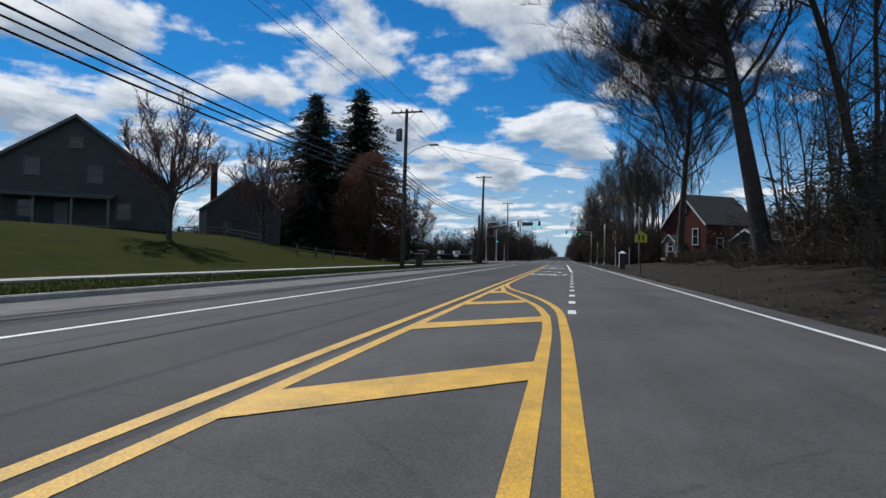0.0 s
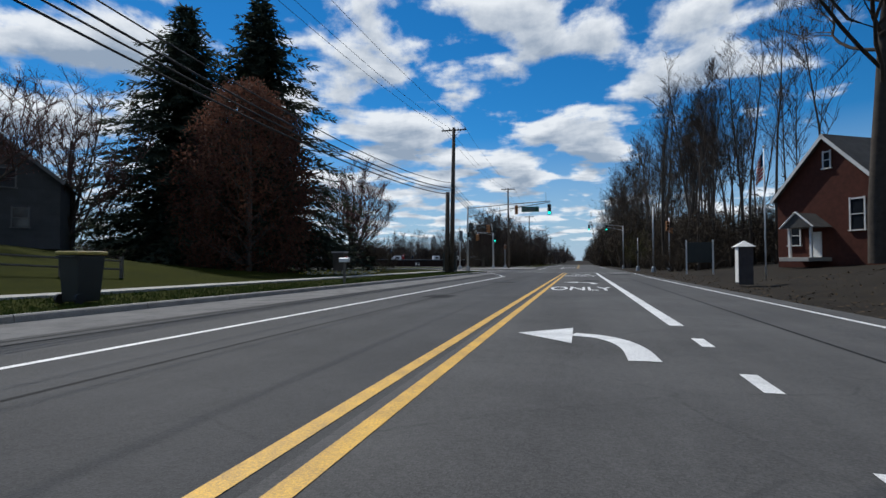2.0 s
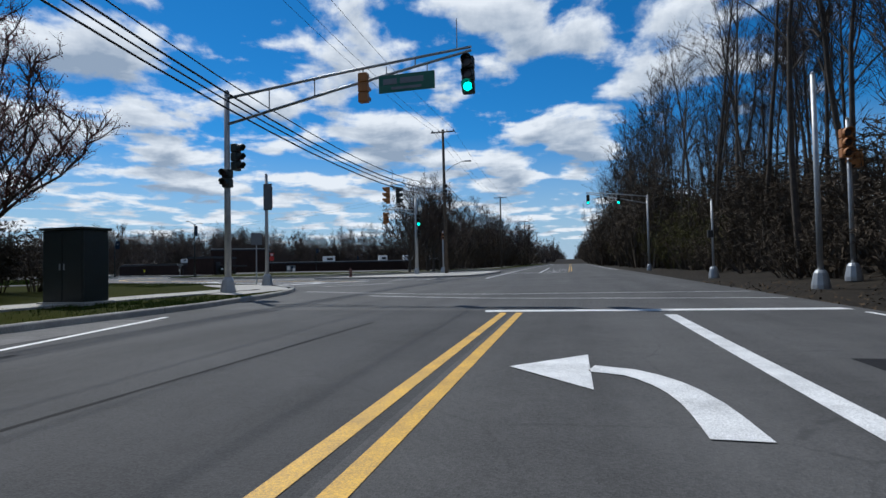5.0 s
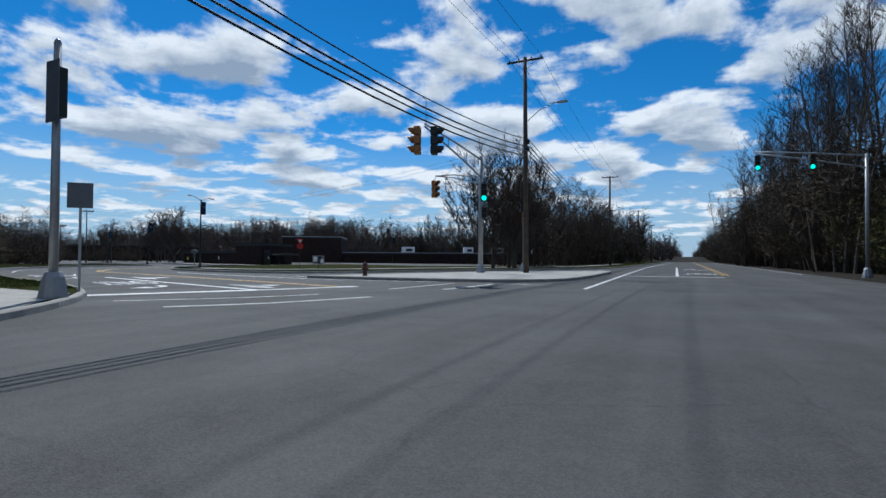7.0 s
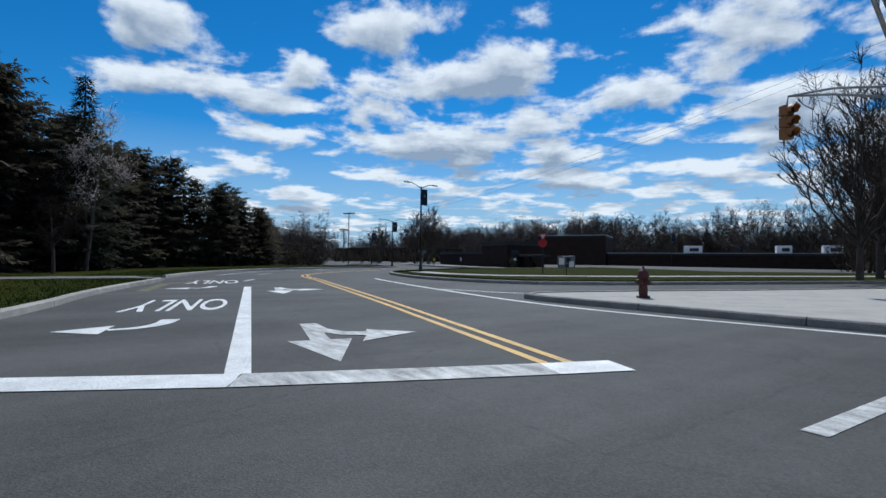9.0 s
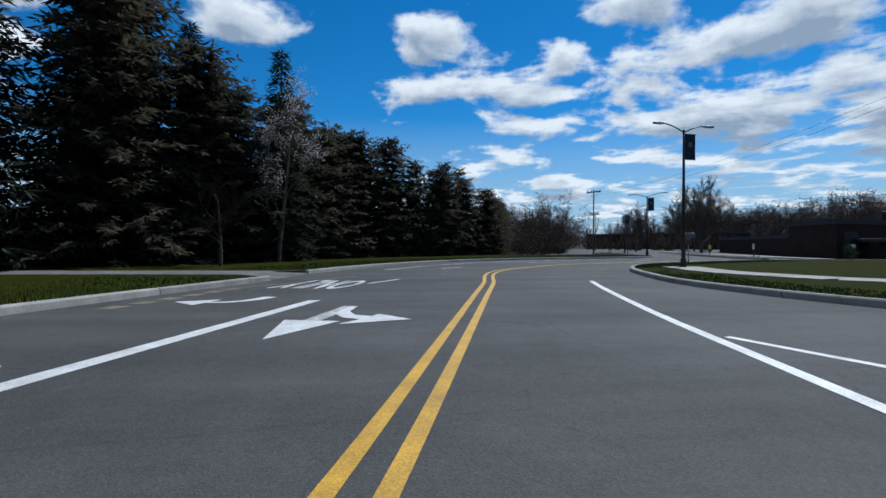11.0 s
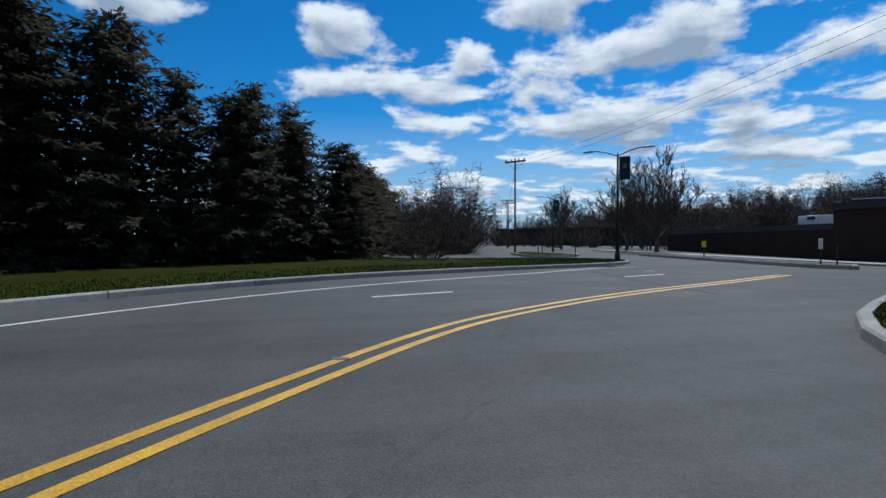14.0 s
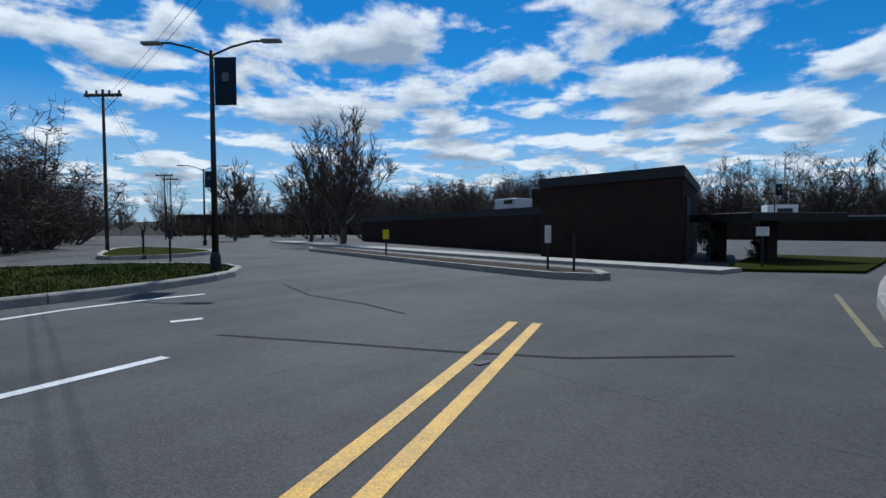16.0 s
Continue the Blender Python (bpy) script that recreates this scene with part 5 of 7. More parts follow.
# flowering and red trees
leafy_tree("copper_tree", 51, (-18.9, 60.4, 0.2), 15.9, 5.9, "broad dense copper-red tree below tall firs", LEAF_RED, 26000, 0.12)
round_tree("budding_maple", 52, (-20.6, 84.6, 0.1), 15.0, 0.24, 0.10, 0.40, "maple with reddish spring buds", limbs_n=20, side=17, twigs=10, twig_w=0.017, twig=TWIG_RED, leaf=BUD_PINK, leaf_size=0.058, per=3)
round_tree("budding_maple", 53, (-22.0, 23.0, 2.0), 12.6, 0.22, 0.18, 0.34, "young lawn maple with pinkish buds", limbs_n=15, side=15, twigs=9, twig_w=0.014, twig=TWIG_RED, leaf=BUD_PINK, leaf_size=0.05, per=2)
round_tree("budding_maple", 54, (-27.0, 44.0, 2.2), 13.4, 0.2, 0.16, 0.34, "young lawn maple with pinkish buds", limbs_n=14, side=15, twigs=9, twig_w=0.014, twig=TWIG_RED, leaf=BUD_PINK, leaf_size=0.05, per=1)
bare_tree("cherry_tree", 55, (-41.8, 95.6, 0.1), 9.2, 0.14, 0.2, 0.8, (12, 7, 6), "pale blossoming cherry among dark pines", PALE_TWIG, BLOSSOM, 0.04, 9, 0.12)
bare_tree("lawn_tree", 56, (-38.0, 41.0, 2.6), 15.0, 0.2, 0.25, 0.6, (12, 7, 5), "slender bare tree behind houses")
round_tree("budding_maple", 57, (-33.5, 56.0, 1.0), 17.0, 0.26, 0.12, 0.36, "tall maple with dense reddish spring twigs", limbs_n=15, side=15, twigs=9, twig_w=0.016, twig=TWIG_RED, leaf=BUD_PINK, leaf_size=0.05, per=1)
round_tree("campus_tree", 58, (-70.0, 140.2, 0.0), 8.8, 0.2, 0.16, 0.42, "broad bare tree with a round twiggy crown", limbs_n=18, side=18, twigs=9, twig_w=0.012)
round_tree("campus_tree", 59, (-76.0, 141.5, 0.0), 7.2, 0.15, 0.16, 0.40, "broad bare tree with a round twiggy crown", limbs_n=15, side=15, twigs=9, twig_w=0.011)
round_tree("campus_tree", 60, (-88.0, 141.0, 0.0), 7.8, 0.15, 0.25, 0.30, "slender bare tree beside a parking lot", limbs_n=13, side=14, twigs=9, twig_w=0.011)
thicket("undergrowth", 8, [(-61 - 3.2 * k + rb.uniform(-1, 1), 116.5 + 0.42 * 3.2 * k * 0.62 + rb.uniform(-1.5, 0.5), 0.1) for k in range(15)], 5.5, BRUSH, "dark hedge of twiggy shrubs behind a parking lot", stems=20, twigs=34, wide=0.5, twig_w=0.035, skirt=0.3)
thicket("undergrowth", 9, [(rb.uniform(-135, -80), rb.uniform(148, 158), 0.0) for _ in range(34)], 5.0, BRUSH, "dark twiggy shrubs at the end of the campus road", wide=0.55, twig_w=0.05)
# a drooping bare willow shrub and grass along the verges
bare_tree("weeping_shrub", 61, (-36.0, 94.2, 0.1), 3.6, 0.1, 0.3, 1.3, (12, 9, 8), "grey drooping bare shrub before dark pines")
rg = random.Random(21)


def tufts(name, seed, line, inner, outer, count, size, zfun, label):
    """Uneven blades along a kerb."""
    rng = random.Random(seed)
    vs, fs = [], []
    n = len(line)
    for _ in range(count):
        i = rng.randrange(n - 1)
        p = line[i].lerp(line[i + 1], rng.random())
        d = (line[i + 1] - line[i]).normalized()
        q = p + Vector((-d.y, d.x)) * (inner + (outer - inner) * rng.random() ** 1.5)
        if (-31.8 < q.x < -27.4 and q.y > 92) or (-12.8 < q.x and 82.4 < q.y < 93):
            continue
        z = zfun(q.x, q.y)
        for _b in range(3):
            a = rng.uniform(0, 6.28)
            h = size * rng.uniform(0.5, 1.4)
            w = Vector((math.cos(a), math.sin(a), 0)) * 0.012
            t = Vector((math.cos(a + 1.6), math.sin(a + 1.6), 0)) * h * rng.uniform(0.1, 0.6)
            c = Vector((q.x + rng.uniform(-.04, .04), q.y + rng.uniform(-.04, .04), z - 0.01))
            b = len(vs)
            vs += [c - w, c + w, c + t + Vector((0, 0, h))]
            fs.append((b, b + 1, b + 2))
    tagged(obj(name, vs, fs, GRASS_BLADE), label, "grass", "", "stuff")


thicket("shrubs", 16, [(-25.5 + 9.5 * k / 15 + rb.uniform(-1, 1), 79.5 + 7.5 * k / 15 + rb.uniform(-1, 1), 0.1) for k in range(16)], 3.6, BRUSH, "dark dense garden shrubs below a maple", stems=12, wide=0.5, twig_w=0.03, buds=3, bud=0.12, category="shrub")
tufts("grass", 1, [p for p in near_line if -14 < p.y < 99], 0.17, 4.6, 26000, 0.075, lambda x, y: lawn_height(x, y), "short green grass blades on a verge")
tufts("grass", 2, side_line[:60], 0.17, 4.0, 14000, 0.07, lambda x, y: 0.115, "short green grass blades on a bank")
tufts("grass", 3, [p for p in far_line if p.y < 126 and p.x < -11], 0.17, 2.0, 9000, 0.06, lambda x, y: 0.12, "short green grass blades on a verge")
# leaf litter and twigs on the bare shoulder
vs, fs = [], []
for _ in range(5200):
    x, y = 14.3 + rg.random() ** 1.6 * 6.0, rg.uniform(-14, 95)
    u = Vector((rg.uniform(-1, 1), rg.uniform(-1, 1), rg.uniform(-0.3, 0.5))).normalized() * rg.uniform(0.03, 0.08)
    w = u.cross(Vector((0, 0, 1))).normalized() * rg.uniform(0.02, 0.05)
    c = Vector((x, y, ground_height(x, y) + 0.04))
    b = len(vs)
    vs += [c - u, c + w, c + u, c - w]
    fs.append((b, b + 1, b + 2, b + 3))
DRY = material("dry_leaf", (0.10, 0.07, 0.042), (0.05, 0.034, 0.022), 0.9, scale=3, fine=20)
tagged(obj("dead_leaves", vs, fs, DRY), "scattered dry brown leaves on the shoulder", "leaves", "", "stuff")
# low shrubs beside the building entrance and on the verge
for k, (x, y, h) in enumerate(((-45.9, 136.6, 0.9), (-44.8, 138.3, 0.55), (-40.9, 131.2, 0.9))):
    bare_tree("shrub", 70 + k, (x, y, 0.12), h, 0.02, 0.05, 1.3, (12, 7, 5), "small dark shrub beside a paved entrance", TWIG, NEEDLE, 0.035, 5, 0.06, split=False)


# ---- utility poles and cables ----
def utility_pole(at, h, lean=(0, 0), lamp=False, transformer=False, slim=1.0, turn=0, label="weathered wooden utility pole with a crossarm"):
    t = thing("utility_pole", at, label, "utility pole", "poles along the road", turn)
    bm = bmesh.new()
    top = Vector((lean[0], lean[1], h))
    tube(bm, [(0, 0, -0.3), top * 0.5, top], [0.19 * slim, 0.165 * slim, 0.125 * slim], 10)
    part("shaft", bm, POLE_WOOD, t, smooth=True)
    bm = bmesh.new()
    box(bm, top.x, top.y, h - 0.25, 2.6 * min(1, slim * 1.5), 0.10, 0.13, bevel=0.01)
    part("crossarm", bm, POLE_WOOD, t)
    for x in [q * min(1, slim * 1.5) for q in (-1.15, -0.45, 0.45, 1.15)]:
        bm = bmesh.new()
        tube(bm, [(top.x + x, top.y, h - 0.2), (top.x + x, top.y, h - 0.08), (top.x + x, top.y, h - 0.02)], [0.04, 0.055, 0.03], 8)
        part("insulator", bm, SIGN_BACK, t)
    for sx in (-1, 1):
        bm = bmesh.new()
        tube(bm, [(top.x + sx * 0.75, top.y, h - 0.3), (top.x, top.y + 0.05, h - 0.95)], 0.018, 6)
        part("brace", bm, ALU, t)
    if lamp:
        bm = bmesh.new()
        tube(bm, [(0.1, 0, h * 0.70), (0.9, -0.1, h * 0.74), (1.9, -0.2, h * 0.765), (2.3, -0.2, h * 0.765)], 0.035, 8)
        arm = part("lamp_arm", bm, ALU, t, smooth=True)
        bm = bmesh.new()
        box(bm, 2.55, -0.2, h * 0.765, 0.7, 0.26, 0.14, bevel=0.05)
        part("lamp_head", bm, ALU, arm)
    if transformer:
        bm = bmesh.new()
        tube(bm, [(-0.45, 0.1, h * 0.80), (-0.45, 0.1, h * 0.80 + 0.06), (-0.45, 0.1, h * 0.80 + 0.95), (-0.45, 0.1, h * 0.80 + 1.02)], [0.2, 0.26, 0.26, 0.2], 14)
        part("transformer", bm, SIGN_BACK, t, "grey drum transformer", smooth=True)
    for z in (0.565, 0.60) if slim > 0.6 else ():
        bm = bmesh.new()
        box(bm, 0.14, -0.16, h * z, 0.28, 0.14, 0.3, bevel=0.02)
        part("cable_bracket", bm, BLACK, t)
    return t


# the corner pole is the stoutest
POLES = [((-2.4, -21, 0.1), 12.6), ((-3.0, 26.35, 0.1), 12.8), ((-3.98, 72.55, 0.1), 14.8), ((-4.4, 118.6, 0.1), 15.2), ((-5.5, 170, 0.1), 14.5), ((-6, 230, 0.1), 14.2), ((-6.2, 290, 0.1), 14.0)]
LEAN = {1: (0.15, 0.1), 2: (0.25, 0.1), 3: (-0.15, 0.1)}
for i, (p, h) in enumerate(POLES):
    utility_pole(p, h, LEAN.get(i, (0, 0)), lamp=i in (1, 3, 5), transformer=i == 1, slim=1.3 if i == 2 else 1.0,
                 label="weathered wooden utility pole with crossarm and street lamp" if i in (1, 3, 5) else "weathered wooden utility pole with a crossarm")


t = thing("cut_pole", (-4.42, 72.5, 0.1), "cut-off wooden pole standing beside a taller pole", "utility pole")
bm = bmesh.new()
tube(bm, [(0, 0, -0.3), (0.02, 0, 4.0), (0.06, 0, 8.2)], [0.25, 0.23, 0.20], 12)
part("shaft", bm, POLE_WOOD, t, smooth=True)
for z in (2.6, 5.6, 7.4):
    bm = bmesh.new()
    box(bm, 0.22, 0, z, 0.5, 0.05, 0.07, bevel=0.01)
    part("strap", bm, ALU, t)
bm = bmesh.new()
tube(bm, [(0.05, -0.19, 0.0), (0.05, -0.19, 5.0)], 0.035, 8)
part("conduit", bm, SIGN_BACK, t)


def cable(a, b, sag, r, label, name="power_cable", n=14):
    a, b = Vector(a), Vector(b)
    pts = [a.lerp(b, k / n) - Vector((0, 0, sag * 4 * (k / n) * (1 - k / n))) for k in range(n + 1)]
    bm = bmesh.new()
    tube(bm, pts, r, 6)
    return tagged(part(name, bm, CABLE, smooth=True), label, "cable", "overhead cables")


for i in range(len(POLES) - 1):
    (p, h), (q, g) = POLES[i], POLES[i + 1]
    lp, lq = LEAN.get(i, (0, 0)), LEAN.get(i + 1, (0, 0))
    for x in (-1.15, -0.45, 1.15):
        cable((p[0] + lp[0] + x, p[1], h + 0.08), (q[0] + lq[0] + x, q[1], g + 0.08), 0.8, 0.012, "thin overhead power line between wooden poles")
    za, zb = h * 0.565, g * 0.565
    for k, (dx, dz, r) in enumerate(((0.24, -0.35, 0.034), (0.22, 0.0, 0.030), (0.26, 0.30, 0.036), (0.16, 0.85, 0.024))):
        cable((p[0] + dx, p[1], za + dz), (q[0] + dx, q[1], zb + dz), (1.55 if i == 2 else 1.0) + 0.07 * k, r, "thick black telephone cable between wooden poles")
for dz in (0.0, -0.32):
    cable((-5.2, 117.0, 8.8 + dz), (-68.7, 126.0, 7.3 + dz), 1.8, 0.006, "thin cable running from a mast over the side road")
    cable((-68.7, 126.0, 7.3 + dz), (-100, 139, 6.9 + dz), 0.7, 0.008, "thin cable between slim poles far off")
cable((14.6, 38.0, 9.5), (-3.0, 26.4, 10.6), 0.5, 0.012, "thin cable crossing over the road")


# ---- traffic signals ----
def signal_head(parent, at, turn, lit=None, housing=SIG_YELLOW, name="signal_head", s=1.0, cells=3):
    """A three-lens head: a rounded box with lenses under visors, facing its own -y."""
    m = pose(*at, 0, 0, turn) @ Matrix.Scale(s, 4)
    bm = bmesh.new()
    for k in range(cells):
        box(bm, 0, 0, 0.36 * (1 - k), 0.36, 0.26, 0.345, bevel=0.04)
    bmesh.ops.transform(bm, matrix=m, verts=bm.verts)
    head = part(name, bm, housing, parent, smooth=False)
    for k in range(cells):
        z = 0.36 * (1 - k)
        bm = bmesh.new()
        tube(bm, [(0, -0.13, z), (0, -0.165, z)], [0.135, 0.12], 14)
        bmesh.ops.transform(bm, matrix=m, verts=bm.verts)
        part("lens", bm, {None: LENS_OFF, 0: LENS_RED, 2: LENS_GREEN}[k if lit == k else None], head)
        bm = bmesh.new()
        n = 10
        ring = []
        for j in range(n + 1):
            a = radians(-25 + 230 * j / n)
            for y, r in ((-0.13, 0.155), (-0.36, 0.150), (-0.36, 0.163), (-0.13, 0.168)):
                ring.append(bm.verts.new((r * math.cos(a), y + (0.08 if y < -0.2 and (j < 2 or j > n - 2) else 0), z + r * math.sin(a))))
        for j in range(n):
            for q in range(4):
                a, b = 4 * j + q, 4 * j + (q + 1) % 4
                bm.faces.new((ring[a], ring[b], ring[b + 4], ring[a + 4]))
        bmesh.ops.transform(bm, matrix=m, verts=bm.verts)
        part("visor", bm, housing, head)
    return head


def mast_pole(t, h, r=0.13, base=True):
    bm = bmesh.new()
    tube(bm, [(0, 0, 0), (0, 0, h * 0.5), (0, 0, h)], [r, r * 0.9, r * 0.78], 12)
    part("pole", bm, ALU, t, smooth=True)
    bm = bmesh.new()
    tube(bm, [(0, 0, h), (0, 0, h + 0.1)], [r * 0.82, 0.03], 12)
    part("cap", bm, ALU, t, smooth=True)
    if base:
        bm = bmesh.new()
        tube(bm, [(0, 0, -0.1), (0, 0, 0.06), (0, 0, 0.5), (0, 0, 0.62)], [0.30, 0.30, 0.22, 0.15], 10)
        part("base_shoe", bm, ALU, t)


def truss_arm(t, root_hi, root_lo, end, n=4):
    """Two bars that meet at the arm's end, with uprights between."""
    root_hi, root_lo, end = Vector(root_hi), Vector(root_lo), Vector(end)
    for a, b in ((root_hi, end), (root_lo, end - Vector((0, 0, 0.12)))):
        bm = bmesh.new()
        tube(bm, [a, a.lerp(b, 0.5) + Vector((0, 0, 0.05)), b], [0.06, 0.055, 0.045], 8)
        part("arm_bar", bm, ALU, t, smooth=True)
    for k in range(1, n):
        f = k / n
        bm = bmesh.new()
        tube(bm, [root_hi.lerp(end, f), root_lo.lerp(end - Vector((0, 0, 0.12)), f)], 0.025, 6)
        part("arm_strut", bm, ALU, t)


MAST = "grey steel signal mast with truss arm"
t = thing("signal_mast", (-4.85, 84.24, 0.12), MAST + " and street-name sign", "traffic signal", "signal masts")
mast_pole(t, 8.0)
truss_arm(t, (0, 0, 7.75), (0, 0, 6.7), (10.1, -0.8, 8.25), 5)
signal_head(t, (6.1, -0.55, 7.35), 180, None, SIG_YELLOW)
signal_head(t, (10.0, -0.9, 7.25), 0, 2, SIG_GREEN_HOUSING, s=1.15)
bm = bmesh.new()
box(bm, 7.75, -0.65, 7.35, 2.05, 0.05, 0.62, bevel=0.01)
sign = part("street_sign", bm, SIGN_GREEN, t, "green street-name sign with an illegible white line")
bm = bmesh.new()
for k, (x, w) in enumerate(((7.15, 0.5), (7.95, 0.85))):
    box(bm, x, -0.685, 7.42, w, 0.012, 0.2)
box(bm, 7.75, -0.685, 7.17, 1.1, 0.012, 0.09)
part("sign_lettering", bm, SIGN_BACK, sign, "plain pale bars")
for x in (7.0, 8.5):
    bm = bmesh.new()
    tube(bm, [(x, -0.62, 7.66), (x, -0.6, 8.0)], 0.02, 6)
    part("sign_hanger", bm, ALU, t)
bm = bmesh.new()
tube(bm, [(9.6, -0.75, 8.2), (9.6, -0.75, 9.3)], 0.02, 6)
part("antenna", bm, ALU, t)
signal_head(t, (0.25, 0.2, 5.4), 90, None, SIG_GREEN_HOUSING)
signal_head(t, (0.2, -0.25, 4.3), 0, None, SIG_GREEN_HOUSING, cells=2)

t = thing("signal_post", (-7.39, 90.77, 0.12), "grey steel signal post with signal backs and cabinet", "traffic signal")
mast_pole(t, 5.9, 0.10)
bm = bmesh.new()
box(bm, 0.2, -0.05, 4.7, 0.28, 0.22, 1.15, bevel=0.03)
part("signal_back", bm, SIG_GREEN_HOUSING, t, "dull signal housing seen from the side")
bm = bmesh.new()
box(bm, 0.2, -0.19, 4.7, 0.5, 0.02, 1.4, bevel=0.004)
part("back_plate", bm, SIGN_BACK, t)

t = thing("signal_mast", (-7.1, 116.8, 0.12), MAST + " and side signals", "traffic signal", "signal masts")
mast_pole(t, 8.0, 0.17)
truss_arm(t, (0, 0, 7.8), (0, 0, 6.6), (1.5, -11.2, 7.4), 6)
signal_head(t, (1.2, -11.4, 6.6), 290, None, SIG_YELLOW, s=1.25)
signal_head(t, (1.9, -11.0, 6.6), 110, None, SIG_GREEN_HOUSING, s=1.25)
bm = bmesh.new()
tube(bm, [(1.5, -11.1, 7.3), (1.5, -11.1, 8.6), (1.3, -11.1, 8.75)], 0.02, 6)
part("antenna", bm, ALU, t)
for z0, z1 in ((6.55, 6.7), (6.15, 6.5)):
    bm = bmesh.new()
    tube(bm, [(0, 0, z0), (-1.6, -1.0, z1), (-2.7, -1.6, 6.6), (-2.75, -1.62, 6.2)], 0.04, 8)
    part("side_arm", bm, ALU, t, smooth=True)
signal_head(t, (-2.75, -1.62, 5.7), 70, None, SIG_YELLOW, s=1.1)
signal_head(t, (0.32, -0.22, 5.5), 20, 2, SIG_GREEN_HOUSING, s=1.15)
signal_head(t, (0.35, -0.2, 3.9), 20, None, SIG_GREEN_HOUSING, s=1.1, cells=2)
t = thing("signal_post", (-5.7, 122.4, 0.12), "thin steel post with a pedestrian signal", "traffic signal")
mast_pole(t, 4.6, 0.09)
signal_head(t, (0.1, -0.2, 3.9), 10, None, SIG_YELLOW, cells=2)

t = thing("signal_mast", (16.7, 127.4, 0.0), MAST + " reaching over the far lanes", "traffic signal", "signal masts")
mast_pole(t, 8.3, 0.12)
truss_arm(t, (0, 0, 8.2), (0, 0, 7.4), (-6.6, -0.6, 8.9), 4)
signal_head(t, (-3.1, -0.45, 7.95), 0, 2, SIG_GREEN_HOUSING)
signal_head(t, (-6.4, -0.75, 8.05), 0, 2, SIG_GREEN_HOUSING)
t = thing("signal_post", (17.09, 88.12, 0.0), "tall pale steel post at the woods' edge", "post")
mast_pole(t, 7.8, 0.10)
t = thing("signal_post", (19.25, 90.57, 0.2), "pale steel post with a yellow signal head", "traffic signal")
mast_pole(t, 6.4, 0.09)
signal_head(t, (-0.2, -0.25, 5.4), 0, None, SIG_YELLOW, s=1.1)
signal_head(t, (0.25, -0.1, 4.6), 270, None, SIG_YELLOW, cells=2)
t = thing("signal_post", (16.6, 100.5, 0.0), "short pale steel post with a button box", "post")
mast_pole(t, 4.6, 0.07)
bm = bmesh.new()
box(bm, -0.15, -0.1, 2.6, 0.3, 0.25, 0.45, bevel=0.03)
part("button_box", bm, BLACK, t)


# ---- signs, posts, street furniture ----
def post_sign(name, at, turn, h, shape, size, mat, label, post_mat=ALU, bars=None, back=True):
    t = thing(name, at, label, "sign", turn=turn)
    bm = bmesh.new()
    box(bm, 0, 0.02, h / 2 - 0.1, 0.06, 0.045, h + 0.2, bevel=0.008)
    part("post", bm, post_mat, t)
    bm = bmesh.new()
    w, hh = size
    n = shape
    if n == 4:
        box(bm, 0, -0.02, h - hh / 2, w, 0.02, hh, bevel=0.006)
    else:
        a0 = math.pi / n if n != 5 else math.pi / 2
        pts = [(w / 2 * math.cos(a0 + 2 * math.pi * k / n) / math.cos(math.pi / n), hh / 2 * math.sin(a0 + 2 * math.pi * k / n) / math.cos(math.pi / n)) for k in range(n)]
        if n == 5:
            pts = [(0, hh / 2), (-w / 2, hh * 0.12), (-w / 2, -hh / 2), (w / 2, -hh / 2), (w / 2, hh * 0.12)]
        f = bm.faces.new([bm.verts.new((x, -0.03, h - hh / 2 + z)) for x, z in pts])
        r = bmesh.ops.extrude_face_region(bm, geom=[f])
        bmesh.ops.translate(bm, vec=(0, 0.02, 0), verts=[v for v in r["geom"] if isinstance(v, bmesh.types.BMVert)])
    plate = part("plate", bm, mat, t)
    for (x, z, bw, bh, bmat) in bars or ():
        bm = bmesh.new()
        box(bm, x, -0.038, h - hh / 2 + z, bw, 0.01, bh)
        part("mark", bm, bmat, plate, "plain bar")
    return t


post_sign("warning_sign", (15.7, 31.85, 0.0), 0, 3.5, 5, (0.95, 0.95), SIGN_YELLOW, "fluorescent yellow five-sided warning sign on a post", BLACK, bars=[(-0.15, -0.08, 0.12, 0.5, BLACK), (0.17, -0.08, 0.12, 0.5, BLACK)])
post_sign("square_sign", (-9.0, 92.2, 0.12), 45, 2.95, 4, (0.6, 0.68), SIGN_BACK, "dark square sign seen from its grey back")
post_sign("stop_sign", (-26.2, 120.4, 0.12), 44, 2.3, 8, (0.55, 0.55), SIGN_RED, "red stop sign on a dark post by a footpath", BLACK)
t = thing("yield_plate", (-26.2, 120.4, 2.42), "white and red triangular plate above a red sign", "sign", turn=44)
for name, r, y, mt in (("plate", 0.36, -0.03, SIGN_RED), ("field", 0.2, -0.042, SIGN_WHITE)):
    bm = bmesh.new()
    f = bm.faces.new([bm.verts.new((r * math.cos(a), y, 0.18 + r * math.sin(a))) for a in (-math.pi / 2, math.pi / 6, 5 * math.pi / 6)])
    q = bmesh.ops.extrude_face_region(bm, geom=[f])
    bmesh.ops.translate(bm, vec=(0, 0.02, 0), verts=[v for v in q["geom"] if isinstance(v, bmesh.types.BMVert)])
    part(name, bm, mt, t)
bm = bmesh.new()
box(bm, 0, 0.0, 0.1, 0.05, 0.04, 0.6, bevel=0.006)
part("post_top", bm, BLACK, t)
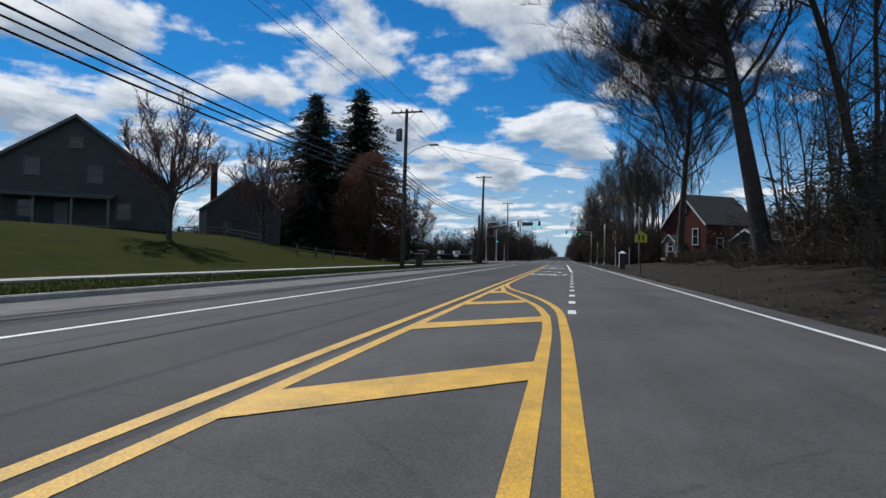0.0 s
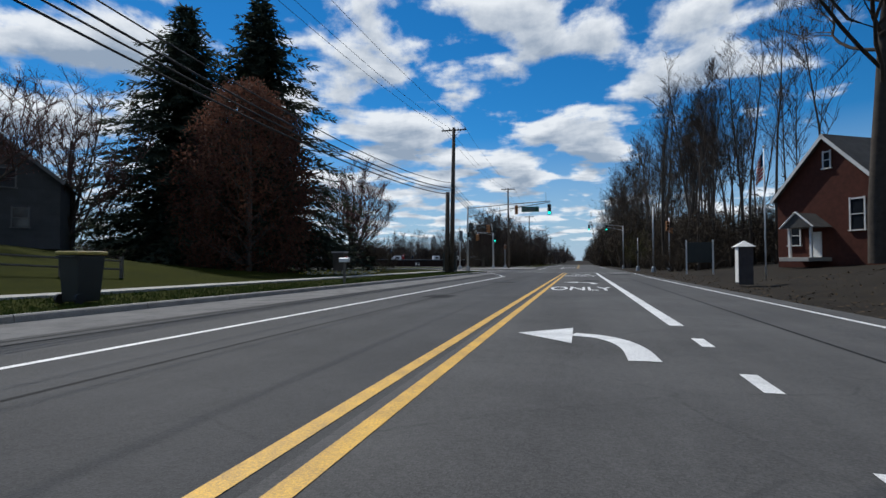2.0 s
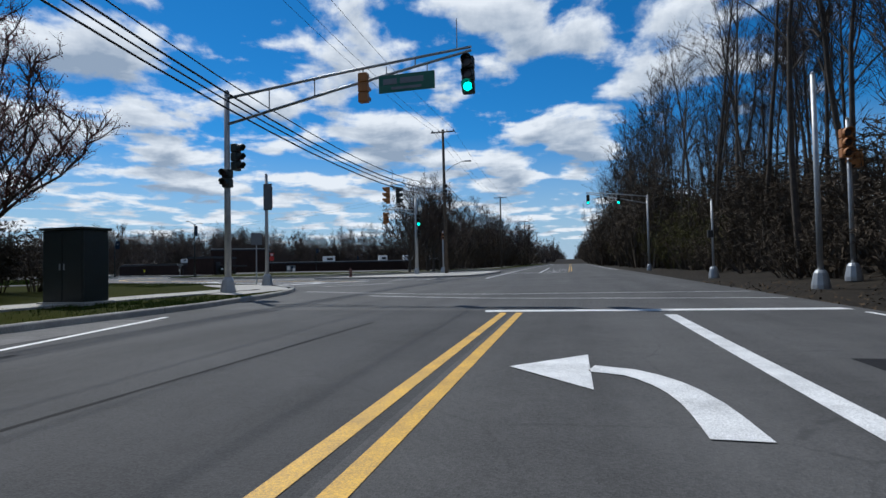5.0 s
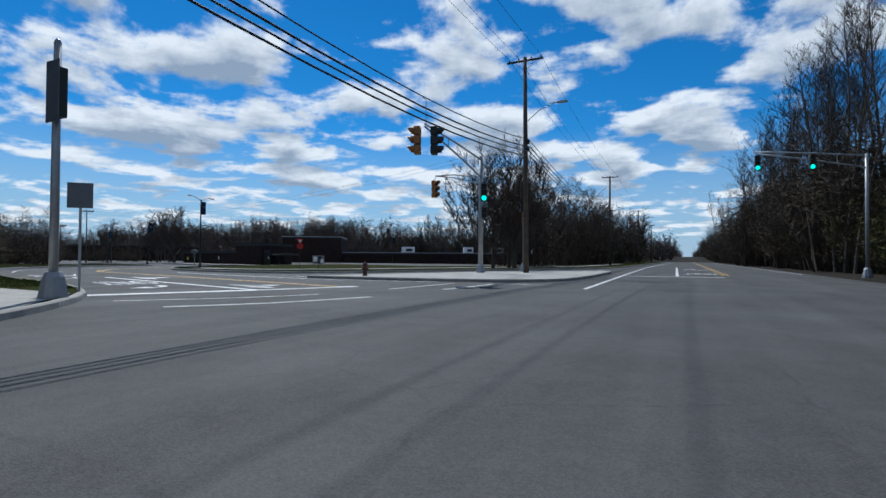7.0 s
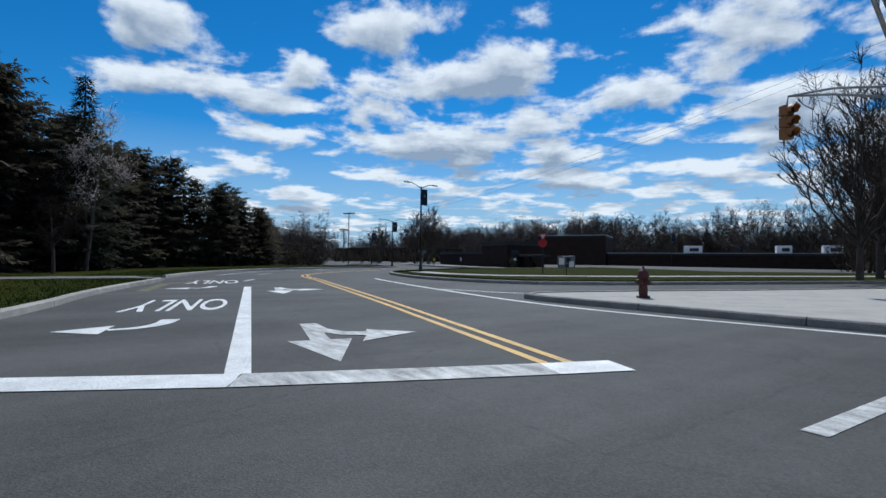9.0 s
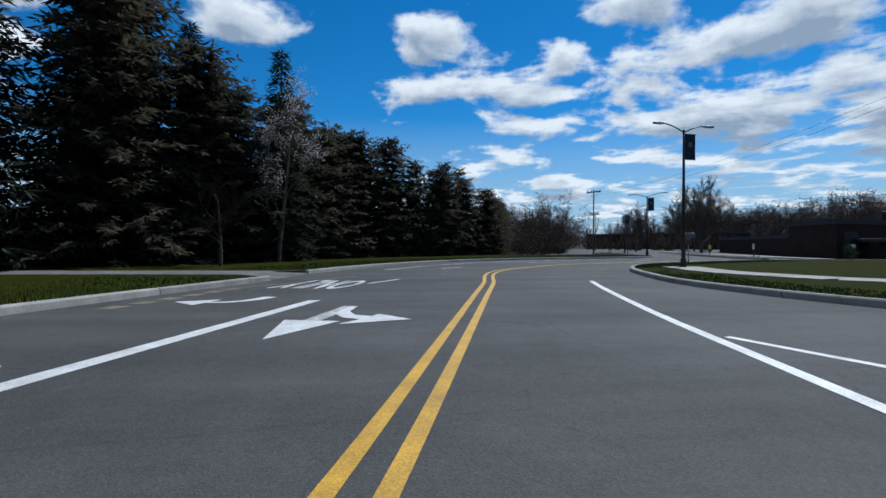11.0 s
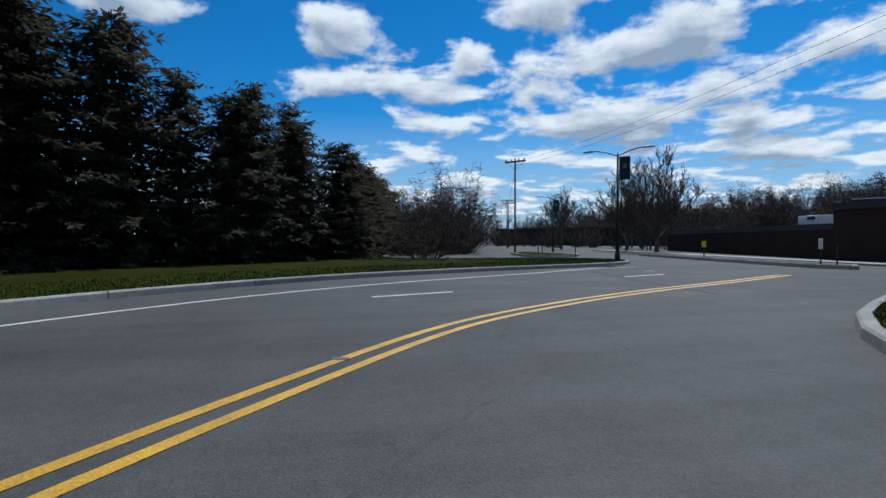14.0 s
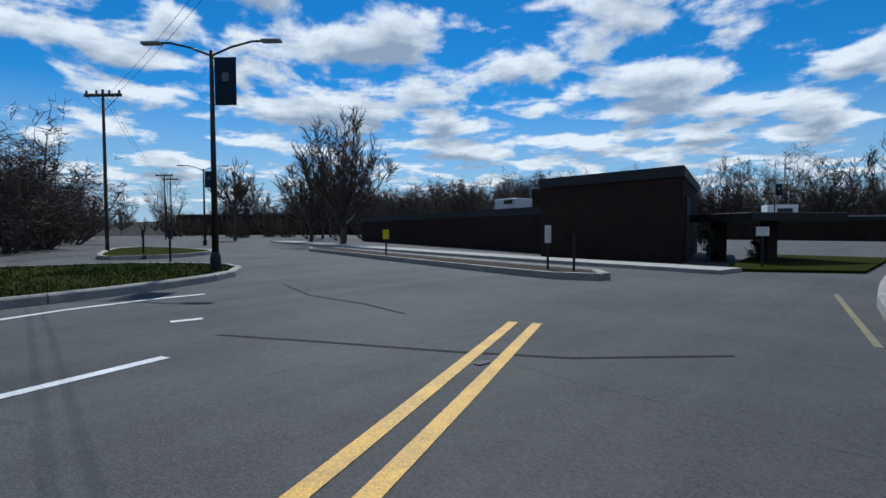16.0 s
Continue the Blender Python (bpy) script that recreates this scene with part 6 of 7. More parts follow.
post_sign("board_sign", (-22.6, 118.6, 0.12), 42, 1.15, 4, (1.0, 0.72), SIGN_BACK, "small white printed board on legs", BLACK, bars=[(-0.26, 0.05, 0.3, 0.4, SIGN_WHITE), (0.12, 0.12, 0.24, 0.3, BANNER), (0.3, -0.12, 0.25, 0.34, SIGN_WHITE), (0.05, -0.22, 0.2, 0.2, BLACK)])
post_sign("lane_sign", (-36.75, 117.7, 0.12), 60, 1.35, 4, (0.26, 0.42), TRIM_G, "grey weathered speed plate below a wide sign on a post", bars=[(-0.06, -0.06, 0.05, 0.22, BLACK), (0.05, -0.06, 0.06, 0.22, BLACK)])
t = thing("sign_plate", (-36.75, 117.7, 1.45), "wide grey sign plate above a speed plate", "sign", turn=60)
bm = bmesh.new()
box(bm, 0, -0.03, 0.14, 0.62, 0.03, 0.26, bevel=0.01)
part("plate", bm, SIGN_BACK, t)
bm = bmesh.new()
box(bm, 0, 0.0, 0.0, 0.05, 0.04, 0.5, bevel=0.008)
part("post_top", bm, ALU, t)
post_sign("parking_sign", (-47.55, 129.75, 0.12), 30, 1.05, 4, (0.15, 0.42), SIGN_WHITE, "narrow white parking sign on a median", BLACK)
post_sign("parking_post", (-46.75, 129.55, 0.12), 30, 0.85, 4, (0.05, 0.2), BLACK, "thin dark post on a median", BLACK)
post_sign("yellow_sign", (-55.6, 131.6, 0.12), 30, 0.95, 4, (0.24, 0.36), SIGN_YELLOW, "small yellow sign on a low post", BLACK)
post_sign("small_sign", (-44.0, 134.6, 0.12), 10, 1.0, 4, (0.30, 0.24), SIGN_WHITE, "small white notice on a low post", BLACK)
for p in ((-64.6, 126.1), (-66.2, 126.6), (-58.4, 125.0)):
    post_sign("thin_post", (*p, 0.1), 30, 1.0, 4, (0.06, 0.3), BLACK, "thin dark delineator post", BLACK)


def street_lamp(at, h, turn, label, banner=True, reach=1.25):
    """A tapered dark post with two curved arms, each with a flat lamp head, and a cloth banner."""
    t = thing("street_lamp", at, label, "street lamp", "campus street lamps", turn)
    bm = bmesh.new()
    tube(bm, [(0, 0, 0.3), (0, 0, h * 0.5), (0, 0, h)], [0.085, 0.065, 0.045], 10)
    part("post", bm, DARK_METAL, t, smooth=True)
    bm = bmesh.new()
    tube(bm, [(0, 0, -0.05), (0, 0, 0.35), (0, 0, 0.45)], [0.14, 0.12, 0.08], 10)
    part("base", bm, DARK_METAL, t)
    for sx in (-1, 1):
        bm = bmesh.new()
        tube(bm, [(0, 0, h - 0.12), (sx * reach * 0.4, 0, h + 0.08), (sx * reach * 0.8, 0, h + 0.20), (sx * reach, 0, h + 0.20)], 0.026, 8)
        arm = part("arm", bm, DARK_METAL, t, smooth=True)
        bm = bmesh.new()
        box(bm, sx * (reach + 0.2), 0, h + 0.20, 0.48, 0.17, 0.08, bevel=0.03)
        part("lamp_head", bm, ALU, arm)
    if banner:
        bm = bmesh.new()
        box(bm, 0.33, 0, h - 0.72, 0.52, 0.015, 1.12)
        b = part("banner", bm, BANNER, t, "dark blue cloth banner")
        bm = bmesh.new()
        box(bm, 0.33, -0.012, h - 0.62, 0.16, 0.008, 0.2)
        part("emblem", bm, SIGN_BACK, b, "plain grey emblem shape")
        for z in (h - 0.17, h - 1.27):
            bm = bmesh.new()
            tube(bm, [(0, 0, z), (0.6, 0, z)], 0.014, 6)
            part("banner_rod", bm, DARK_METAL, t)
    return t


LAMP = "dark steel two-armed street lamp with banner"
street_lamp((-32.0, 114.5, 0.12), 5.9, 100, LAMP + " on a grass island", reach=1.1)
street_lamp((-53.4, 124.3, 0.12), 5.2, 40, LAMP + " on a grass point")
street_lamp((-76.5, 133.5, 0.0), 5.2, 50, LAMP)
street_lamp((-51.0, 177.4, -2.5), 8.0, 20, LAMP + " behind a building")
street_lamp((-54.0, 208.0, -2.5), 6.6, 20, LAMP + " far off")
utility_pole((-68.5, 125.8, 0.1), 7.4, slim=0.45, turn=40, label="slim wooden utility pole on a parking strip")
utility_pole((-100, 139, 0.1), 7.0, slim=0.45, turn=50, label="slim wooden utility pole far off")
utility_pole((-104, 141, 0.1), 7.0, slim=0.45, turn=50, label="slim wooden utility pole far off")

t = thing("fire_hydrant", (-10.11, 107.28, 0.12), "dark red iron fire hydrant on concrete paving", "hydrant")
bm = bmesh.new()
tube(bm, [(0, 0, 0), (0, 0, 0.05), (0, 0, 0.06), (0, 0, 0.5), (0, 0, 0.52), (0, 0, 0.56), (0, 0, 0.68), (0, 0, 0.75)], [0.17, 0.17, 0.11, 0.105, 0.15, 0.15, 0.11, 0.04], 14)
part("barrel", bm, HYDRANT, t, smooth=False)
for a in (0, 90, 180, 270):
    bm = bmesh.new()
    r = 0.065 if a != 270 else 0.085
    v = Vector((math.cos(radians(a)), math.sin(radians(a)), 0))
    tube(bm, [v * 0.09 + Vector((0, 0, 0.4)), v * 0.17 + Vector((0, 0, 0.4)), v * 0.2 + Vector((0, 0, 0.4))], [r, r, r * 0.7], 10)
    part("nozzle_cap", bm, HYDRANT, t)
bm = bmesh.new()
tube(bm, [(0, 0, 0.74), (0, 0, 0.8)], 0.03, 5)
part("operating_nut", bm, HYDRANT, t)

t = thing("wheeled_bin", (-3.3, 32.42, 0.12), "dark wheeled bin with a yellowish lid on the verge", "bin")
bm = bmesh.new()
vs = box(bm, 0, 0, 0.62, 0.66, 0.74, 1.14, bevel=0.04)
for v in bm.verts:
    f = 0.78 + 0.22 * v.co.z / 1.2
    v.co.x *= f
    v.co.y *= f
part("body", bm, BIN, t)
bm = bmesh.new()
box(bm, 0, 0, 1.24, 0.74, 0.82, 0.09, bevel=0.03)
part("lid", bm, BIN_LID, t)
bm = bmesh.new()
tube(bm, [(-0.28, -0.43, 1.15), (0.28, -0.43, 1.15)], 0.02, 8)
part("handle", bm, BIN, t)
for sx in (-1, 1):
    bm = bmesh.new()
    tube(bm, [(sx * 0.27, -0.30, 0.13), (sx * 0.34, -0.30, 0.13)], 0.13, 14)
    part("wheel", bm, BLACK, t)

t = thing("signal_cabinet", (-5.7, 78.6, 0.12), "grey-green steel control cabinet beside a pole", "cabinet")
bm = bmesh.new()
box(bm, 0, 0, 1.1, 1.5, 0.8, 2.1, bevel=0.03)
part("body", bm, DARK_METAL, t)
bm = bmesh.new()
box(bm, 0, 0, 2.19, 1.62, 0.92, 0.08, bevel=0.02)
part("roof", bm, DARK_METAL, t)
for sx in (-1, 1):
    bm = bmesh.new()
    box(bm, sx * 0.36, -0.41, 1.1, 0.68, 0.02, 1.9, bevel=0.005)
    d = part("door", bm, DARK_METAL, t)
    bm = bmesh.new()
    box(bm, sx * 0.08, -0.43, 1.1, 0.03, 0.04, 0.18, bevel=0.008)
    part("handle", bm, ALU, d)
bm = bmesh.new()
box(bm, 0, 0, 0.03, 1.7, 1.0, 0.14, bevel=0.02)
part("plinth", bm, CONCRETE, t)


def mailbox(at, turn):
    t = thing("mailbox", at, "small grey mailbox on a wooden post", "mailbox", turn=turn)
    bm = bmesh.new()
    box(bm, 0, 0, 0.5, 0.1, 0.1, 1.05, bevel=0.01)
    part("post", bm, FENCE_W, t)
    bm = bmesh.new()
    n = 8
    ring = [(-0.1, 0.0), (0.1, 0.0)] + [(0.1 * math.cos(math.pi * k / n), 0.12 + 0.1 * math.sin(math.pi * k / n)) for k in range(n + 1)]
    f = bm.faces.new([bm.verts.new((x, -0.25, 1.03 + z)) for x, z in ring])
    r = bmesh.ops.extrude_face_region(bm, geom=[f])
    bmesh.ops.translate(bm, vec=(0, 0.5, 0), verts=[v for v in r["geom"] if isinstance(v, bmesh.types.BMVert)])
    part("box", bm, WHITE_METAL, t)
    bm = bmesh.new()
    box(bm, 0.11, -0.05, 1.2, 0.01, 0.03, 0.2)
    part("flag", bm, SIGN_RED, t)


mailbox((-2.6, 45.5, 0.12), 90)
t = thing("brick_pillar", (16.18, 49.86, 0.1), "dark pillar with its sunlit side painted white and a peaked cap", "pillar")
bm = bmesh.new()
box(bm, 0, 0, 0.85, 0.62, 0.62, 1.8, bevel=0.01)
part("shaft", bm, PIER, t)
# white sheet on the left side puts the sunlit face into the colour
bm = bmesh.new()
box(bm, -0.315, -0.05, 0.9, 0.03, 0.5, 1.7)
part("sunlit_face", bm, TRIM_W, t)
bm = bmesh.new()
v = [bm.verts.new(p) for p in ((-0.42, -0.42, 1.75), (0.42, -0.42, 1.75), (0.42, 0.42, 1.75), (-0.42, 0.42, 1.75), (0, 0, 2.05))]
for k in range(4):
    bm.faces.new((v[k], v[(k + 1) % 4], v[4]))
bm.faces.new(v[3::-1])
part("cap", bm, TRIM_W, t)
t = thing("flagpole", (18.7, 55.0, 0.2), "slim pale flagpole before a brick house", "flagpole")
bm = bmesh.new()
tube(bm, [(0, 0, 0), (0, 0, 3.5), (0, 0, 7.4)], [0.05, 0.04, 0.025], 8)
part("pole", bm, WHITE_METAL, t, smooth=True)
bm = bmesh.new()
bmesh.ops.create_icosphere(bm, subdivisions=2, radius=0.08, matrix=Matrix.Translation((0, 0, 7.45)))
part("finial", bm, WHITE_METAL, t)
bm = bmesh.new()
n, rows_f = 10, 14
grid = [[bm.verts.new((-0.06 - 0.42 * i / n * (0.55 + 0.45 * j / rows_f), 0.09 * math.sin(i * 1.9 + j * 0.35) * i / n, 7.1 - 1.5 * j / rows_f - 0.5 * (i / n) ** 1.3)) for i in range(n + 1)] for j in range(rows_f + 1)]
cells = [[bm.faces.new((grid[j][i], grid[j][i + 1], grid[j + 1][i + 1], grid[j + 1][i])) for i in range(n)] for j in range(rows_f)]
for j in range(rows_f):
    for i in range(n):
        cells[j][i].material_index = 2 if j < 7 and i < 4 else j % 2
flag = part("flag", bm, SIGN_RED, t, "striped red and white flag hanging limp", smooth=True)
flag.data.materials.append(SIGN_WHITE)
flag.data.materials.append(BANNER)
t = thing("notice_board", (18.3, 69.5, 0.2), "dark notice board between two white posts", "notice board", turn=-15)
bm = bmesh.new()
box(bm, 0, 0, 1.75, 1.9, 0.08, 1.7, bevel=0.01)
part("panel", bm, DARK_METAL, t)
for sx in (-1, 1):
    bm = bmesh.new()
    box(bm, sx * 1.0, 0, 1.35, 0.12, 0.12, 2.9, bevel=0.01)
    part("post", bm, TRIM_W, t)


def rail_fence(a, b, n, zfun, label="weathered split-rail fence on the lawn"):
    t = tagged(new("rail_fence"), label, "fence")
    a, b = Vector(a), Vector(b)
    pts = [a.lerp(b, k / n) for k in range(n + 1)]
    for p in pts:
        bm = bmesh.new()
        z = zfun(p.x, p.y)
        box(bm, p.x, p.y, z + 0.5, 0.13, 0.13, 1.1, bevel=0.015)
        part("post", bm, FENCE_W, t)
    for p, q in zip(pts, pts[1:]):
        for h in (0.45, 0.85):
            bm = bmesh.new()
            tube(bm, [(p.x, p.y, zfun(p.x, p.y) + h), (q.x, q.y, zfun(q.x, q.y) + h)], 0.05, 6)
            part("rail", bm, FENCE_W, t)


rail_fence((-16, 33), (-12.5, 42), 4, lawn_height)
rail_fence((-22, 36), (-34, 38), 5, lawn_height)
t = thing("stone_pier", (-11.6, 63.0, 0.15), "low stone pier in a flower bed", "pier")
bm = bmesh.new()
box(bm, 0, 0, 0.9, 1.0, 0.7, 1.9, bevel=0.03)
part("shaft", bm, POLE_WOOD, t)
bm = bmesh.new()
box(bm, 0, 0, 1.9, 1.2, 0.9, 0.14, bevel=0.02)
part("cap", bm, CONCRETE, t)
rf = random.Random(9)
bed = [Vector((rf.uniform(-13.5, -8.6), rf.uniform(59, 66), rf.uniform(0.2, 0.42))) for _ in range(420)]
for mt, lab, cut in ((FLOWER, "white spring flowers in a bed", 0), (FLOWER_Y, "yellow daffodils in a bed", 1)):
    q = leaves_mesh("flower_bed", rf, bed[cut::2], 0.06, 2, 0.06, mt, None)
    tagged(q, lab, "flowers", "", "stuff")


# ---- houses ----
def house(name, at, turn, w, d, wall_h, roof_h, walls, label, windows, chimney=None, wall_kind="clapboard", porch=False, trim=None):
    """A gabled house: its gable wall faces its own -y. Overhanging roof, framed windows, boarded walls."""
    t = thing(name, at, label, "house", turn=turn)
    trim = trim or TRIM_W
    bm = bmesh.new()
    prof = [(-w / 2, -0.6), (w / 2, -0.6), (w / 2, wall_h), (0, wall_h + roof_h), (-w / 2, wall_h)]
    f = bm.faces.new([bm.verts.new((x, -d / 2, z)) for x, z in prof])
    r = bmesh.ops.extrude_face_region(bm, geom=[f])
    bmesh.ops.translate(bm, vec=(0, d, 0), verts=[v for v in r["geom"] if isinstance(v, bmesh.types.BMVert)])
    wall = part("wall", bm, walls, t)
    slope = math.hypot(w / 2, roof_h)
    for sx in (-1, 1):
        bm = bmesh.new()
        ux, uz = sx * (w / 2) / slope, -roof_h / slope
        a = Vector((0, 0, wall_h + roof_h + 0.16))
        b = a + Vector((ux, 0, uz)) * (slope + 0.5)
        nrm = Vector((-uz * sx, 0, ux * sx)) * 0.16
        q = [a, b, b - nrm, a - nrm]
        fr = bm.faces.new([bm.verts.new((v.x, -d / 2 - 0.4, v.z)) for v in q])
        r = bmesh.ops.extrude_face_region(bm, geom=[fr])
        bmesh.ops.translate(bm, vec=(0, d + 0.8, 0), verts=[v for v in r["geom"] if isinstance(v, bmesh.types.BMVert)])
        part("roof", bm, SHINGLE, t)
        bm = bmesh.new()
        q = [a - nrm * 0.2, b - nrm * 0.2, b - nrm * 1.6, a - nrm * 1.6]
        fr = bm.faces.new([bm.verts.new((v.x, -d / 2 - 0.44, v.z)) for v in q])
        r = bmesh.ops.extrude_face_region(bm, geom=[fr])
        bmesh.ops.translate(bm, vec=(0, 0.035, 0), verts=[v for v in r["geom"] if isinstance(v, bmesh.types.BMVert)])
        part("rake_board", bm, trim, t)
    if wall_kind == "clapboard":
        k = 0
        z = 0.0
        while z < wall_h + roof_h - 0.4:
            ww = w if z < wall_h else w * (1 - (z - wall_h) / roof_h) - 0.1
            bm = bmesh.new()
            box(bm, 0, -d / 2 - 0.012, z + 0.12, ww - 0.02, 0.03, 0.2)
            part("board", bm, walls, wall)
            z += 0.24
    for (x, z, ww, hh, side) in windows:
        if side == "front":
            m = pose(x, -d / 2 - 0.03, z)
        else:
            m = pose(-w / 2 - 0.03 if side == "left" else w / 2 + 0.03, x, z, 0, 0, -90 if side == "left" else 90)
        bm = bmesh.new()
        for bx, bz, sx, sz in ((-ww / 2, 0, 0.1, hh + 0.2), (ww / 2, 0, 0.1, hh + 0.2), (0, hh / 2, ww, 0.1), (0, 0, ww, 0.06)):
            box(bm, bx, -0.03, bz, sx, 0.07, sz, m)
        win = part("window", bm, trim, t)
        bm = bmesh.new()
        box(bm, 0, -0.05, -hh / 2 - 0.04, ww + 0.24, 0.14, 0.08, m)
        part("sill", bm, trim, win)
        for pz in (-hh / 4, hh / 4):
            bm = bmesh.new()
            box(bm, 0, 0.0, pz, ww - 0.1, 0.03, hh / 2 - 0.08, m)
            part("pane", bm, GLASS, win)
    if chimney:
        bm = bmesh.new()
        box(bm, chimney[0], chimney[1], wall_h + roof_h * 0.6 + 1.0, 0.8, 0.6, roof_h * 0.8 + 2.2, bevel=0.01)
        box(bm, chimney[0], chimney[1], wall_h + roof_h + 2.15, 0.95, 0.75, 0.15, bevel=0.01)
        part("chimney", bm, BRICK_D, t)
    if porch:
        for sx in (-1, 1):
            bm = bmesh.new()
            box(bm, porch[0] + sx * 0.85, -d / 2 - 1.5, 1.2, 0.16, 0.16, 2.4, bevel=0.01)
            part("porch_post", bm, TRIM_W, t)
        bm = bmesh.new()
        g = [(-1.3, 2.4), (1.3, 2.4), (0, 3.5)]
        f = bm.faces.new([bm.verts.new((porch[0] + x, -d / 2 - 1.9, z)) for x, z in g])
        r = bmesh.ops.extrude_face_region(bm, geom=[f])
        bmesh.ops.translate(bm, vec=(0, 1.9, 0), verts=[v for v in r["geom"] if isinstance(v, bmesh.types.BMVert)])
        part("porch_roof", bm, SHINGLE, t)
        for sx in (-1, 1):
            bm = bmesh.new()
            tube(bm, [(porch[0] + sx * 1.36, -d / 2 - 1.93, 2.38), (porch[0], -d / 2 - 1.93, 3.55)], 0.07, 4)
            part("porch_trim", bm, TRIM_W, t)
        bm = bmesh.new()
        box(bm, porch[0], -d / 2 - 0.03, 1.05, 0.95, 0.06, 2.1)
        part("door", bm, TRIM_W, t, "white panelled front door")
        bm = bmesh.new()
        box(bm, porch[0], -d / 2 - 1.1, 0.02, 2.4, 2.2, 0.3, bevel=0.02)
        part("porch_step", bm, CONCRETE, t)
    return t


house("brick_house", (30.0, 68.5, 1.3), -60, 8.2, 8.5, 5.0, 4.2, BRICK_R, "red brick house with white trim and a gabled porch",
      [(2.2, 3.2, 1.0, 2.2, "front"), (0.1, 7.4, 0.55, 1.2, "front"), (-2.6, 1.9, 1.0, 1.5, "front"), (-2, 2.2, 1.1, 1.6, "right"), (2, 2.2, 1.1, 1.6, "right")], wall_kind="brick", porch=(-0.9,))
house("annex", (34.9, 62.2, 1.3), -60, 4.4, 5.0, 2.7, 1.3, SIDING, "grey boarded annex with white trim beside a brick house", [(0, 1.5, 2.4, 1.5, "front")])
t = house("grey_house", (-37.0, 29.0, 3.1), 38, 13.5, 11, 5.2, 5.0, SIDING, "grey clapboard house with a broad gable on a lawn",
      [(-3.2, 5.4, 1.1, 1.5, "front"), (1.5, 5.0, 1.1, 1.5, "front"), (-3.6, 1.7, 1.1, 1.5, "front"), (3.8, 1.7, 1.1, 1.5, "front"), (0, 7.8, 0.9, 0.9, "front")], trim=TRIM_G)
bm = bmesh.new()
q = [(-5.6, -5.52, 3.25), (3.2, -5.52, 3.25), (3.2, -8.0, 2.75), (-5.6, -8.0, 2.75)]
f = bm.faces.new([bm.verts.new(p) for p in q])
r = bmesh.ops.extrude_face_region(bm, geom=[f])
bmesh.ops.translate(bm, vec=(0, 0, -0.16), verts=[v for v in r["geom"] if isinstance(v, bmesh.types.BMVert)])
part("porch_roof", bm, SHINGLE, t)
for x in (-5.3, -2.5, 0.2, 2.9):
    bm = bmesh.new()
    box(bm, x, -7.7, 1.25, 0.18, 0.18, 2.9, bevel=0.015)
    part("porch_post", bm, TRIM_G, t)
bm = bmesh.new()
box(bm, -1.2, -6.8, 0.0, 8.9, 2.5, 0.5, bevel=0.03)
part("porch_deck", bm, FENCE_W, t)
bm = bmesh.new()
box(bm, -1.0, -5.55, 1.3, 1.0, 0.08, 2.1, bevel=0.01)
part("door", bm, TRIM_G, t, "panelled grey front door")
house("grey_house", (-36.0, 52.0, 2.8), 45, 9.5, 9, 4.6, 4.0, SIDING, "grey clapboard house with a brick chimney among trees",
      [(1.6, 4.6, 1.0, 1.4, "front"), (-2.2, 1.7, 1.0, 1.4, "front"), (2.4, 1.7, 1.0, 1.4, "front")], chimney=(-3.4, 0.0), trim=TRIM_G)


# ---- campus buildings ----
def flat_block(t, name, corners, z0, z1, mat, coping=False):
    """Brick walls on a plan, with a fascia band and a flat roof behind a low parapet."""
    bm = bmesh.new()
    f = bm.faces.new([bm.verts.new((x, y, z0)) for x, y in corners])
    r = bmesh.ops.extrude_face_region(bm, geom=[f])
    bmesh.ops.translate(bm, vec=(0, 0, z1 - z0), verts=[v for v in r["geom"] if isinstance(v, bmesh.types.BMVert)])
    w = part(name, bm, mat, t)
    c = sum((Vector(p) for p in corners), Vector((0, 0))) / len(corners)
    bm = bmesh.new()
    ring = [Vector(p) + (Vector(p) - c).normalized() * 0.09 for p in corners]
    f = bm.faces.new([bm.verts.new((p.x, p.y, z1 - 0.28)) for p in ring])
    r = bmesh.ops.extrude_face_region(bm, geom=[f])
    bmesh.ops.translate(bm, vec=(0, 0, 0.34), verts=[v for v in r["geom"] if isinstance(v, bmesh.types.BMVert)])
    part("fascia", bm, FASCIA, t)
    if coping:
        bm = bmesh.new()
        f = bm.faces.new([bm.verts.new((p.x, p.y, z1 + 0.07)) for p in ring])
        r = bmesh.ops.extrude_face_region(bm, geom=[f])
        bmesh.ops.translate(bm, vec=(0, 0, 0.13), verts=[v for v in r["geom"] if isinstance(v, bmesh.types.BMVert)])
        part("coping", bm, ALU, t, "bright metal roof edge")
    return w


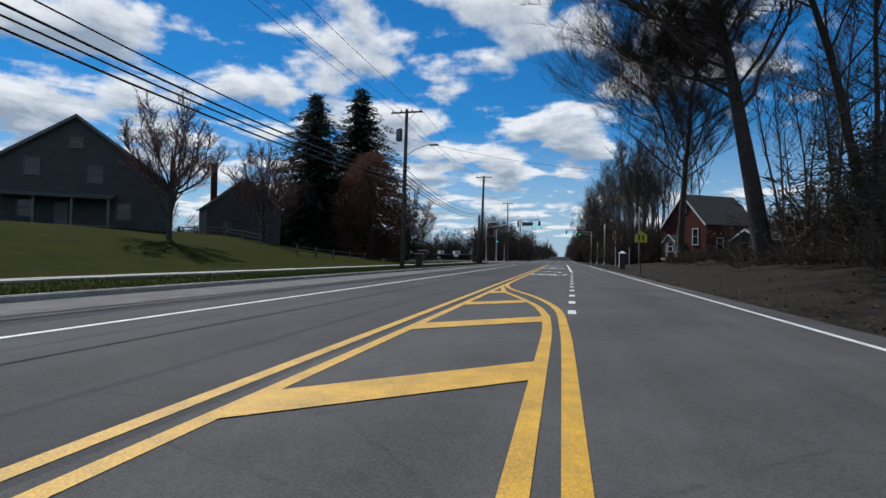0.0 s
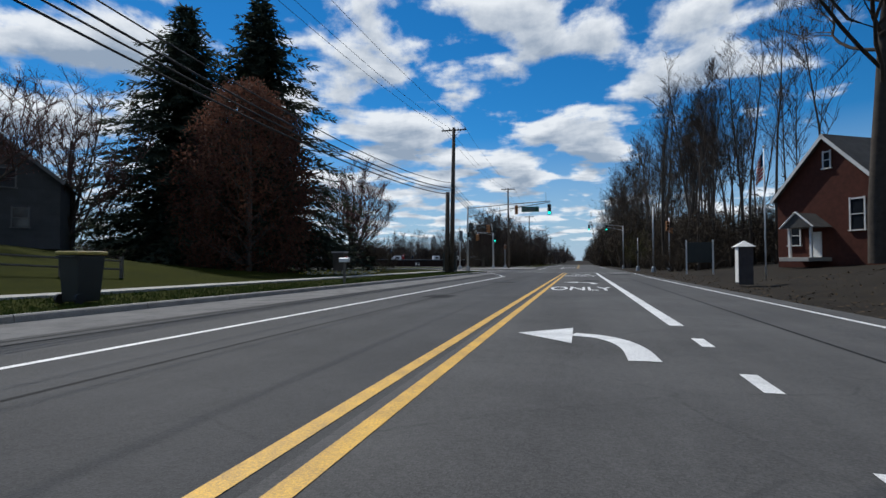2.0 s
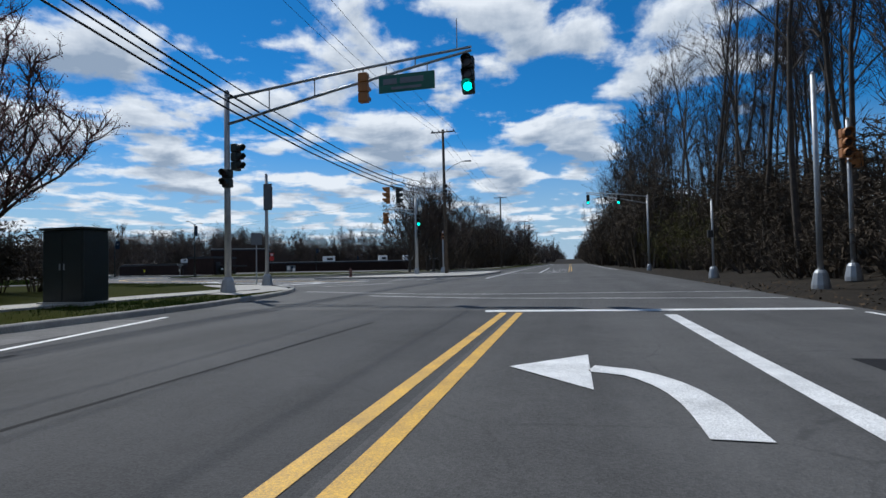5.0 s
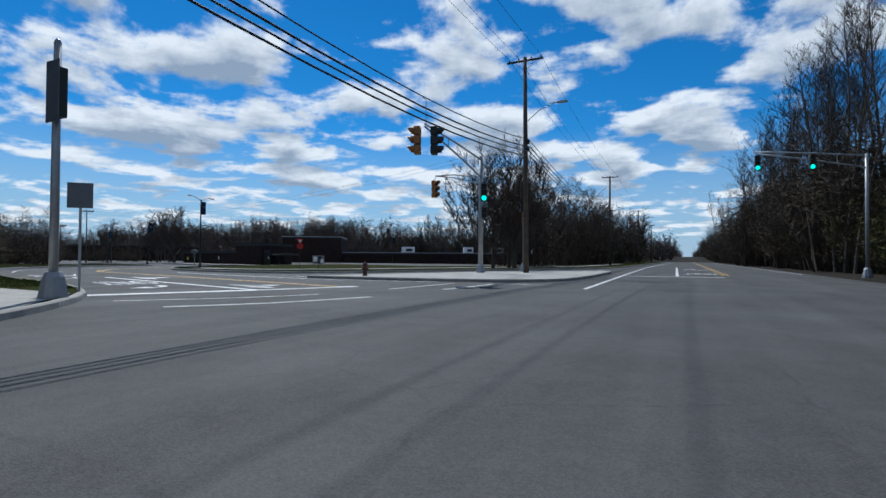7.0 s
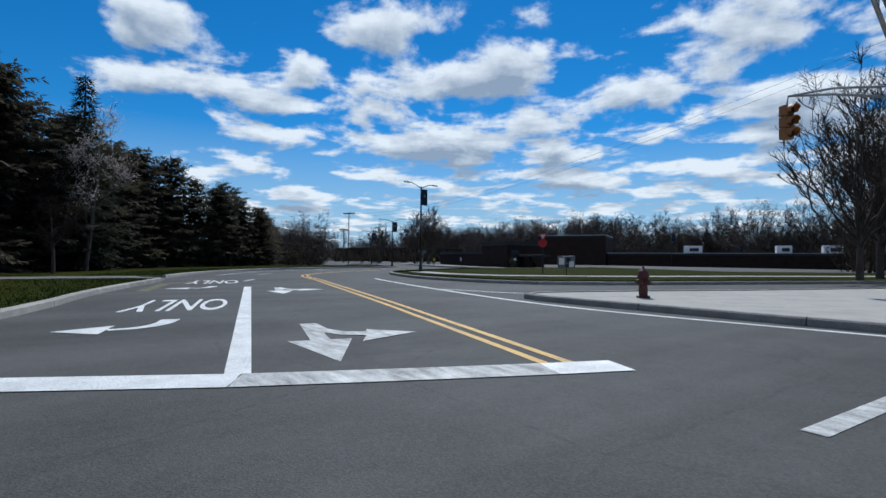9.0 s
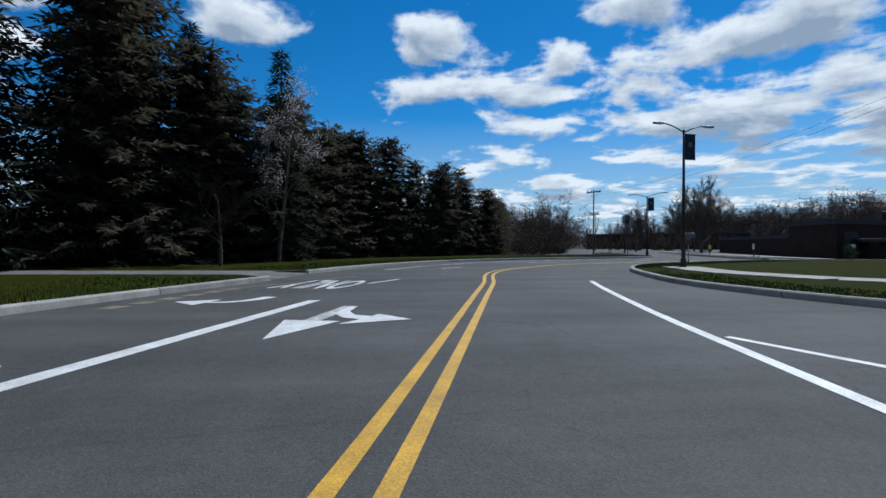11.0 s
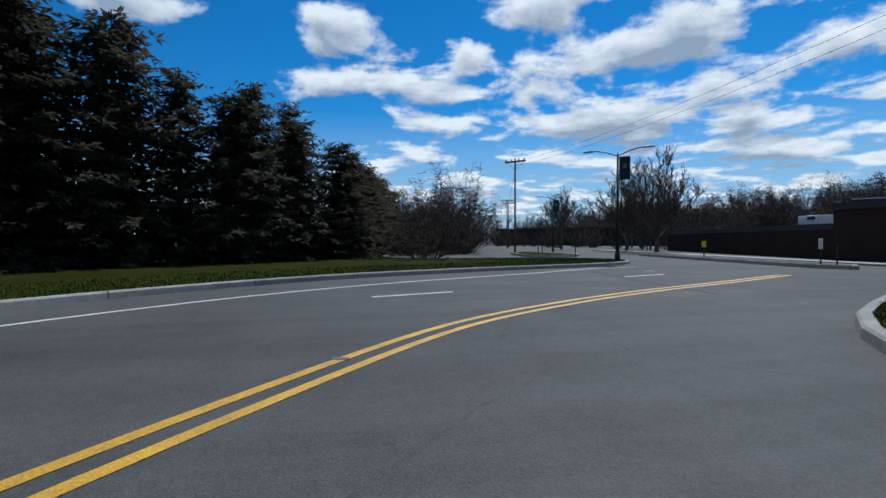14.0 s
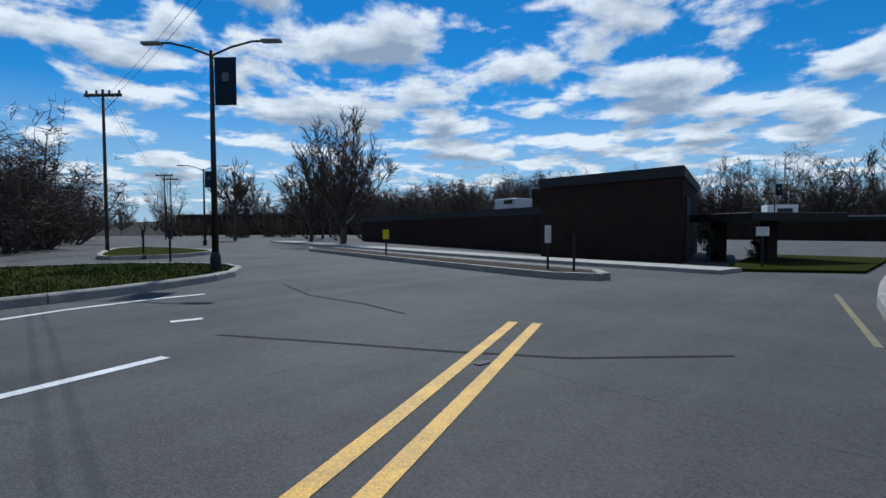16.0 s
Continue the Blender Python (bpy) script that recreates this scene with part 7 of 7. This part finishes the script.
t = tagged(new("campus_building"), "low dark brown brick building with a flat-roofed block", "building")
flat_block(t, "wall", [(-51.8, 136.3), (-46.3, 135.5), (-48.2, 143.6), (-53.6, 144.8)], -0.1, 2.95, BRICK_D)
flat_block(t, "wall", [(-52.0, 137.9), (-77.4, 147.7), (-75.2, 155.0), (-53.5, 146.6)], -0.1, 2.0, BRICK_D)
bm = bmesh.new()
box(bm, -0.6, 0, 1.05, 1.5, 0.08, 2.1, pose(-46.75, 137.6, 0, 0, 0, 103))
part("door", bm, FASCIA, t)
ENTRY = thing("entrance_canopy", (-45.6, 138.2, 0.0), "dark covered walk on brick pillars beside the building", "canopy", turn=-36)
for px, py in ((0.35, -0.75), (1.55, 0.0)):
    bm = bmesh.new()
    box(bm, px, py, 0.65, 0.34, 0.34, 1.3, bevel=0.01)
    part("pillar", bm, BRICK_D, ENTRY)
bm = bmesh.new()
box(bm, 0.4, 0.5, 1.42, 3.6, 3.4, 0.26, bevel=0.02)
part("roof", bm, FASCIA, ENTRY)
t = thing("roof_unit", (-58.2, 143.6, 2.2), "white metal air-conditioning unit on a flat roof", "roof unit", turn=-21)
bm = bmesh.new()
box(bm, 0, 0, 0.3, 2.1, 1.2, 0.6, bevel=0.03)
part("casing", bm, WHITE_METAL, t)
bm = bmesh.new()
box(bm, 0.4, -0.62, 0.4, 0.8, 0.04, 0.22)
part("grille", bm, BLACK, t)
t = tagged(new("campus_building"), "long low dark brick building with a taller block", "building")
flat_block(t, "wall", [(-72, 167), (-61.5, 173.5), (-67, 183), (-78, 176)], -2.5, 5.4, BRICK_D, True)
flat_block(t, "wall", [(-61.4, 174), (-22, 197), (-26, 206), (-66.0, 184)], -2.5, 2.1, BRICK_D, True)
flat_block(t, "wall", [(-72.2, 167.4), (-88, 158.5), (-93, 167), (-78, 176)], -2.5, 2.1, BRICK_D, True)
for p, s in (((-52, 186, 2.1), 3.0), ((-40, 193, 2.1), 2.2), ((-34, 196, 2.1), 2.6), ((-28, 200, 2.1), 2.0)):
    u = thing("roof_unit", p, "white metal air-conditioning unit on a flat roof", "roof unit", turn=30)
    bm = bmesh.new()
    box(bm, 0, 0, 0.75, s, 1.8, 1.5, bevel=0.04)
    part("casing", bm, WHITE_METAL, u)
    bm = bmesh.new()
    box(bm, 0.2, -0.92, 0.8, s * 0.5, 0.04, 0.6)
    part("grille", bm, BLACK, u)
t = tagged(new("campus_building"), "long low building far down the road", "building")
flat_block(t, "wall", [(-150, 158), (-118, 176), (-124, 188), (-156, 170)], -0.5, 4.0, BRICK_D)
